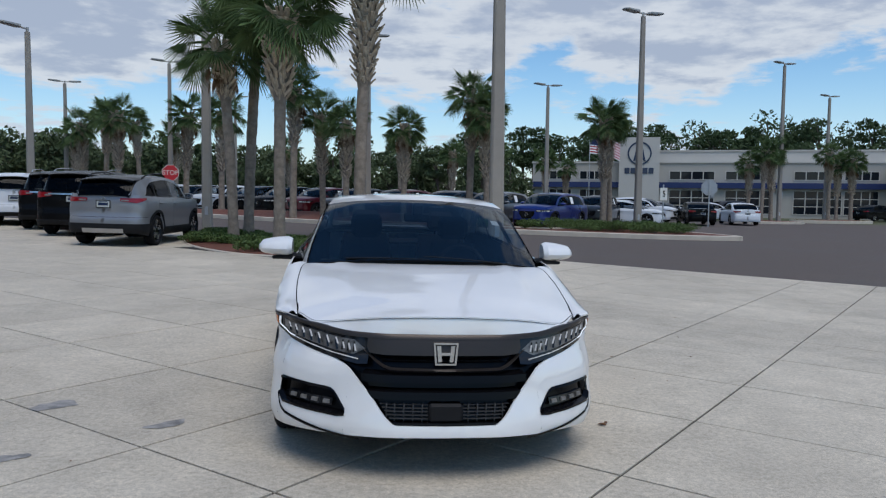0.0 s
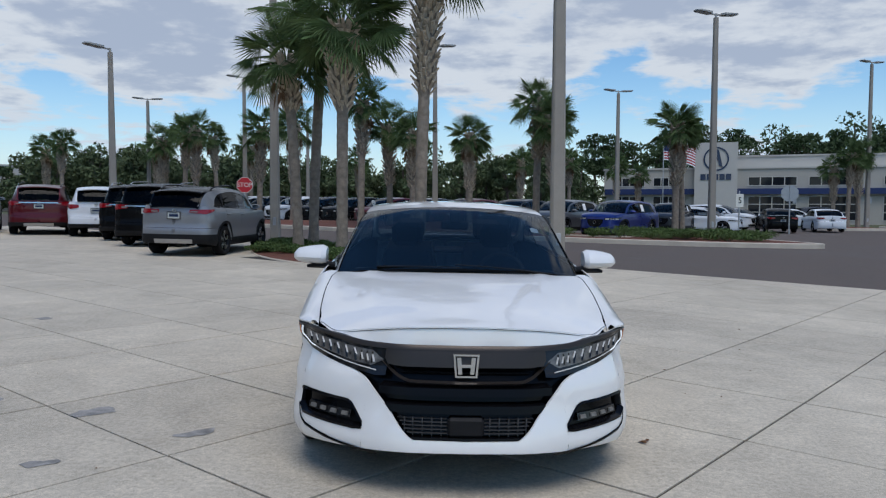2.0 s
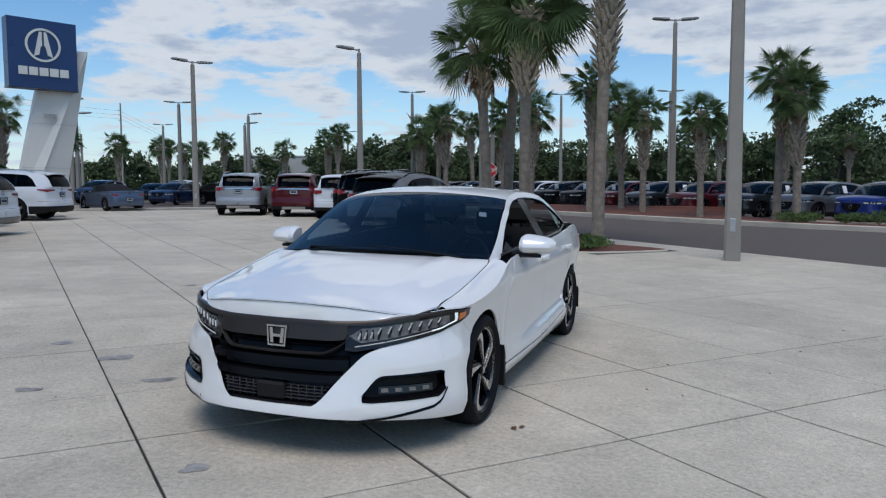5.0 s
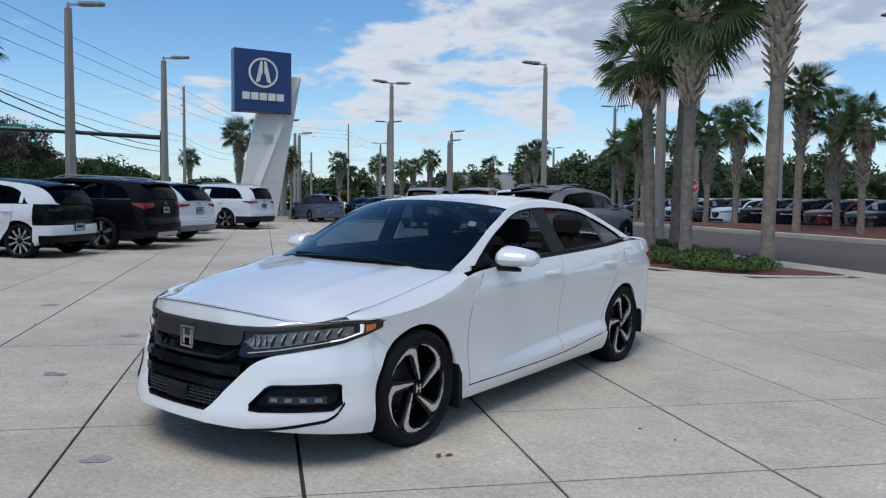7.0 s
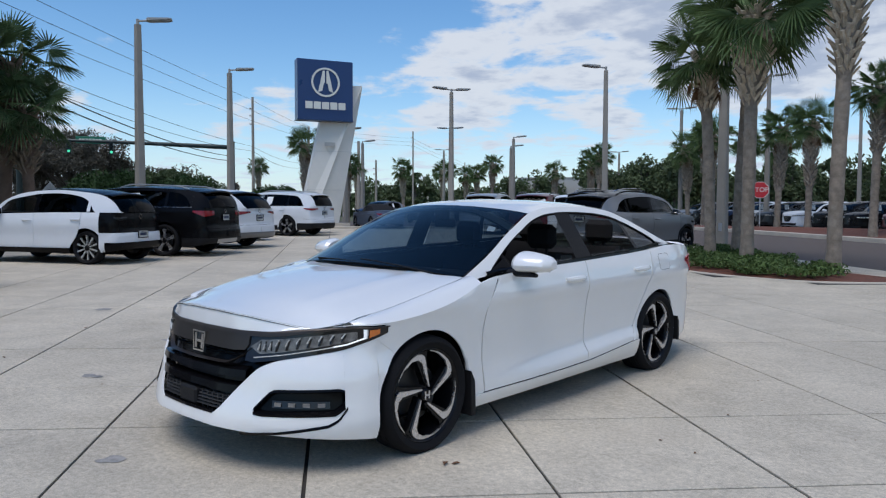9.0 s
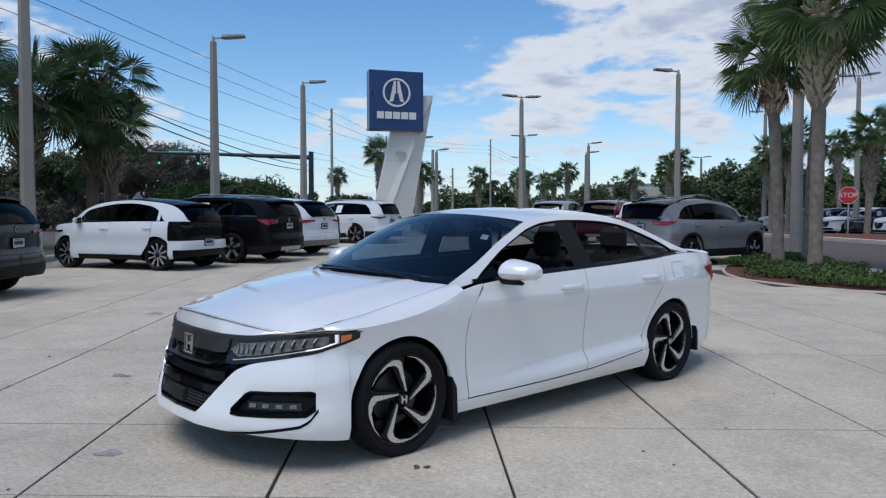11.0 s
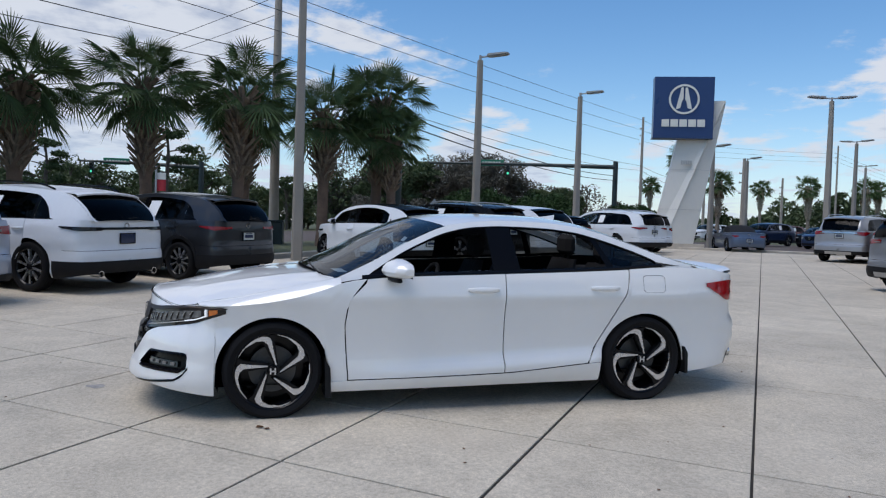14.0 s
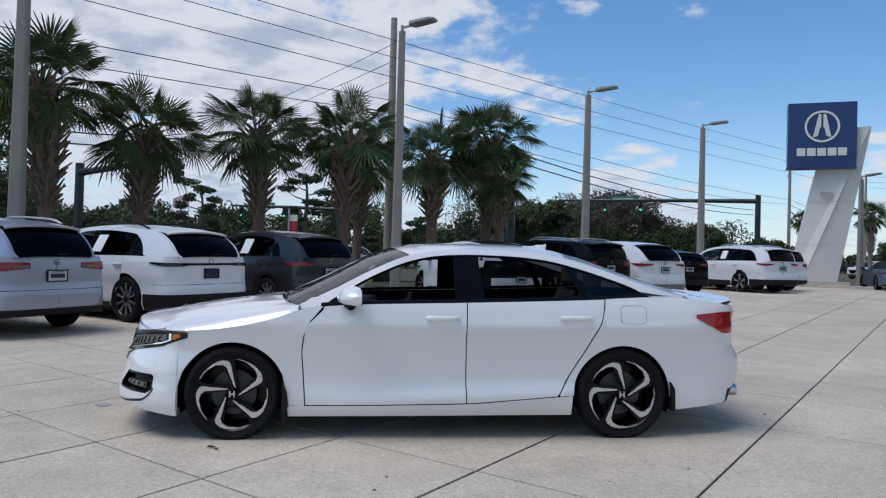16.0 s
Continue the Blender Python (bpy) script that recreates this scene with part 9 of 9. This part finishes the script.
for i, (x, y, r, st, rz) in enumerate(((-3.14, -0.78, 0.10, 1.4, 0.8), (-2.34, -1.02, 0.14, 1.3, 0.3), (-2.2, -1.95, 0.08, 1.5, 0.5), (-1.56, -1.42, 0.09, 1.9, 0.7), (-4.47, 2.54, 0.10, 1.2, 0.0), (-0.24, -2.67, 0.07, 1.6, 0.9), (-5.6, -0.4, 0.12, 1.3, 0.2))):
    blotch("oil_stain", x, y, r, OILSTAIN, "dark oil stain on the concrete slabs", i, "stain", 0.0025, st, rz)


def dry_leaf(x, y, r, seed):
    rg = random.Random(seed)
    a = rg.uniform(0, 6.28)
    c, s_ = math.cos(a), math.sin(a)
    pts = [(-1, 0, 0.004), (-0.4, 0.42, 0.014), (0.3, 0.45, 0.020), (1, 0, 0.010), (0.3, -0.40, 0.022), (-0.4, -0.45, 0.012), (0, 0, 0.003)]
    v = [(x + r * (px * c - py * s_), y + r * (px * s_ + py * c), gz(x, y) + 0.002 + pz * r * 25) for px, py, pz in pts]
    tagged(part("dry_leaf", Shape().add(v, [(0, 1, 6), (1, 2, 6), (2, 3, 6), (3, 4, 6), (4, 5, 6), (5, 0, 6)]), DRYLEAF, smooth=0, fix=False), "small curled brown leaf lying on the concrete", "leaf", "dry leaves")


for i, (x, y, r) in enumerate(((1.10, -1.49, 0.035), (1.14, -1.45, 0.025), (1.85, 0.46, 0.015), (2.0, -0.4, 0.014), (1.66, 1.57, 0.012), (1.76, -0.33, 0.014), (2.6, 0.47, 0.014), (0.15, 2.9, 0.02), (0.01, -3.22, 0.014), (2.9, 1.4, 0.013), (-3.4, -2.2, 0.02), (-1.2, -3.1, 0.012), (3.4, 2.6, 0.014), (-4.4, -1.1, 0.018))):
    dry_leaf(x, y, r, i)
# crumbs of leaf litter blown over the slabs
crumbs = random.Random(77)
for i in range(26):
    a, q = crumbs.uniform(0, 6.28), crumbs.uniform(1.6, 5.5)
    dry_leaf(1.2 + q * math.cos(a), -0.8 + q * math.sin(a), crumbs.uniform(0.006, 0.012), 100 + i)
